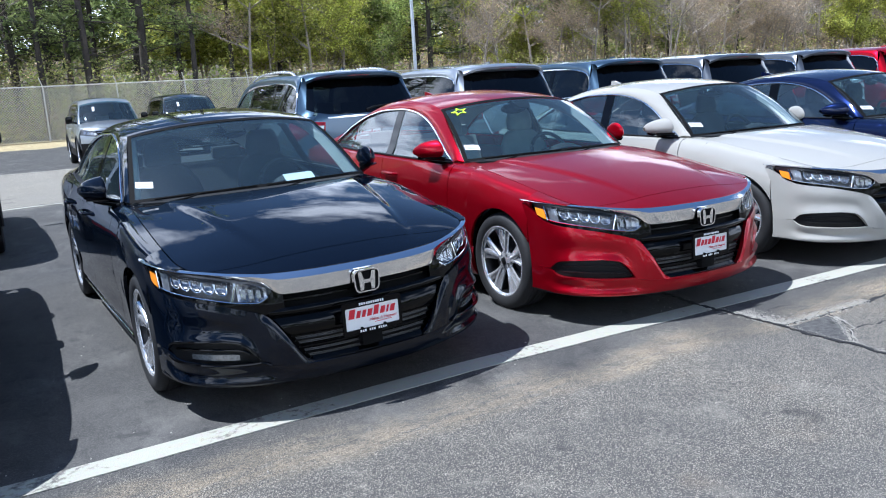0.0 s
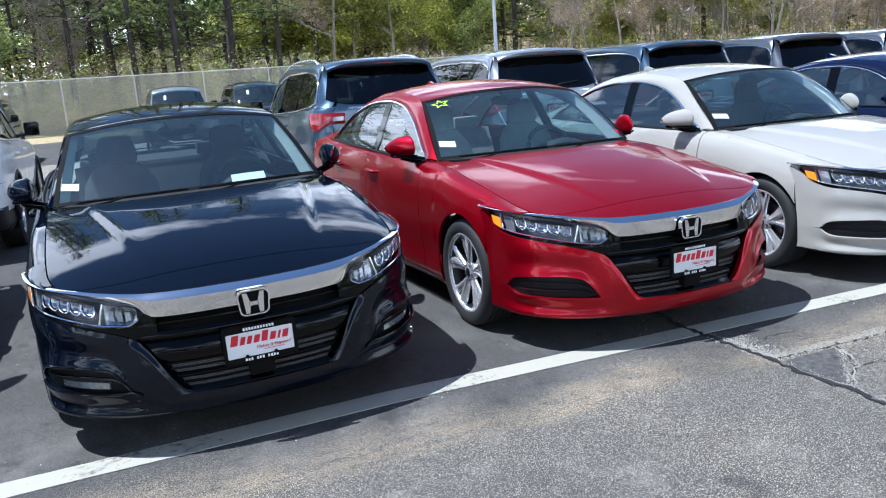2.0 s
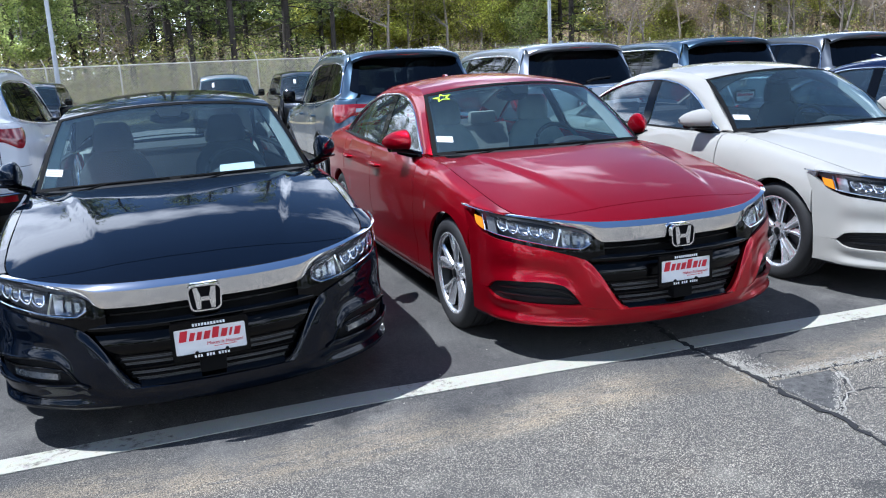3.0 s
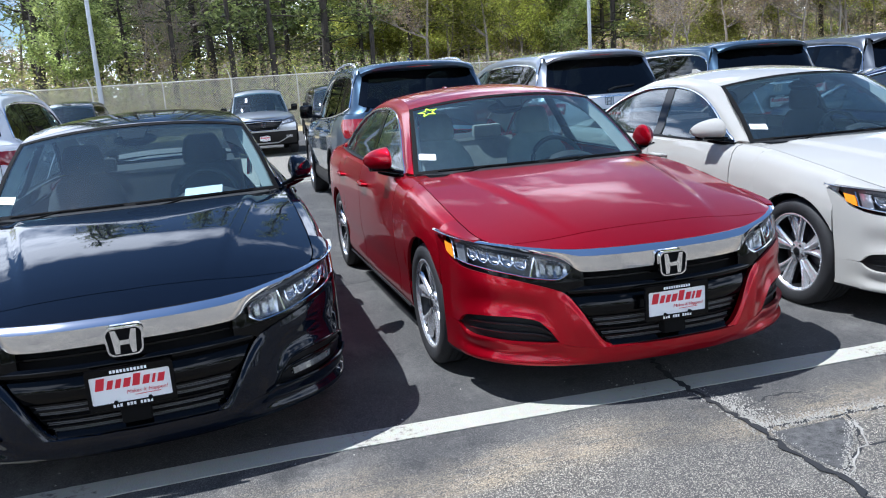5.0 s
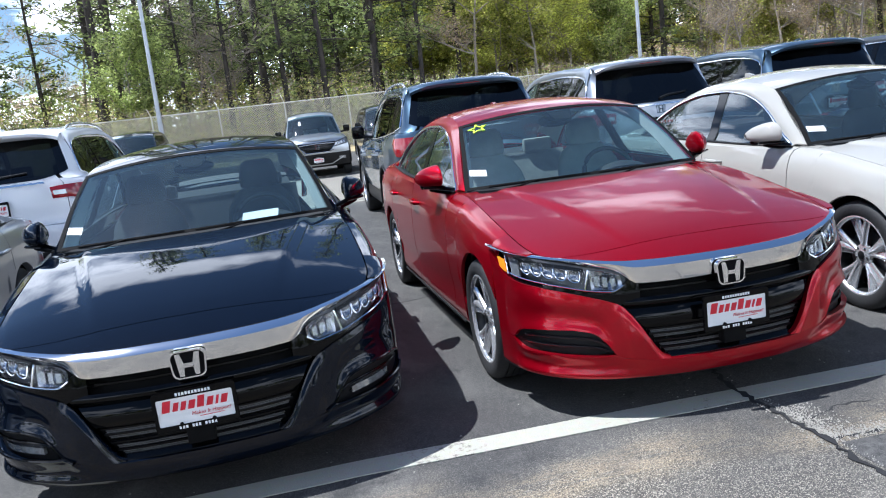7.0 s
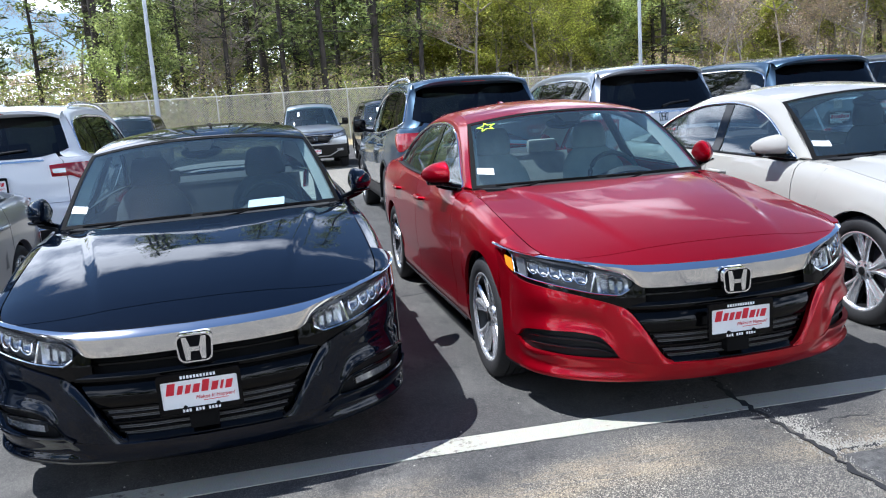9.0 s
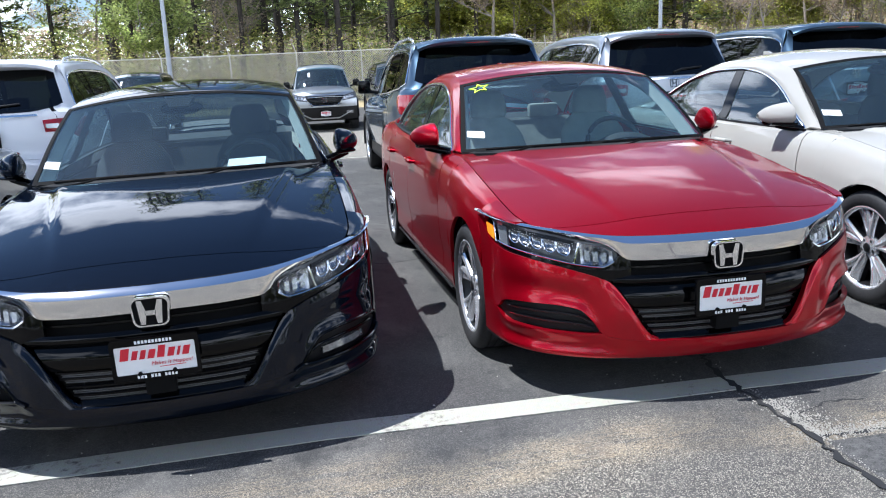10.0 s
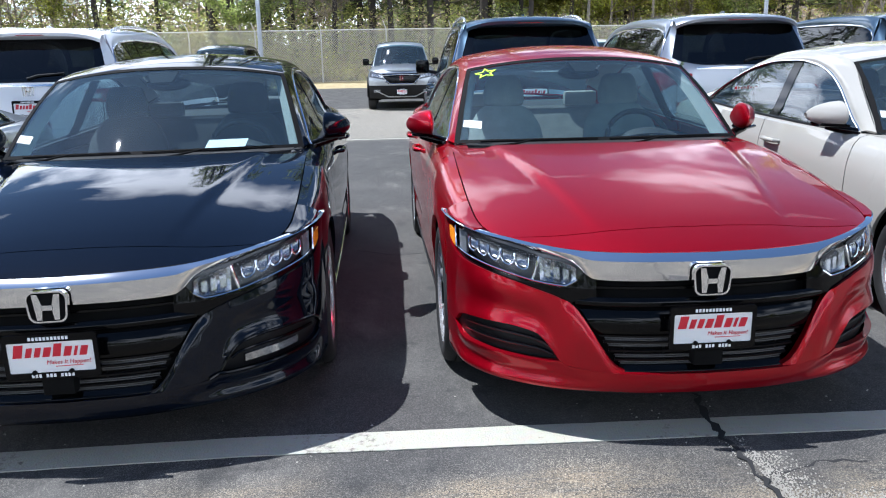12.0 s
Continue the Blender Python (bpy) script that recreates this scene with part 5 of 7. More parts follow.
    # tailgate with window, spoiler and wiper
    P(Shape().grid([[u_rear(u, z) for u in lin(-0.73, 0.73, 26)] for z in lin(0.76, 1.235, 14)], SUV_IN, 0.02), "tailgate", colour)
    P(Shape().grid([[u_rear(u, 1.205 + 0.075 * (abs(u) / 0.84) ** 6 + v * (0.415 - 0.075 * (abs(u) / 0.84) ** 6), 0.006) for u in lin(-0.84, 0.84, 34)] for v in lin(0, 1, 12)], SUV_IN, 0.01), "rear_window", M_PRIVACY, "dark rear window")
    sp = []
    for u in lin(-1, 1, 24):
        b, e = 0.672 * u, u ** 6
        sp.append([(b, 4.36, 1.688 + 0.035 * (1 - u * u) - 0.03 * e), (b, 4.52, 1.680 + 0.03 * (1 - u * u) - 0.04 * e), (b * 0.995, 4.655 - 0.10 * e, 1.662 + 0.02 * (1 - u * u) - 0.05 * e), (b * 0.995, 4.672 - 0.10 * e, 1.650 + 0.02 * (1 - u * u) - 0.05 * e), (b * 0.995, 4.664 - 0.10 * e, 1.622 + 0.02 * (1 - u * u) - 0.055 * e), (b * 0.99, 4.60 - 0.06 * e, 1.608 - 0.03 * e), (b * 0.985, 4.50, 1.612 - 0.03 * e)])
    P(Shape().grid(sp, SUV_IN), "roof_spoiler", colour)
    P(Shape().grid([[(0.2 * u, 4.670 - 0.01 * u * u, 1.641 + 0.008 * v) for v in (0, 1)] for u in lin(-1, 1, 8)], SUV_IN, 0.01), "brake_light", M_REDLENS)
    P(Shape().tube([(0.0, 4.845, 1.235), (-0.10, 4.83, 1.265), (-0.36, 4.81, 1.285)], [0.016, 0.012, 0.008], 8), "rear_wiper", M_TRIM)
    P(Shape().prism([(0.012, 4.0, 1.72), (0.012, 4.14, 1.752), (0.012, 4.18, 1.752), (0.012, 4.20, 1.70)], (-0.024, 0, 0)), "roof_fin", colour)
    P(Shape().grid([[u_rear(u, z) for u in lin(-1, 1, 40)] for z in lin(0.52, 0.755, 8)], SUV_IN, 0.03), "rear_bumper", colour)
    P(Shape().grid([[u_rear(u, z) for u in lin(-1, 1, 40)] for z in lin(0.30, 0.515, 8)], SUV_IN, 0.03), "lower_bumper", M_TRIM, "black lower bumper")
    P(Shape().tube([u_rear(u, 0.505, 0.006) for u in lin(-0.9, 0.9, 30)], 0.008, 6), "bumper_strip", M_CHROME)
    P(Shape().grid([[u_rear(u, z, 0.010) for u in lin(-0.57, 0.57, 16)] for z in lin(1.165, 1.185, 3)], SUV_IN, 0.01), "tailgate_bar", M_CHROME if bright else colour)
    bm = pose(0, SUV_LEN - 0.095, 1.12, 0, 0, 180)
    bd = Shape().prism([(a, -0.02, b) for a, b in ((-0.06, 0.045), (0.06, 0.045), (0.052, -0.045), (-0.052, -0.045))], (0, 0.02, 0), [(a, -0.02, b) for a, b in ((-0.05, 0.036), (0.05, 0.036), (0.043, -0.036), (-0.043, -0.036))])
    for sg in (-1, 1):
        bd.prism([(sg * a, -0.02, b) for a, b in ((0.035, 0.036), (0.018, 0.036), (0.012, 0), (0.018, -0.036), (0.03, -0.036))], (0, 0.02, 0))
    bd.box(-0.02, 0.02, -0.02, 0, -0.008, 0.006)
    bd.move(bm).make("rear_badge", M_CHROME, car, "chrome badge", 0)
    if plate_rear:
        dealer_plate(car, SUV_LEN - 0.03, 0.955, 180)
    # nose
    nose_y = lambda u, z: Curve((0.3, 0.10), (0.5, 0.02), (0.7, 0.0), (0.9, 0.03), (1.0, 0.10))(z) + 0.30 * abs(u) ** 2.6
    NZ = lambda u, z, d=0.0: (0.93 * u * (1 - 0.06 * max(0, z - 0.8) / 0.2), nose_y(u, z) + d, z)
    P(Shape().grid([[NZ(u, z) for u in lin(-1, 1, 40)] for z in lin(0.56, 0.99, 14)], SUV_IN, 0.03), "front_bumper", colour)
    P(Shape().grid([[NZ(u, z, -0.008) for u in lin(-1, 1, 40)] for z in lin(0.30, 0.625 if crossover else 0.58, 8)], SUV_IN, 0.03), "front_cladding", M_TRIM, "black lower bumper")
    P(Shape().grid([[NZ(u, 0.33 + 0.15 * max(0, abs(u) - 0.42) / 0.36 + dz, -0.030) for u in lin(-0.80, 0.80, 30)] for dz in lin(0, 0.022, 4)], SUV_IN, 0.02), "skid_plate", M_SILVER if crossover else M_ALLOY, "silver skid trim line")
    P(Shape().grid([[NZ(u * (0.42 + 0.75 * (z - 0.66)), z, -0.012) for u in lin(-1, 1, 24)] for z in lin(0.66, 0.92, 8)], SUV_IN, 0.02), "front_grille", M_GLOSSBLACK, "gloss black grille")
    for z in (0.70, 0.74, 0.78, 0.82):
        P(Shape().tube([NZ(u, z, -0.016) for u in lin(-0.5, 0.5, 12)], 0.006, 6), "grille_slat", M_TRIM)
    P(Shape().tube([NZ(u, 0.895 - 0.03 * abs(u), -0.018) for u in lin(-0.56, 0.56, 24)], 0.012, 8), "grille_bar", M_CHROME)
    P(Shape().tube([NZ(u, 0.665 + 0.16 * max(0, abs(u) - 0.36) / 0.2, -0.018) for u in lin(-0.56, 0.56, 24)], 0.010, 8), "grille_edge", M_CHROME)
    for sg in (-1, 1):
        fl = Matrix.Diagonal((sg, 1, 1, 1))
        hl = Shape().grid([[NZ(u, z, -0.01) for z in lin(0.765 + 0.14 * (u - 0.50), 0.880 + 0.22 * (u - 0.50), 6)] for u in lin(0.50, 1.0, 16)], SUV_IN, 0.02).move(fl).make("headlamp", M_LAMPBLACK, car, "clear headlamp")
        for k in range(4):
            Shape().grid([[NZ(u, z, -0.016) for z in lin(0.815 + 0.012 * k, 0.875 + 0.018 * k, 4)] for u in lin(0.58 + 0.09 * k, 0.655 + 0.09 * k, 4)], SUV_IN, 0.01).move(fl).make("lamp_reflector", M_REFLECTOR, hl)
        Shape().grid([[NZ(u, z, -0.02) for z in lin(0.45, 0.52, 4)] for u in lin(0.66, 0.86, 8)], SUV_IN, 0.02).move(fl).make("fog_lamp", M_DRL, car)
    fb = Shape().prism([(a, -0.03, 0.80 + b) for a, b in ((-0.07, 0.055), (0.07, 0.055), (0.06, -0.055), (-0.06, -0.055))], (0, 0.02, 0), [(a, -0.03, 0.80 + b) for a, b in ((-0.06, 0.046), (0.06, 0.046), (0.051, -0.046), (-0.051, -0.046))])
    for sg in (-1, 1):
        fb.prism([(sg * a, -0.03, 0.8 + b) for a, b in ((0.042, 0.046), (0.02, 0.046), (0.014, 0), (0.02, -0.046), (0.036, -0.046))], (0, 0.02, 0))
    fb.box(-0.02, 0.02, -0.03, -0.01, 0.79, 0.808)
    P(fb, "front_badge", M_CHROME, "chrome badge", 0)
    dealer_plate(car, -0.06, 0.47 if crossover else 0.55)
    P(Shape().grid([[(u * (U_EDGE_X(y)), y, U_EDGE_Z(y) + (U_MID(y) - U_EDGE_Z(y)) * (1 - abs(u) ** 2.5)) for y in lin(0.06 + 0.28 * abs(u) ** 2.4, 1.12 + 0.26 * u * u, 16)] for u in lin(-1, 1, 30)], SUV_IN, 0.02), "hood", colour)
    def scr(u, v):
        a = np.array([0.81, 1.40, 1.095]) * (1 - v) + np.array([0.70, 1.93, 1.56]) * v
        b = np.array([1.16, 1.15]) * (1 - v) + np.array([1.80, 1.64]) * v
        return (a[0] * u, a[1] + (b[0] - a[1]) * (1 - u * u), a[2] + (b[1] - a[2]) * (1 - abs(u) ** 2.2) + 0.02 * math.sin(math.pi * v))
    P(Shape().grid([[scr(u, v) for v in lin(0, 1, 10)] for u in lin(-0.99, 0.99, 22)], SUV_IN), "windscreen", M_GLASS, "windscreen").visible_shadow = False
    P(Shape().prism([np.array(scr(u, v)) + np.array((0, -0.01, 0.005)) for u, v in ((-0.54, 0.48), (-0.45, 0.48), (-0.45, 0.72), (-0.54, 0.72))], (0, 0.002, 0)), "price_sticker", M_PAPER, "white sticker on the windscreen", 0)
    P(Shape().box(-0.85, 0.85, 1.3, 4.7, 0.42, 0.46).box(-0.6, 0.6, 0.2, 4.6, 0.28, 0.44).box(-0.78, 0.78, 0.35, 1.3, 0.44, 0.9).box(-0.78, 0.78, 1.25, 1.75, 0.9, 1.07, 0.05), "underbody", M_MATTE)
    for x, y, z in ((-0.38, 2.35, 1.08), (0.38, 2.35, 1.08), (-0.38, 3.3, 1.08), (0.38, 3.3, 1.08)):
        s = Shape().box(x - 0.25, x + 0.25, y, y + 0.14, 0.5, z + 0.05, 0.05).box(x - 0.13, x + 0.13, y + 0.05, y + 0.14, z + 0.06, z + 0.25, 0.04)
        P(s, "seat", M_CLOTHDARK)
    return car


# ---- ground ----
def node_material(name):
    m = bpy.data.materials.new(name)
    m.use_nodes = True
    return m, m.node_tree.nodes, m.node_tree.links


def ground_material():
    """Asphalt: dark seal between the cars, worn pale aggregate in the lanes, dry grass by the fence, leaf litter in the wood."""
    m, n, l = node_material("lot_asphalt")
    b = n["Principled BSDF"]
    tc = n.new("ShaderNodeTexCoord")
    sep = n.new("ShaderNodeSeparateXYZ")
    l.new(tc.outputs["Object"], sep.inputs[0])

    def noise(scale, detail=4, rough=0.6, stretch=None):
        t = n.new("ShaderNodeTexNoise")
        t.inputs["Scale"].default_value, t.inputs["Detail"].default_value, t.inputs["Roughness"].default_value = scale, detail, rough
        if stretch:
            mp = n.new("ShaderNodeMapping")
            mp.inputs["Scale"].default_value = stretch
            l.new(tc.outputs["Object"], mp.inputs["Vector"])
            l.new(mp.outputs["Vector"], t.inputs["Vector"])
        else:
            l.new(tc.outputs["Object"], t.inputs["Vector"])
        return t.outputs["Fac"]

    def span(v, a, c, lo=0.0, hi=1.0, smooth=True):
        r = n.new("ShaderNodeMapRange")
        if smooth:
            r.interpolation_type = "SMOOTHSTEP"
        r.inputs["From Min"].default_value, r.inputs["From Max"].default_value = a, c
        r.inputs["To Min"].default_value, r.inputs["To Max"].default_value = lo, hi
        l.new(v, r.inputs["Value"])
        return r.outputs["Result"]

    def calc(op, a, c):
        t = n.new("ShaderNodeMath")
        t.operation = op
        for i, v in enumerate((a, c)):
            if isinstance(v, (int, float)):
                t.inputs[i].default_value = v
            else:
                l.new(v, t.inputs[i])
        return t.outputs[0]

    def blend(f, a, c):
        t = n.new("ShaderNodeMix")
        t.data_type = "RGBA"
        if isinstance(f, float):
            t.inputs["Factor"].default_value = f
        else:
            l.new(f, t.inputs["Factor"])
        for k, v in (("A", a), ("B", c)):
            if isinstance(v, tuple):
                t.inputs[k].default_value = (*v, 1)
            else:
                l.new(v, t.inputs[k])
        return t.outputs["Result"]

    stone = n.new("ShaderNodeTexVoronoi")
    stone.inputs["Scale"].default_value = 300
    l.new(tc.outputs["Object"], stone.inputs["Vector"])
    bits = n.new("ShaderNodeSeparateColor")
    l.new(stone.outputs["Color"], bits.inputs[0])
    pale = span(bits.outputs["Red"], 0.72, 0.82)
    grit = n.new("ShaderNodeTexVoronoi")
    grit.inputs["Scale"].default_value = 240
    l.new(tc.outputs["Object"], grit.inputs["Vector"])
    gbits = n.new("ShaderNodeSeparateColor")
    l.new(grit.outputs["Color"], gbits.inputs[0])
    fine = noise(160, 3)
    patch = noise(0.9, 6, 0.65)
    broad = noise(0.28, 5, 0.6)
    wob = calc("MULTIPLY", calc("SUBTRACT", noise(1.3, 5), 0.5), 1.1)
    yy = calc("ADD", sep.outputs["Y"], wob)
    yt = calc("ADD", sep.outputs["Y"], calc("MULTIPLY", calc("SUBTRACT", noise(1.1, 3), 0.5), 0.35))
    # worn lane ahead of the cars
    worn = calc("MULTIPLY", span(yy, 0.05, -0.6), span(patch, 0.28, 0.62, 0.45, 1.0))
    lane2 = calc("MULTIPLY", span(yy, 10.9, 11.9), span(yy, 20.6, 19.4))
    aisle = calc("MAXIMUM", worn, calc("MULTIPLY", lane2, 0.85))
    seal = blend(span(fine, 0.3, 0.75), (0.036, 0.035, 0.034), (0.070, 0.068, 0.066))
    seal = blend(calc("MULTIPLY", span(patch, 0.46, 0.7), 0.5), seal, (0.12, 0.115, 0.108))
    seal = blend(calc("MULTIPLY", pale, 0.26), seal, (0.30, 0.285, 0.26))
    streak = span(noise(2.2, 8, 0.72, (1.0, 0.45, 1)), 0.50, 0.70)
    seal = blend(calc("MULTIPLY", streak, 0.42), seal, (0.20, 0.19, 0.175))
    seal = blend(calc("MULTIPLY", span(noise(4.5, 6, 0.7), 0.56, 0.66), 0.5), seal, (0.026, 0.026, 0.028))
    agg = blend(span(fine, 0.3, 0.7), (0.062, 0.055, 0.047), (0.175, 0.157, 0.13))
    agg = blend(calc("MULTIPLY", pale, 0.85), agg, (0.72, 0.65, 0.52))
    agg = blend(calc("MULTIPLY", span(gbits.outputs["Green"], 0.66, 0.9), 0.75), agg, (0.030, 0.030, 0.031))
    agg = blend(calc("MULTIPLY", span(broad, 0.42, 0.62), 0.3), agg, (0.08, 0.079, 0.08))
    agg = blend(calc("MULTIPLY", span(noise(3.2, 7, 0.7), 0.5, 0.72), 0.28), agg, (0.42, 0.385, 0.32))
    # tan dust band along the line and rusty stains
    tan_f = calc("MULTIPLY", calc("MULTIPLY", span(yt, -0.10, -0.22), span(yt, -0.58, -0.40)), span(noise(9, 8, 0.8, (0.4, 1.8, 1)), 0.36, 0.58))
    agg = blend(calc("MULTIPLY", tan_f, calc("ADD", calc("MULTIPLY", pale, 0.35), calc("MULTIPLY", span(fine, 0.38, 0.58), 0.55))), agg, (0.56, 0.44, 0.28))
    rust = calc("MULTIPLY", span(noise(1.7, 5, 0.6), 0.57, 0.74), 0.22)
    agg = blend(rust, agg, (0.26, 0.19, 0.13))
    agg = blend(calc("MULTIPLY", lane2, 0.45), agg, (0.38, 0.35, 0.29))
    col = blend(aisle, seal, agg)
    # oil marks and tyre dust
    col = blend(calc("MULTIPLY", span(noise(2.6, 3, 0.5), 0.64, 0.74), 0.55), col, (0.028, 0.028, 0.028))
    # grass bank and woodland floor
    yb = calc("ADD", sep.outputs["Y"], calc("MULTIPLY", calc("SUBTRACT", noise(0.7, 5), 0.5), 1.6))
    straw = blend(span(noise(9, 6, 0.7), 0.35, 0.7), (0.30, 0.235, 0.12), (0.50, 0.42, 0.25))
    col = blend(span(yb, 34.6, 35.0), col, straw)
    litter = blend(span(noise(3, 6, 0.7), 0.35, 0.7), (0.055, 0.042, 0.025), (0.16, 0.12, 0.07))
    col = blend(span(yb, 37.6, 38.6), col, litter)
    l.new(col, b.inputs["Base Color"])
    l.new(span(patch, 0.3, 0.7, 0.72, 0.93), b.inputs["Roughness"])
    b.inputs["Specular IOR Level"].default_value = 0.35
    bp = n.new("ShaderNodeBump")
    bp.inputs["Strength"].default_value, bp.inputs["Distance"].default_value = 0.7, 0.006
    hgt = calc("ADD", calc("MULTIPLY", stone.outputs["Distance"], calc("ADD", calc("MULTIPLY", aisle, 0.9), 0.35)), calc("MULTIPLY", fine, 0.5))
    l.new(hgt, bp.inputs["Height"])
    l.new(bp.outputs["Normal"], b.inputs["Normal"])
    return m


def line_material():
    """Road paint, thin and chipped so that the asphalt shows through."""
    m, n, l = node_material("worn_road_paint")
    b = n["Principled BSDF"]
    tc = n.new("ShaderNodeTexCoord")
    a, c, s = n.new("ShaderNodeTexNoise"), n.new("ShaderNodeTexNoise"), n.new("ShaderNodeTexVoronoi")
    a.inputs["Scale"].default_value, a.inputs["Detail"].default_value, a.inputs["Roughness"].default_value = 26, 8, 0.7
    c.inputs["Scale"].default_value, c.inputs["Detail"].default_value = 1.6, 4
    s.inputs["Scale"].default_value = 120
    for t in (a, c, s):
        l.new(tc.outputs["Object"], t.inputs["Vector"])
    add = n.new("ShaderNodeMath")
    l.new(a.outputs["Fac"], add.inputs[0])
    l.new(c.outputs["Fac"], add.inputs[1])
    r = n.new("ShaderNodeMapRange")
    r.inputs["From Min"].default_value, r.inputs["From Max"].default_value = 1.10, 1.26
    l.new(add.outputs[0], r.inputs["Value"])
    x = n.new("ShaderNodeMix")
    x.data_type = "RGBA"
    x.inputs["A"].default_value, x.inputs["B"].default_value = (0.475, 0.46, 0.385, 1), (0.13, 0.125, 0.112, 1)
    l.new(r.outputs["Result"], x.inputs["Factor"])
    d = n.new("ShaderNodeMix")
    d.data_type = "RGBA"
    d.blend_type = "MULTIPLY"
    d.inputs["Factor"].default_value = 0.35
    l.new(x.outputs["Result"], d.inputs["A"])
    l.new(a.outputs["Color"], d.inputs["B"])
    l.new(d.outputs["Result"], b.inputs["Base Color"])
    b.inputs["Roughness"].default_value = 0.7
    bp = n.new("ShaderNodeBump")
    bp.inputs["Strength"].default_value, bp.inputs["Distance"].default_value = 0.5, 0.004
    l.new(s.outputs["Distance"], bp.inputs["Height"])
    l.new(bp.outputs["Normal"], b.inputs["Normal"])
    return m


M_GROUND, M_LINE = ground_material(), line_material()
M_TAR = mat("crack_tar", (0.014, 0.014, 0.015), 0.8, grain=0.3, grain_scale=80)
M_CRACKDUST = mat("pale_crack_fill", (0.34, 0.32, 0.28), 0.9, grain=0.3, grain_scale=70)
M_WIRE = mat("chain_link_wire", (0.66, 0.62, 0.50), 0.6, 0.1)
M_POST = mat("weathered_fence_steel", (0.70, 0.68, 0.60), 0.55, 0.1, grain=0.15, grain_scale=12)
M_POLE = mat("lamp_post_steel", (0.50, 0.52, 0.55), 0.45, 0.5, grain=0.12, grain_scale=5)

bank = Curve((-300, 0), (34.6, 0), (37, 0.22), (45, 0.35), (66, 0.9), (85, 3.5), (110, 8.0), (150, 13), (700, 16))


def lot_z(x, y):
    """The lot falls a little towards one side near the front row."""
    return -0.004 - 0.022 * min(max(0.6 - x, 0), 2.2) * min(max((16 - y) / 5, 0), 1)


def ground_z(x, y):
    """The lot is nearly level; behind the fence the ground climbs, more so to the right."""
    if y < 34:
        return lot_z(x, y)
    if y < 45:
        return bank(y)
    k = min(max((x + 14) / 24, 0), 1)
    return 0.35 + (bank(y) - 0.35) * (0.25 + 0.75 * k * k * (3 - 2 * k))


g = Shape().grid([[(x, y, ground_z(x, y)) for x in (-600, -60, -20, -14, -8, -1.6, 0.6, 4, 10, 20, 60, 110, 700)] for y in (-400, -20, 0, 11, 13.5, 16, 20, 30, 34.6, 35.4, 36.2, 37, 39, 42, 45, 55, 70, 85, 100, 120, 150, 200, 700)])
tagged(g.make("ground", M_GROUND, None), "worn grey asphalt car lot with a dry grass bank", "ground", kind="structure")


def stripe(x0, x1, y0, y1, z=0.005, label="white painted line on asphalt"):
    """A painted line with slightly ragged edges."""
    long_x = abs(x1 - x0) > abs(y1 - y0)
    n = max(4, int(max(abs(x1 - x0), abs(y1 - y0)) / 0.06))
    rows = []
    for i in range(n + 1):
        t = i / n
        a, b = 0.003 * noise.noise((t * n * 0.7, y0, x0)) + 0.004 * noise.noise((t * n * 0.11, y0, 3)), 0.003 * noise.noise((t * n * 0.7, y1 + 9, x1)) + 0.004 * noise.noise((t * n * 0.13, y0, 7))
        if long_x:
            x = x0 + (x1 - x0) * t
            rows.append([(x, y0 + a, z + lot_z(x, y0)), (x, y1 + b, z + lot_z(x, y1))])
        else:
            rows.append([(x0 + a, y0 + (y1 - y0) * t, z), (x1 + b, y0 + (y1 - y0) * t, z)])
    s = Shape().slab(rows, (0, 0, -0.004))
    return tagged(s.make("parking_line", M_LINE, None, "", 20), label, "road marking", kind="structure")


stripe(-12, 26, 0.008, 0.160, label="long worn white parking line on asphalt")
stripe(-30, 45, 11.42, 11.53)
stripe(-30, 45, 19.75, 19.87)


def crack(points, width, material, seed, z=0.001):
    """A crack: a jagged narrow strip between points."""
    rnd = random.Random(seed)
    path = []
    for a, b in zip(points, points[1:]):
        k = max(2, int(math.dist(a, b) / 0.035))
        for i in range(k):
            t = i / k
            path.append((a[0] + (b[0] - a[0]) * t + rnd.uniform(-1, 1) * 0.016, a[1] + (b[1] - a[1]) * t + rnd.uniform(-1, 1) * 0.012))
    path.append(points[-1])
    rows = []
    for i, p in enumerate(path):
        q, r = path[max(i - 1, 0)], path[min(i + 1, len(path) - 1)]
        d = Vector((r[0] - q[0], r[1] - q[1])).normalized()
        w = width * rnd.uniform(0.25, 1.5) * (0.4 if i in (0, len(path) - 1) else 1)
        h = z + lot_z(*p)
        rows.append([(p[0] - d.y * w, p[1] + d.x * w, h), (p[0] + d.y * w, p[1] - d.x * w, h)])
    s = Shape().slab(rows, (0, 0, -0.003))
    return tagged(s.make("pavement_crack", material, None, "", 0), "jagged crack across the worn asphalt", "crack", kind="structure")


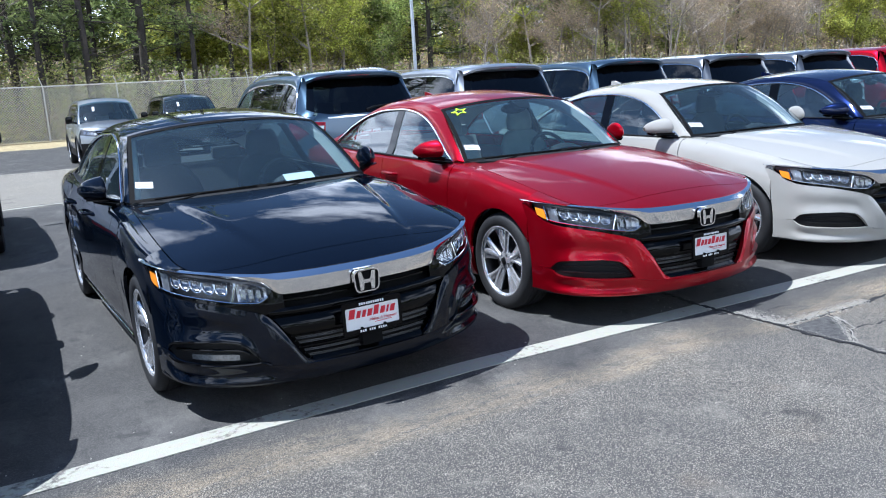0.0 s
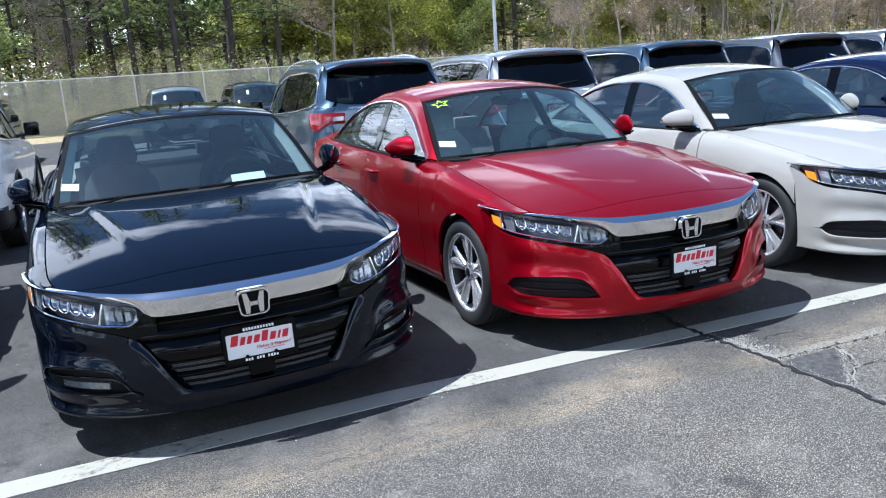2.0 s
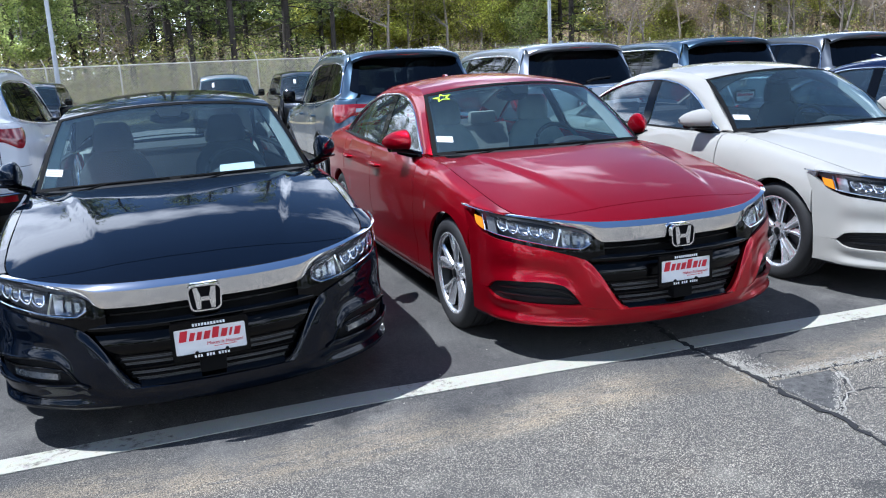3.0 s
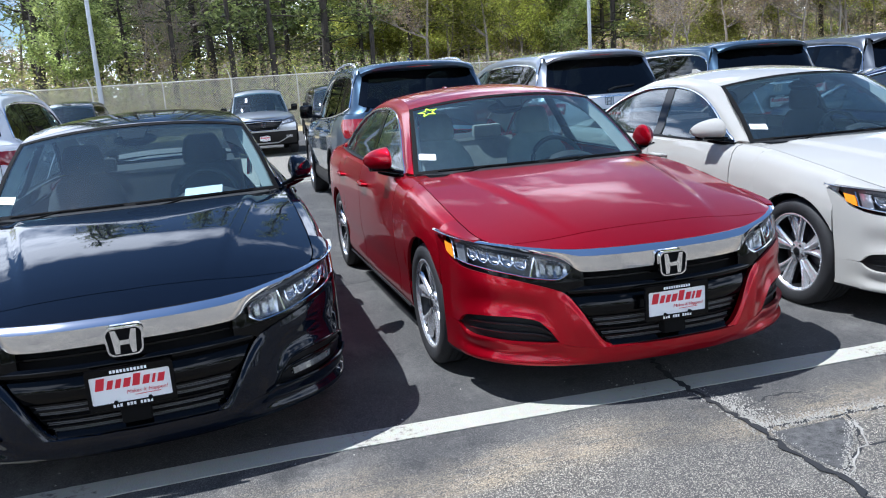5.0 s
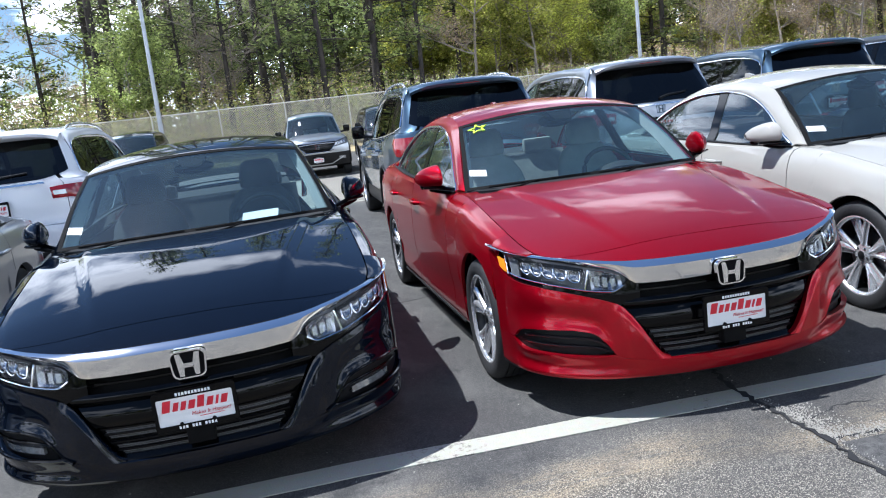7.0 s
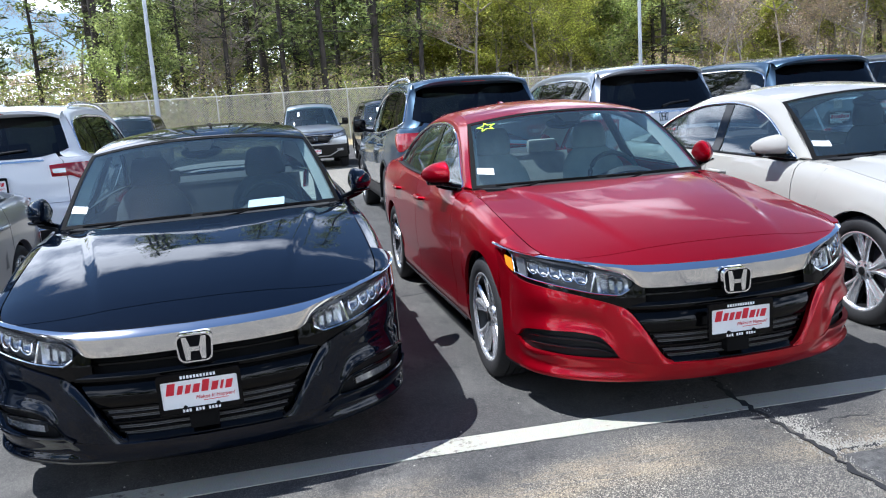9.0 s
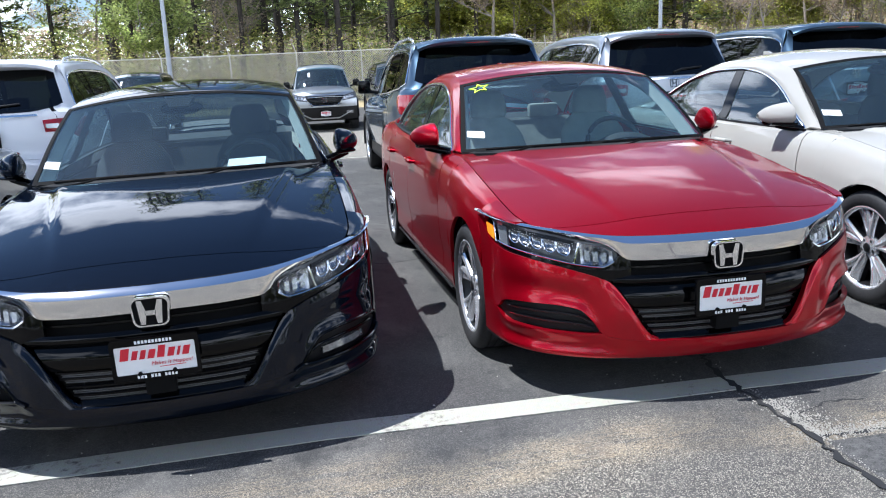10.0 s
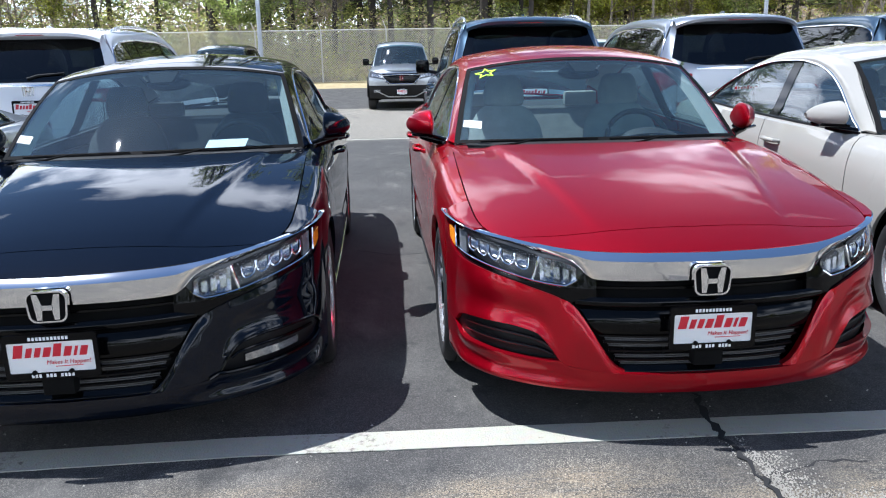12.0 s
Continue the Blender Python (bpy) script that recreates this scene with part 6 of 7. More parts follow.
CRACKS = [([(2.50, 0.75), (2.47, 0.40), (2.42, 0.06), (2.43, -0.12), (2.44, -0.32), (2.45, -0.5), (2.42, -0.69), (2.45, -0.94), (2.43, -1.22), (2.5, -1.7), (2.46, -2.3)], 0.012, 1),
          ([(2.45, -0.48), (2.7, -0.49), (2.9, -0.49), (3.18, -0.5), (3.6, -0.45), (4.3, -0.4)], 0.013, 2),
          ([(2.48, -0.93), (2.58, -0.84), (2.70, -0.75), (2.77, -0.66), (2.83, -0.55), (2.86, -0.5)], 0.006, 3),
          ([(2.44, -0.3), (2.56, -0.27), (2.68, -0.2), (2.86, -0.22)], 0.005, 5),
          ([(2.70, -0.75), (2.95, -0.80), (3.2, -0.74), (3.6, -0.8), (4.4, -0.7)], 0.006, 4),
          ([(0.9, 3.2), (1.2, 3.0), (1.6, 3.1)], 0.006, 6)]
for pts, w, seed in CRACKS:
    crack(pts, w, M_TAR, seed, 0.007 if seed == 1 else 0.001)
# pale broken edges beside the cracks
crack([(2.50, -0.93), (2.60, -0.845), (2.72, -0.755), (2.79, -0.665), (2.845, -0.56)], 0.0035, M_CRACKDUST, 11, 0.003)
# smooth dark mend inside the broken corner
M_MEND = mat("mended_asphalt", (0.080, 0.077, 0.073), 0.85, grain=1.0, grain_scale=190, bump=0.8)
mend = [(2.475, -0.53), (2.62, -0.53), (2.82, -0.525), (2.80, -0.58), (2.76, -0.645), (2.69, -0.73), (2.58, -0.815), (2.495, -0.89), (2.475, -0.8), (2.465, -0.68)]
tagged(Shape().prism([(x, y, -0.0015) for x, y in mend], (0, 0, -0.003)).make("pavement_patch", M_MEND, None, "", 0), "smooth dark mended patch in cracked asphalt", "patch", kind="structure")
# crumbs of broken asphalt along the cracks
rnd = random.Random(77)
crumbs = Shape()
for i in range(2600):
    k = rnd.random()
    if k < 0.30:
        x, y = 2.455 + abs(rnd.gauss(0, 0.07)), rnd.uniform(-0.48, -0.12)
    elif k < 0.50:
        y = rnd.uniform(-1.5, 0.0)
        x = 2.45 + rnd.choice((-1, 1)) * (0.020 + abs(rnd.gauss(0, 0.014)))
    elif k < 0.88:
        x, y = rnd.uniform(2.46, 3.3), -0.475 + rnd.gauss(0.01, 0.025)
    else:
        q = rnd.random()
        x, y = 2.49 + 0.35 * q + rnd.gauss(0, 0.012), -0.92 + 0.37 * q + rnd.gauss(0, 0.012)
    r = rnd.uniform(0.0015, 0.005)
    a = rnd.random() * 6
    n0 = len(crumbs.v)
    for j in range(4):
        g = a + j * math.pi / 2
        crumbs.v.append((x + r * math.cos(g) * rnd.uniform(0.7, 1.2), y + r * math.sin(g), -0.003))
    crumbs.v.append((x, y, -0.002 + r))
    crumbs.f += [(n0 + j, n0 + (j + 1) % 4, n0 + 4) for j in range(4)]
tagged(crumbs.make("asphalt_crumbs", M_CRACKDUST, None, "", None), "pale crumbs of broken asphalt beside a crack", "rubble", kind="stuff")

# grit lying on the lane and between the cars
grit_rnd = random.Random(5)
grit = Shape()
for i in range(260):
    x, y = grit_rnd.uniform(-2.5, 5.5), grit_rnd.uniform(-1.6, 2.6) if i % 3 else grit_rnd.uniform(-0.1, 0.4)
    r, a, n0 = grit_rnd.uniform(0.002, 0.006), grit_rnd.random() * 6, len(grit.v)
    for j in range(5):
        g = a + j * 2 * math.pi / 5
        grit.v.append((x + r * math.cos(g) * grit_rnd.uniform(0.7, 1.3), y + r * math.sin(g), lot_z(x, y)))
    grit.v.append((x, y, lot_z(x, y) + r))
    grit.f += [(n0 + j, n0 + (j + 1) % 5, n0 + 5) for j in range(5)]
tagged(grit.make("loose_grit", M_CRACKDUST, None, "", None), "loose pale grit scattered over the asphalt", "grit", kind="stuff")

# ---- front row ----
red = sedan(pose(2.345, 0, -0.003, 0, 0, 1.25), M_RED, "red sedan with chrome grille bar parked on asphalt", M_CLOTHGREY, "front row of sedans")
black = sedan(pose(0.03, 0, -0.020, 0, -1.0, 1.65), M_BLACK, "black sedan with chrome grille bar parked on asphalt", M_CLOTHDARK, "front row of sedans", fog=True, bright_sill=True)
white = sedan(pose(4.67, 0.02, -0.004, 0, 0, 0.5), M_WHITE, "white sedan parked beside the red sedan", M_CLOTHDARK, "front row of sedans")
# stickers and papers behind the glass
def star(car, cu, cv, r):
    out, inn = [], []
    for k in range(10):
        a = math.pi / 2 + k * math.pi / 5 + 0.12
        for lst, q in ((out, 1.0), (inn, 0.68)):
            rr = r * q * (1 if k % 2 == 0 else 0.45)
            p = screen_point(cu + rr * math.cos(a) * 1.25 / 0.66, cv + rr * math.sin(a) / 0.62)
            lst.append((p[0], p[1] - 0.004, p[2] + 0.004))
    Shape().prism(out, (0, 0.001, -0.001), inn).make("star_sticker", M_STAR, car, "neon green star outline on the windscreen", 0)


star(red, -0.83, 0.865, 0.052)
sticker(black, "dash_paper", [(0.24, 1.64, 0.966), (0.45, 1.65, 0.966), (0.46, 1.755, 1.004), (0.25, 1.745, 1.004)], M_PAPER, "sheet of white paper on the dashboard", 0.001)
blue = sedan(pose(7.12, 0.02, -0.004, 0, 0, 0.5), M_BLUE, "dark blue sedan parked beside the white sedan", M_CLOTHDARK, "front row of sedans")
sedan(pose(-2.58, -0.1, -0.052, 0, 0, 0), M_SILVER, "silver sedan parked beside the black sedan", M_CLOTHDARK, "front row of sedans")

# ---- second row, tails towards the first ----
for x, colour, label, rails, bright in ((-2.48, M_SHADEWHITE, "white sport utility with roof rails and red tail lamps", True, True),
                                        (2.68, M_STEEL, "steel blue sport utility with roof rails and dark glass", True, True),
                                        (4.95, M_LUNAR, "light silver sport utility with dark rear glass", False, True),
                                        (7.30, M_STEEL, "steel blue sport utility with bright window trim", False, True),
                                        (9.68, M_GREY, "grey sport utility with bright window trim", False, True),
                                        (12.02, M_GREY, "grey sport utility with dark rear glass", False, True),
                                        (14.4, M_RED, "red sport utility at the end of the row", False, True)):
    suv(pose(x, 5.72 + SUV_LEN, lot_z(x, 8), 0, 0, 180), colour, label, "second row of sport utilities", rails, tall=1.055, bright=bright)

# ---- far row, facing the aisle ----
for x, y, colour, label in ((1.42, 18.9, M_SILVER, "silver crossover facing the aisle before the fence"),
                            (3.75, 19.3, M_DARK, "dark grey crossover facing the aisle"),
                            (-3.75, 19.6, M_DARK, "dark crossover near the fence"),
                            (7.3, 19.6, M_WHITE, "white crossover near the fence")):
    suv(pose(x, y, 0, 0, 0, 0) @ Matrix.Diagonal((0.935, 0.935, 1.05, 1)), colour, label, "far row of crossovers", rails=False, plate_rear=False, crossover=True)


# ---- fence and lamp posts ----
FENCE_Y, BASE, TOP = 37.0, 0.22, 2.66
fence = thing("chain_link_fence", pose(0, FENCE_Y, 0), "pale weathered chain-link fence with outward barbed-wire arms", "fence")
x0, x1 = -40.0, 104.0
post = Shape().tube([(0, 0, 0), (0, 0, TOP - BASE + 0.02)], 0.032, 8).mesh("post", M_POST)
arm = Shape().tube([(0, 0, TOP - BASE), (-0.06, -0.10, TOP - BASE + 0.18), (-0.12, -0.2, TOP - BASE + 0.36)], 0.024, 6).mesh("arm", M_POST)
k = int((x0 - 0.9) / 3.1)
while 0.9 + 3.1 * k < x1:
    p = new("post", post)
    p.parent, p.matrix_basis = fence, pose(0.9 + 3.1 * k, 0, BASE)
    q = new("arm", arm)
    q.parent, q.matrix_basis = fence, pose(0.9 + 3.1 * k, 0, BASE)
    k += 1
Shape().tube([(x0, 0, TOP), (x1, 0, TOP)], 0.022, 8).make("top_rail", M_POST, fence)
for i in range(3):
    Shape().tube([(x0, -0.06 - 0.06 * i, TOP + 0.12 + 0.1 * i), (x1, -0.06 - 0.06 * i, TOP + 0.12 + 0.1 * i)], 0.0012, 4).make("barbed_wire", M_WIRE, fence)
mesh_wires = Shape()
pitch, w, hgt = 0.115, 0.0135, TOP - BASE - 0.03
for sg in (1, -1):
    x = x0 - hgt
    while x < x1:
        a, b = (x, x + hgt) if sg > 0 else (x + hgt, x)
        n0 = len(mesh_wires.v)
        yo = 0.006 * sg
        mesh_wires.v += [(a - w, yo, BASE + 0.02), (a + w, yo, BASE + 0.02), (a, yo + 0.012, BASE + 0.02), (b - w, yo, BASE + 0.02 + hgt), (b + w, yo, BASE + 0.02 + hgt), (b, yo + 0.012, BASE + 0.02 + hgt)]
        mesh_wires.f += [(n0, n0 + 1, n0 + 4, n0 + 3), (n0 + 1, n0 + 2, n0 + 5, n0 + 4), (n0 + 2, n0, n0 + 3, n0 + 5)]
        x += pitch
tagged(mesh_wires.make("wire_mesh", M_WIRE, fence, "", None), kind="stuff")

for x, y in ((-4.22, 31.6), (17.45, 32.7)):
    lp = thing("lamp_post", pose(x, y, 0), "tall grey steel lamp post before the fence", "lamp post", "lamp posts")
    Shape().tube([(0, 0, 0.75), (0, 0, 9.5)], [0.095, 0.07], 12).make("pole", M_POLE, lp)
    Shape().lathe([(0, 0.8), (0.24, 0.8), (0.27, 0.76), (0.27, 0)], 24, "z").make("concrete_base", mat("concrete", (0.45, 0.44, 0.41), 0.9, grain=0.2, grain_scale=20), lp)
    Shape().box(-0.16, 0.16, -0.16, 0.16, 0.8, 0.83, 0.01).make("base_plate", M_POLE, lp)


# ---- woodland ----
def leaf_material(name, dark, light, trans=0.35):
    m, n, l = node_material(name)
    b = n["Principled BSDF"]
    geo, info = n.new("ShaderNodeNewGeometry"), n.new("ShaderNodeObjectInfo")
    x = n.new("ShaderNodeMix")
    x.data_type = "RGBA"
    x.inputs["A"].default_value, x.inputs["B"].default_value = (*dark, 1), (*light, 1)
    l.new(geo.outputs["Random Per Island"], x.inputs["Factor"])
    hue = n.new("ShaderNodeHueSaturation")
    r = n.new("ShaderNodeMapRange")
    r.inputs["To Min"].default_value, r.inputs["To Max"].default_value = 0.72, 1.2
    l.new(info.outputs["Random"], r.inputs["Value"])
    l.new(r.outputs["Result"], hue.inputs["Value"])
    tc, clump, spread = n.new("ShaderNodeTexCoord"), n.new("ShaderNodeTexNoise"), n.new("ShaderNodeMapRange")
    clump.inputs["Scale"].default_value, clump.inputs["Detail"].default_value = 0.55, 3
    l.new(tc.outputs["Object"], clump.inputs["Vector"])
    spread.inputs["From Min"].default_value, spread.inputs["From Max"].default_value = 0.32, 0.68
    spread.inputs["To Min"].default_value, spread.inputs["To Max"].default_value = 0.6, 1.5
    l.new(clump.outputs["Fac"], spread.inputs["Value"])
    tone = n.new("ShaderNodeVectorMath")
    tone.operation = "SCALE"
    l.new(x.outputs["Result"], tone.inputs[0])
    l.new(spread.outputs["Result"], tone.inputs["Scale"])
    l.new(tone.outputs["Vector"], hue.inputs["Color"])
    l.new(hue.outputs["Color"], b.inputs["Base Color"])
    b.inputs["Roughness"].default_value = 0.6
    t, s = n.new("ShaderNodeBsdfTranslucent"), n.new("ShaderNodeMixShader")
    s.inputs["Fac"].default_value = trans
    l.new(hue.outputs["Color"], t.inputs["Color"])
    l.new(b.outputs["BSDF"], s.inputs[1])
    l.new(t.outputs["BSDF"], s.inputs[2])
    l.new(s.outputs["Shader"], n["Material Output"].inputs["Surface"])
    return m


M_BARK = mat("pine_bark", (0.055, 0.045, 0.037), 0.9, grain=0.5, grain_scale=14, bump=0.6)
M_BARKGREY = mat("grey_bark", (0.34, 0.29, 0.24), 0.9, grain=0.4, grain_scale=14, bump=0.5)
M_NEEDLE = leaf_material("pine_needles", (0.05, 0.075, 0.025), (0.38, 0.44, 0.15), 0.6)
M_SPRING = leaf_material("young_spring_leaves", (0.20, 0.24, 0.035), (0.85, 0.84, 0.22), 0.58)
M_OLIVE = leaf_material("olive_leaves", (0.10, 0.14, 0.04), (0.50, 0.56, 0.19), 0.58)
M_SHRUB = leaf_material("shrub_leaves", (0.13, 0.15, 0.04), (0.62, 0.60, 0.19), 0.55)
M_BUD = leaf_material("brown_buds", (0.20, 0.15, 0.09), (0.74, 0.58, 0.38), 0.5)


def leaves(s, c, r, n, size, rnd, flat_=0.6, long_=1.0):
    """n small leaf quads scattered about c within r."""
    for _ in range(n):
        while True:
            d = Vector((rnd.uniform(-1, 1), rnd.uniform(-1, 1), rnd.uniform(-1, 1)))
            if d.length < 1:
                break
        p = Vector(c) + Vector((d.x * r, d.y * r, d.z * r * flat_))
        a = Vector((rnd.gauss(0, 1), rnd.gauss(0, 1), rnd.gauss(0, 0.6))).normalized()
        b = a.cross(Vector((rnd.gauss(0, 1), rnd.gauss(0, 1), rnd.gauss(0, 1)))).normalized()
        k = size * rnd.uniform(0.6, 1.4)
        i = len(s.v)
        s.v += [tuple(p + a * k * long_), tuple(p + b * k * 0.5), tuple(p - a * k * long_), tuple(p - b * k * 0.5)]
        s.f.append((i, i + 1, i + 2, i + 3))


def limb(s, p, d, length, r, rnd, seg=4, side_n=5, up=0.1, wander=0.25):
    path, rad = [Vector(p)], [r]
    q, d = Vector(p), Vector(d).normalized()
    for i in range(seg):
        d = (d + Vector((rnd.uniform(-1, 1), rnd.uniform(-1, 1), rnd.uniform(-0.6, 0.8) + up)) * wander).normalized()
        q = q + d * length / seg
        path.append(q.copy())
        rad.append(r * (1 - 0.8 * (i + 1) / seg))
    s.tube(path, rad, side_n, False)
    return path


def pine(seed, height, crown_from, dense=1.0):
    rnd = random.Random(seed)
    wood, green = Shape(), Shape()
    r0 = 0.135 + height * 0.004
    lean = Vector((rnd.uniform(-0.03, 0.03), rnd.uniform(-0.03, 0.03), 1))
    trunk = [(lean * h) + Vector((0.08 * noise.noise((h * 0.3, seed, 0)), 0.08 * noise.noise((h * 0.3, seed, 5)), 0)) for h in lin(-0.2, height, 14)]
    wood.tube(trunk, list(lin(r0, r0 * 0.25, 14)), 9, False)
    h = crown_from
    while h < height:
        t = (h - crown_from) / (height - crown_from)
        for _ in range(rnd.randint(2, 4)):
            a = rnd.uniform(0, 2 * math.pi)
            ln = rnd.uniform(1.0, 2.8) * (1 - 0.5 * t)
            path = limb(wood, lean * h, (math.cos(a), math.sin(a), rnd.uniform(-0.25, 0.3)), ln, 0.035, rnd, 4, 4, 0.02)
            bare = rnd.random() < (0.5 if t < 0.25 else 0.25)
            if not bare:
                for q in path[1:]:
                    leaves(green, q + Vector((0, 0, 0.08)), rnd.uniform(0.35, 0.62), int(rnd.randint(10, 19) * dense * (0.9 if h < 7 else 0.4)), 0.095, rnd, 0.45, 1.5)
        h += rnd.uniform(0.32, 0.62)
    return wood, green


def broadleaf(seed, height, leaf_n, size=0.07, stems=1, spread=0.9, twigs=3):
    rnd = random.Random(seed)
    wood, green = Shape(), Shape()

    def grow(p, d, ln, r, depth):
        path = limb(wood, p, d, ln, r, rnd, 4, 6 if depth == 0 else 3, 0.16, 0.20 if depth else 0.08)
        if depth >= 2 and leaf_n:
            for q in path[1:]:
                leaves(green, q, rnd.uniform(0.22, 0.5), leaf_n, size, rnd, 0.8, 1.0)
        if depth < 3:
            for q in path[1 if depth else 2:]:
                for _ in range(twigs if depth else 2):
                    a = rnd.uniform(0, 2 * math.pi)
                    grow(q, Vector((math.cos(a) * spread, math.sin(a) * spread, rnd.uniform(0.25, 0.9))), ln * rnd.uniform(0.34, 0.55), r * 0.38, depth + 1)
    for k in range(stems):
        a = rnd.uniform(0, 2 * math.pi)
        grow(Vector((0.25 * math.cos(a) * (stems > 1), 0.25 * math.sin(a) * (stems > 1), -0.2)), Vector((rnd.uniform(-0.12, 0.12), rnd.uniform(-0.12, 0.12), 1)), height * rnd.uniform(0.75, 1.0), 0.05 + height * 0.008, 0)
    return wood, green


def tree_kind(parts, bark, leaf, label, category="tree", name="tree"):
    wood, green = parts
    ob = thing(name, pose(0, -200, 0), label, category)
    wood.make("trunk", bark, ob, sharp=60)
    if green.v:
        tagged(green.make("crown", leaf, ob, "", None), kind="")
    return ob


KINDS = {
    "tall_pine": [tree_kind(pine(70 + k, h, c), M_BARK, M_NEEDLE, "very tall pine with dark bark and dark needles") for k, (h, c) in enumerate(((21, 3.6), (23, 5.2), (20, 2.6)))],
    "pine": [tree_kind(pine(10 + k, h, c), M_BARK, M_NEEDLE, "tall pine with dark bark and sparse needles") for k, (h, c) in enumerate(((12, 3.2), (13, 5.0), (11.5, 2.2), (12.5, 6.2)))],
    "spring": [tree_kind(broadleaf(30 + k, h, 3, 0.085, s), M_BARKGREY, M_SPRING, "slender tree in yellow-green spring leaf") for k, (h, s) in enumerate(((7.5, 1), (6.0, 2), (8.5, 1)))],
    "olive": [tree_kind(broadleaf(40 + k, h, 3, 0.095, 1), M_BARKGREY, M_OLIVE, "tree in olive-green leaf") for k, h in enumerate((8.0, 9.0))],
    "bare": [tree_kind(broadleaf(50 + k, h, n, 0.045, s, 1.0), M_BARKGREY, M_BUD, "bare grey tree with brown buds") for k, (h, s, n) in enumerate(((8.5, 1, 1), (7.5, 2, 0), (9.0, 1, 2)))],
}
rnd = random.Random(77)


def plant(kind, x, y, scale):
    src = rnd.choice(KINDS[kind])
    m = pose(x, y, ground_z(x, y) - 0.05, 0, 0, rnd.uniform(0, 360))
    ob = copy_thing(src, m)
    ob.scale = (scale, scale, scale * rnd.uniform(0.9, 1.1))
    tagged(ob, group="edge of the wood")


for row_y, gap, mixes in ((40.5, 2.3, 0), (44.5, 2.2, 1), (50, 2.6, 2), (57, 3.0, 3), (63, 3.0, 3)):
    x = -30.0
    while x < 95:
        dense_pine = -14 < x < 9.5
        if x < -9 and rnd.random() < (0.2, 0.3, 0.45, 0.6)[mixes]:
            x += gap
            continue
        u = rnd.random()
        if dense_pine:
            kind = ("tall_pine" if -11 < x < 9 and rnd.random() < 0.5 else "pine") if u < ((0.78, 0.76, 0.66, 0.6) if x > 1 else (0.72, 0.68, 0.5, 0.4))[mixes] else "olive" if u < 0.86 else "spring" if u < 0.93 or x > 1 else "bare"
        elif x < 34:
            kind = "pine" if u < 0.10 else "spring" if u < 0.52 else "olive" if u < 0.60 else "bare"
        else:
            kind = "pine" if u < 0.08 else "spring" if u < 0.22 else "olive" if u < 0.32 else "bare"
        plant(kind, x + rnd.uniform(-0.5, 0.5), row_y + rnd.uniform(-1.3, 1.6), rnd.uniform(0.8, 1.15) * (1.15 if mixes > 1 else 1))
        x += gap * rnd.uniform(0.7, 1.35)
# unseen trees added behind and beside the camera to darken reflections
for k in range(70):
    x = rnd.uniform(-75, 110)
    plant(rnd.choice(("pine", "pine", "olive", "spring")), x, rnd.uniform(-62, -46), rnd.uniform(0.95, 1.25))
for k in range(24):
    plant(rnd.choice(("pine", "olive", "spring")), rnd.uniform(-70, -55), rnd.uniform(-45, 60), rnd.uniform(0.95, 1.25))
for kind in KINDS.values():
    for ob in kind:
        for o in (*ob.children_recursive, ob):
            bpy.data.objects.remove(o)

thicket, thicket_dry, understorey, understorey_light = Shape(), Shape(), Shape(), Shape()
for _ in range(2300):
    x, y = rnd.uniform(10, 92), rnd.uniform(39.0, 46.0)
    z = ground_z(x, y) + rnd.uniform(0.4, 1.0) ** 1.3 * rnd.uniform(1.5, 7.0)
    leaves(thicket if rnd.random() < (0.62 if x < 34 else 0.36) else thicket_dry, (x, y, z), rnd.uniform(0.35, 0.8), rnd.randint(9, 20), 0.062, rnd, 1.3)
tagged(thicket.make("thicket", M_SPRING, None, "", None), "thin yellow-green thicket at the edge of the wood", "thicket", kind="stuff")
tagged(thicket_dry.make("dry_thicket", M_BUD, None, "", None), "thin brown thicket at the edge of the wood", "thicket", kind="stuff")
for _ in range(2000):
    x, y = rnd.uniform(-32, 12), rnd.uniform(39.5, 60.0)
    z = ground_z(x, y) + rnd.uniform(0.25, 1.0) ** 1.4 * rnd.uniform(1.2, 5.2 + 0.12 * (y - 40))
    leaves(understorey if rnd.random() < 0.55 else understorey_light, (x, y, z), rnd.uniform(0.35, 0.8), rnd.randint(10, 22), 0.065, rnd, 1.2)
tagged(understorey.make("understorey", M_OLIVE, None, "", None), "olive understorey beneath the pines", "undergrowth", kind="stuff")
tagged(understorey_light.make("spring_understorey", M_SPRING, None, "", None), "yellow-green understorey beneath the pines", "undergrowth", kind="stuff")
brush = Shape()
brush_dry = Shape()
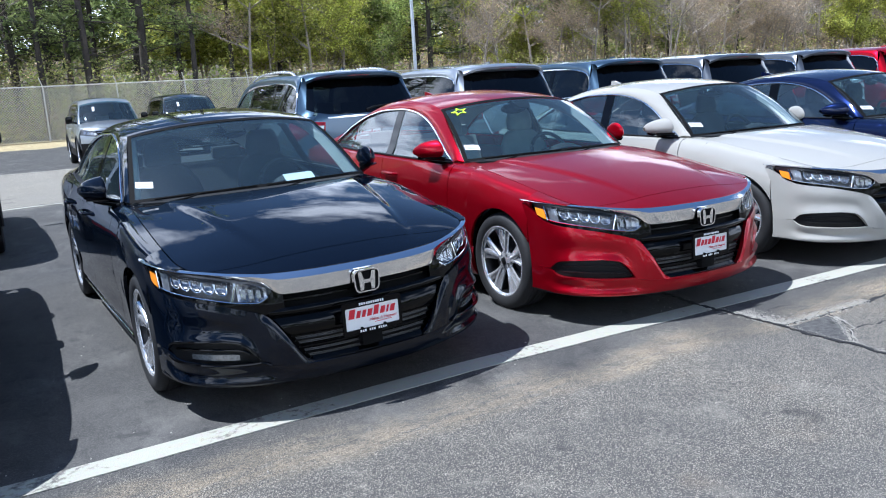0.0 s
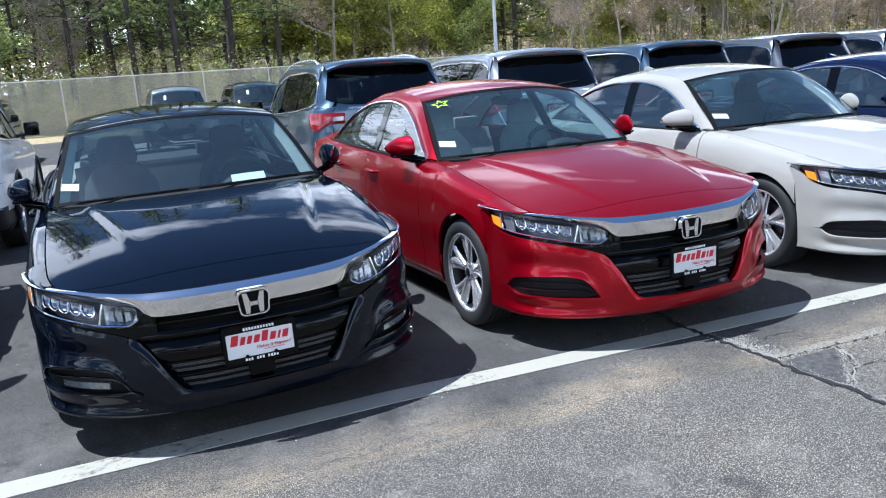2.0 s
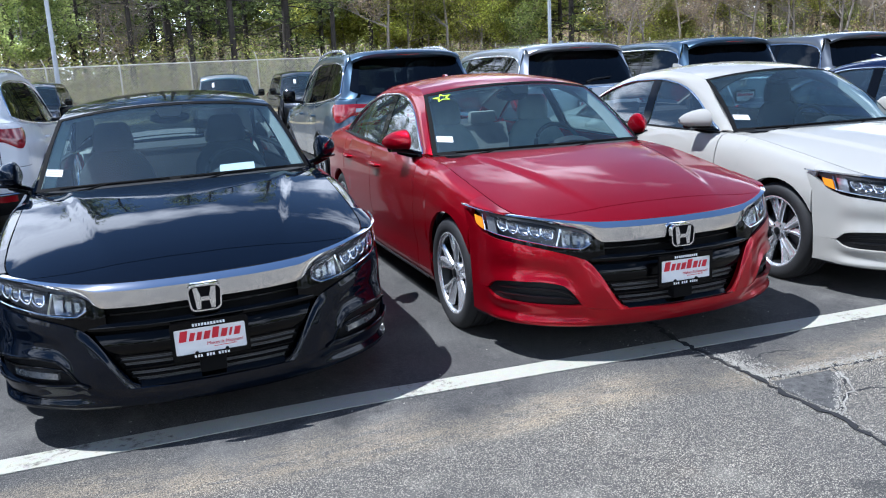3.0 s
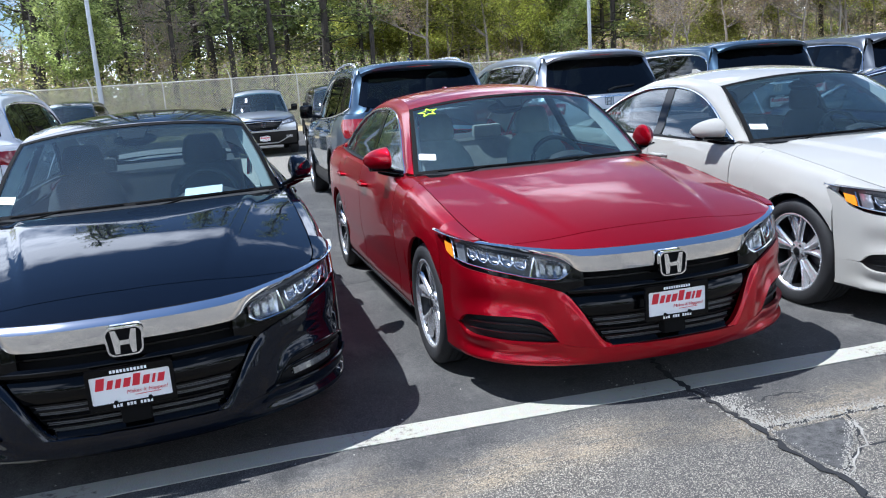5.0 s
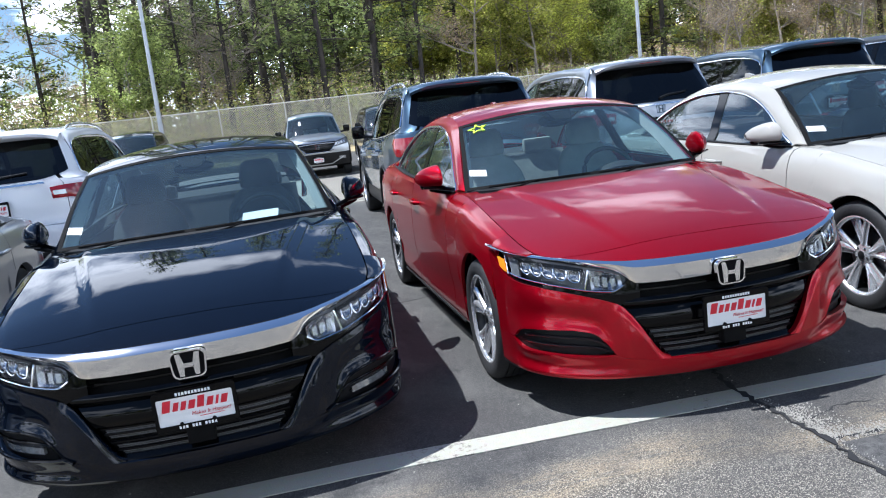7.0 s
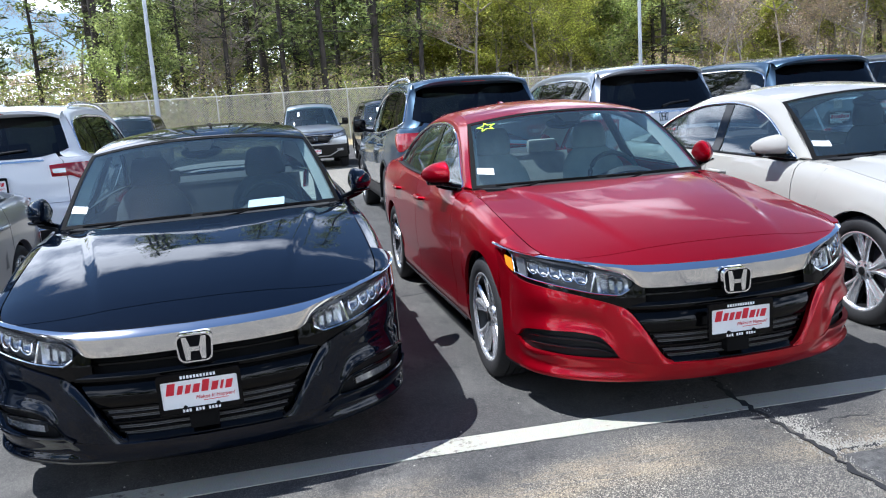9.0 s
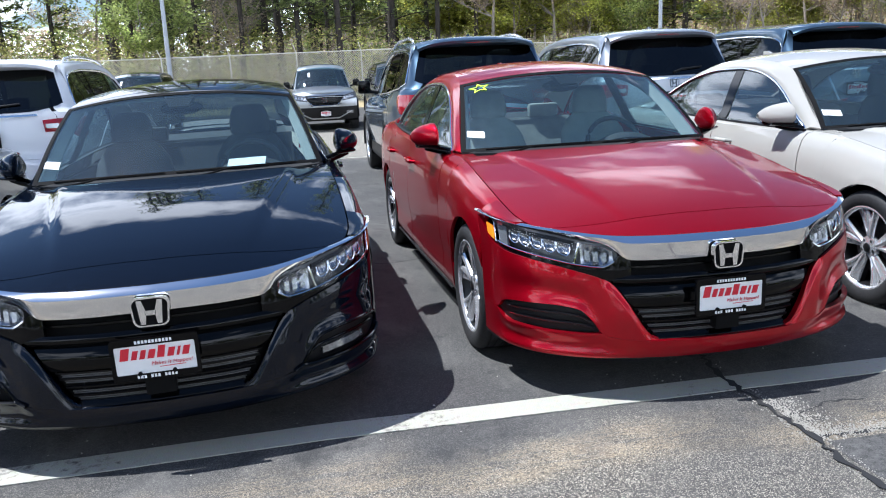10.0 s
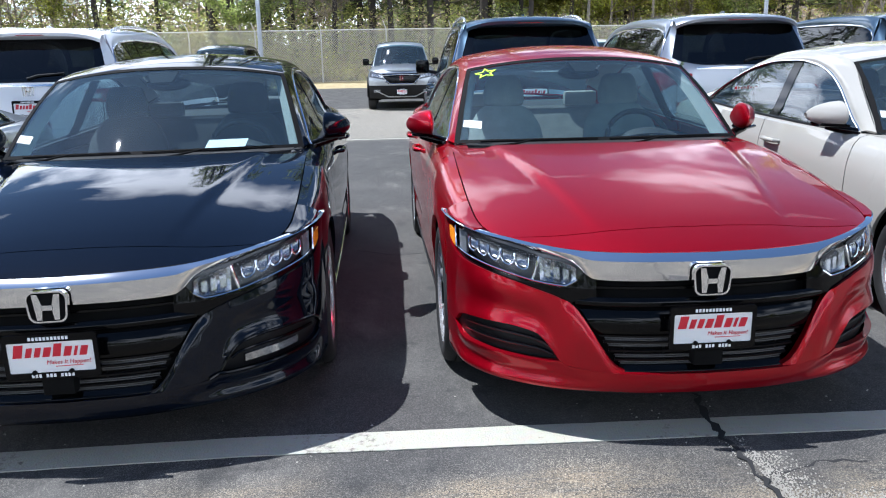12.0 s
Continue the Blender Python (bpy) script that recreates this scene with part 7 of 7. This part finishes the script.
for _ in range(3600):
    x, y = rnd.uniform(-28, 90), 37.7 + abs(rnd.gauss(0, 1)) * 3.6
    h = rnd.uniform(0.3, 2.4) + (1.8 if rnd.random() < (0.25 if x < 14 else 0.45) else 0)
    tgt = brush if rnd.random() < (0.6 if x < 30 else 0.4) else brush_dry
    leaves(tgt, (x, y, bank(y) + h * 0.5), rnd.uniform(0.3, 0.9), rnd.randint(18, 46), 0.075, rnd, h * 0.8)
for _ in range(1500):
    x, y = rnd.uniform(-34, 6), rnd.uniform(39.0, 46.0)
    h = rnd.uniform(0.4, 3.6)
    leaves(brush if rnd.random() < 0.65 else brush_dry, (x, y, ground_z(x, y) + h), rnd.uniform(0.4, 0.9), rnd.randint(14, 26), 0.075, rnd, 0.9)
tagged(brush.make("undergrowth", M_SHRUB, None, "", None), "yellow-green undergrowth behind the fence", "undergrowth", kind="stuff")
tagged(brush_dry.make("dry_undergrowth", M_BUD, None, "", None), "dry brown undergrowth behind the fence", "undergrowth", kind="stuff")
# unseen leaf mass added behind the camera, so car paint mirrors less sky
near = Shape()
for _ in range(2200):
    x = rnd.uniform(-90, 130)
    leaves(near, (x, rnd.uniform(-72, -58), rnd.uniform(0, 12)), rnd.uniform(1.2, 2.4), 30, 0.27, rnd, 0.9)
tagged(near.make("woods_across_the_lot", M_NEEDLE, None, "", None), "unseen evergreen woods added behind the camera to darken reflections", "woods", kind="stuff")
far, far_dry = Shape(), Shape()
for _ in range(6400):
    x, y = rnd.uniform(-60, 150), rnd.uniform(64, 84)
    leaves(far_dry if rnd.random() < (0.4 if x < 4 else min(max((x - 12) / 30, 0.15), 0.8)) else far, (x, y, ground_z(x, y) + rnd.uniform(0, 1) ** 1.4 * (6.0 if x < -10 else 15.0 if x < 14 else 10.0)), rnd.uniform(0.8, 1.6), 18, 0.22, rnd, 0.9)
for _ in range(900):
    x, y = rnd.uniform(-46, 0), rnd.uniform(60, 66)
    leaves(far if rnd.random() < 0.6 else far_dry, (x, y, ground_z(x, y) + rnd.uniform(0, 3.4)), rnd.uniform(0.7, 1.3), 18, 0.17, rnd, 0.8)
tagged(far.make("far_woods", M_OLIVE, None, "", None), "deep woods beyond the edge trees", "woods", kind="stuff")
tagged(far_dry.make("far_bare_woods", M_BUD, None, "", None), "brown leafless woods beyond the edge trees", "woods", kind="stuff")
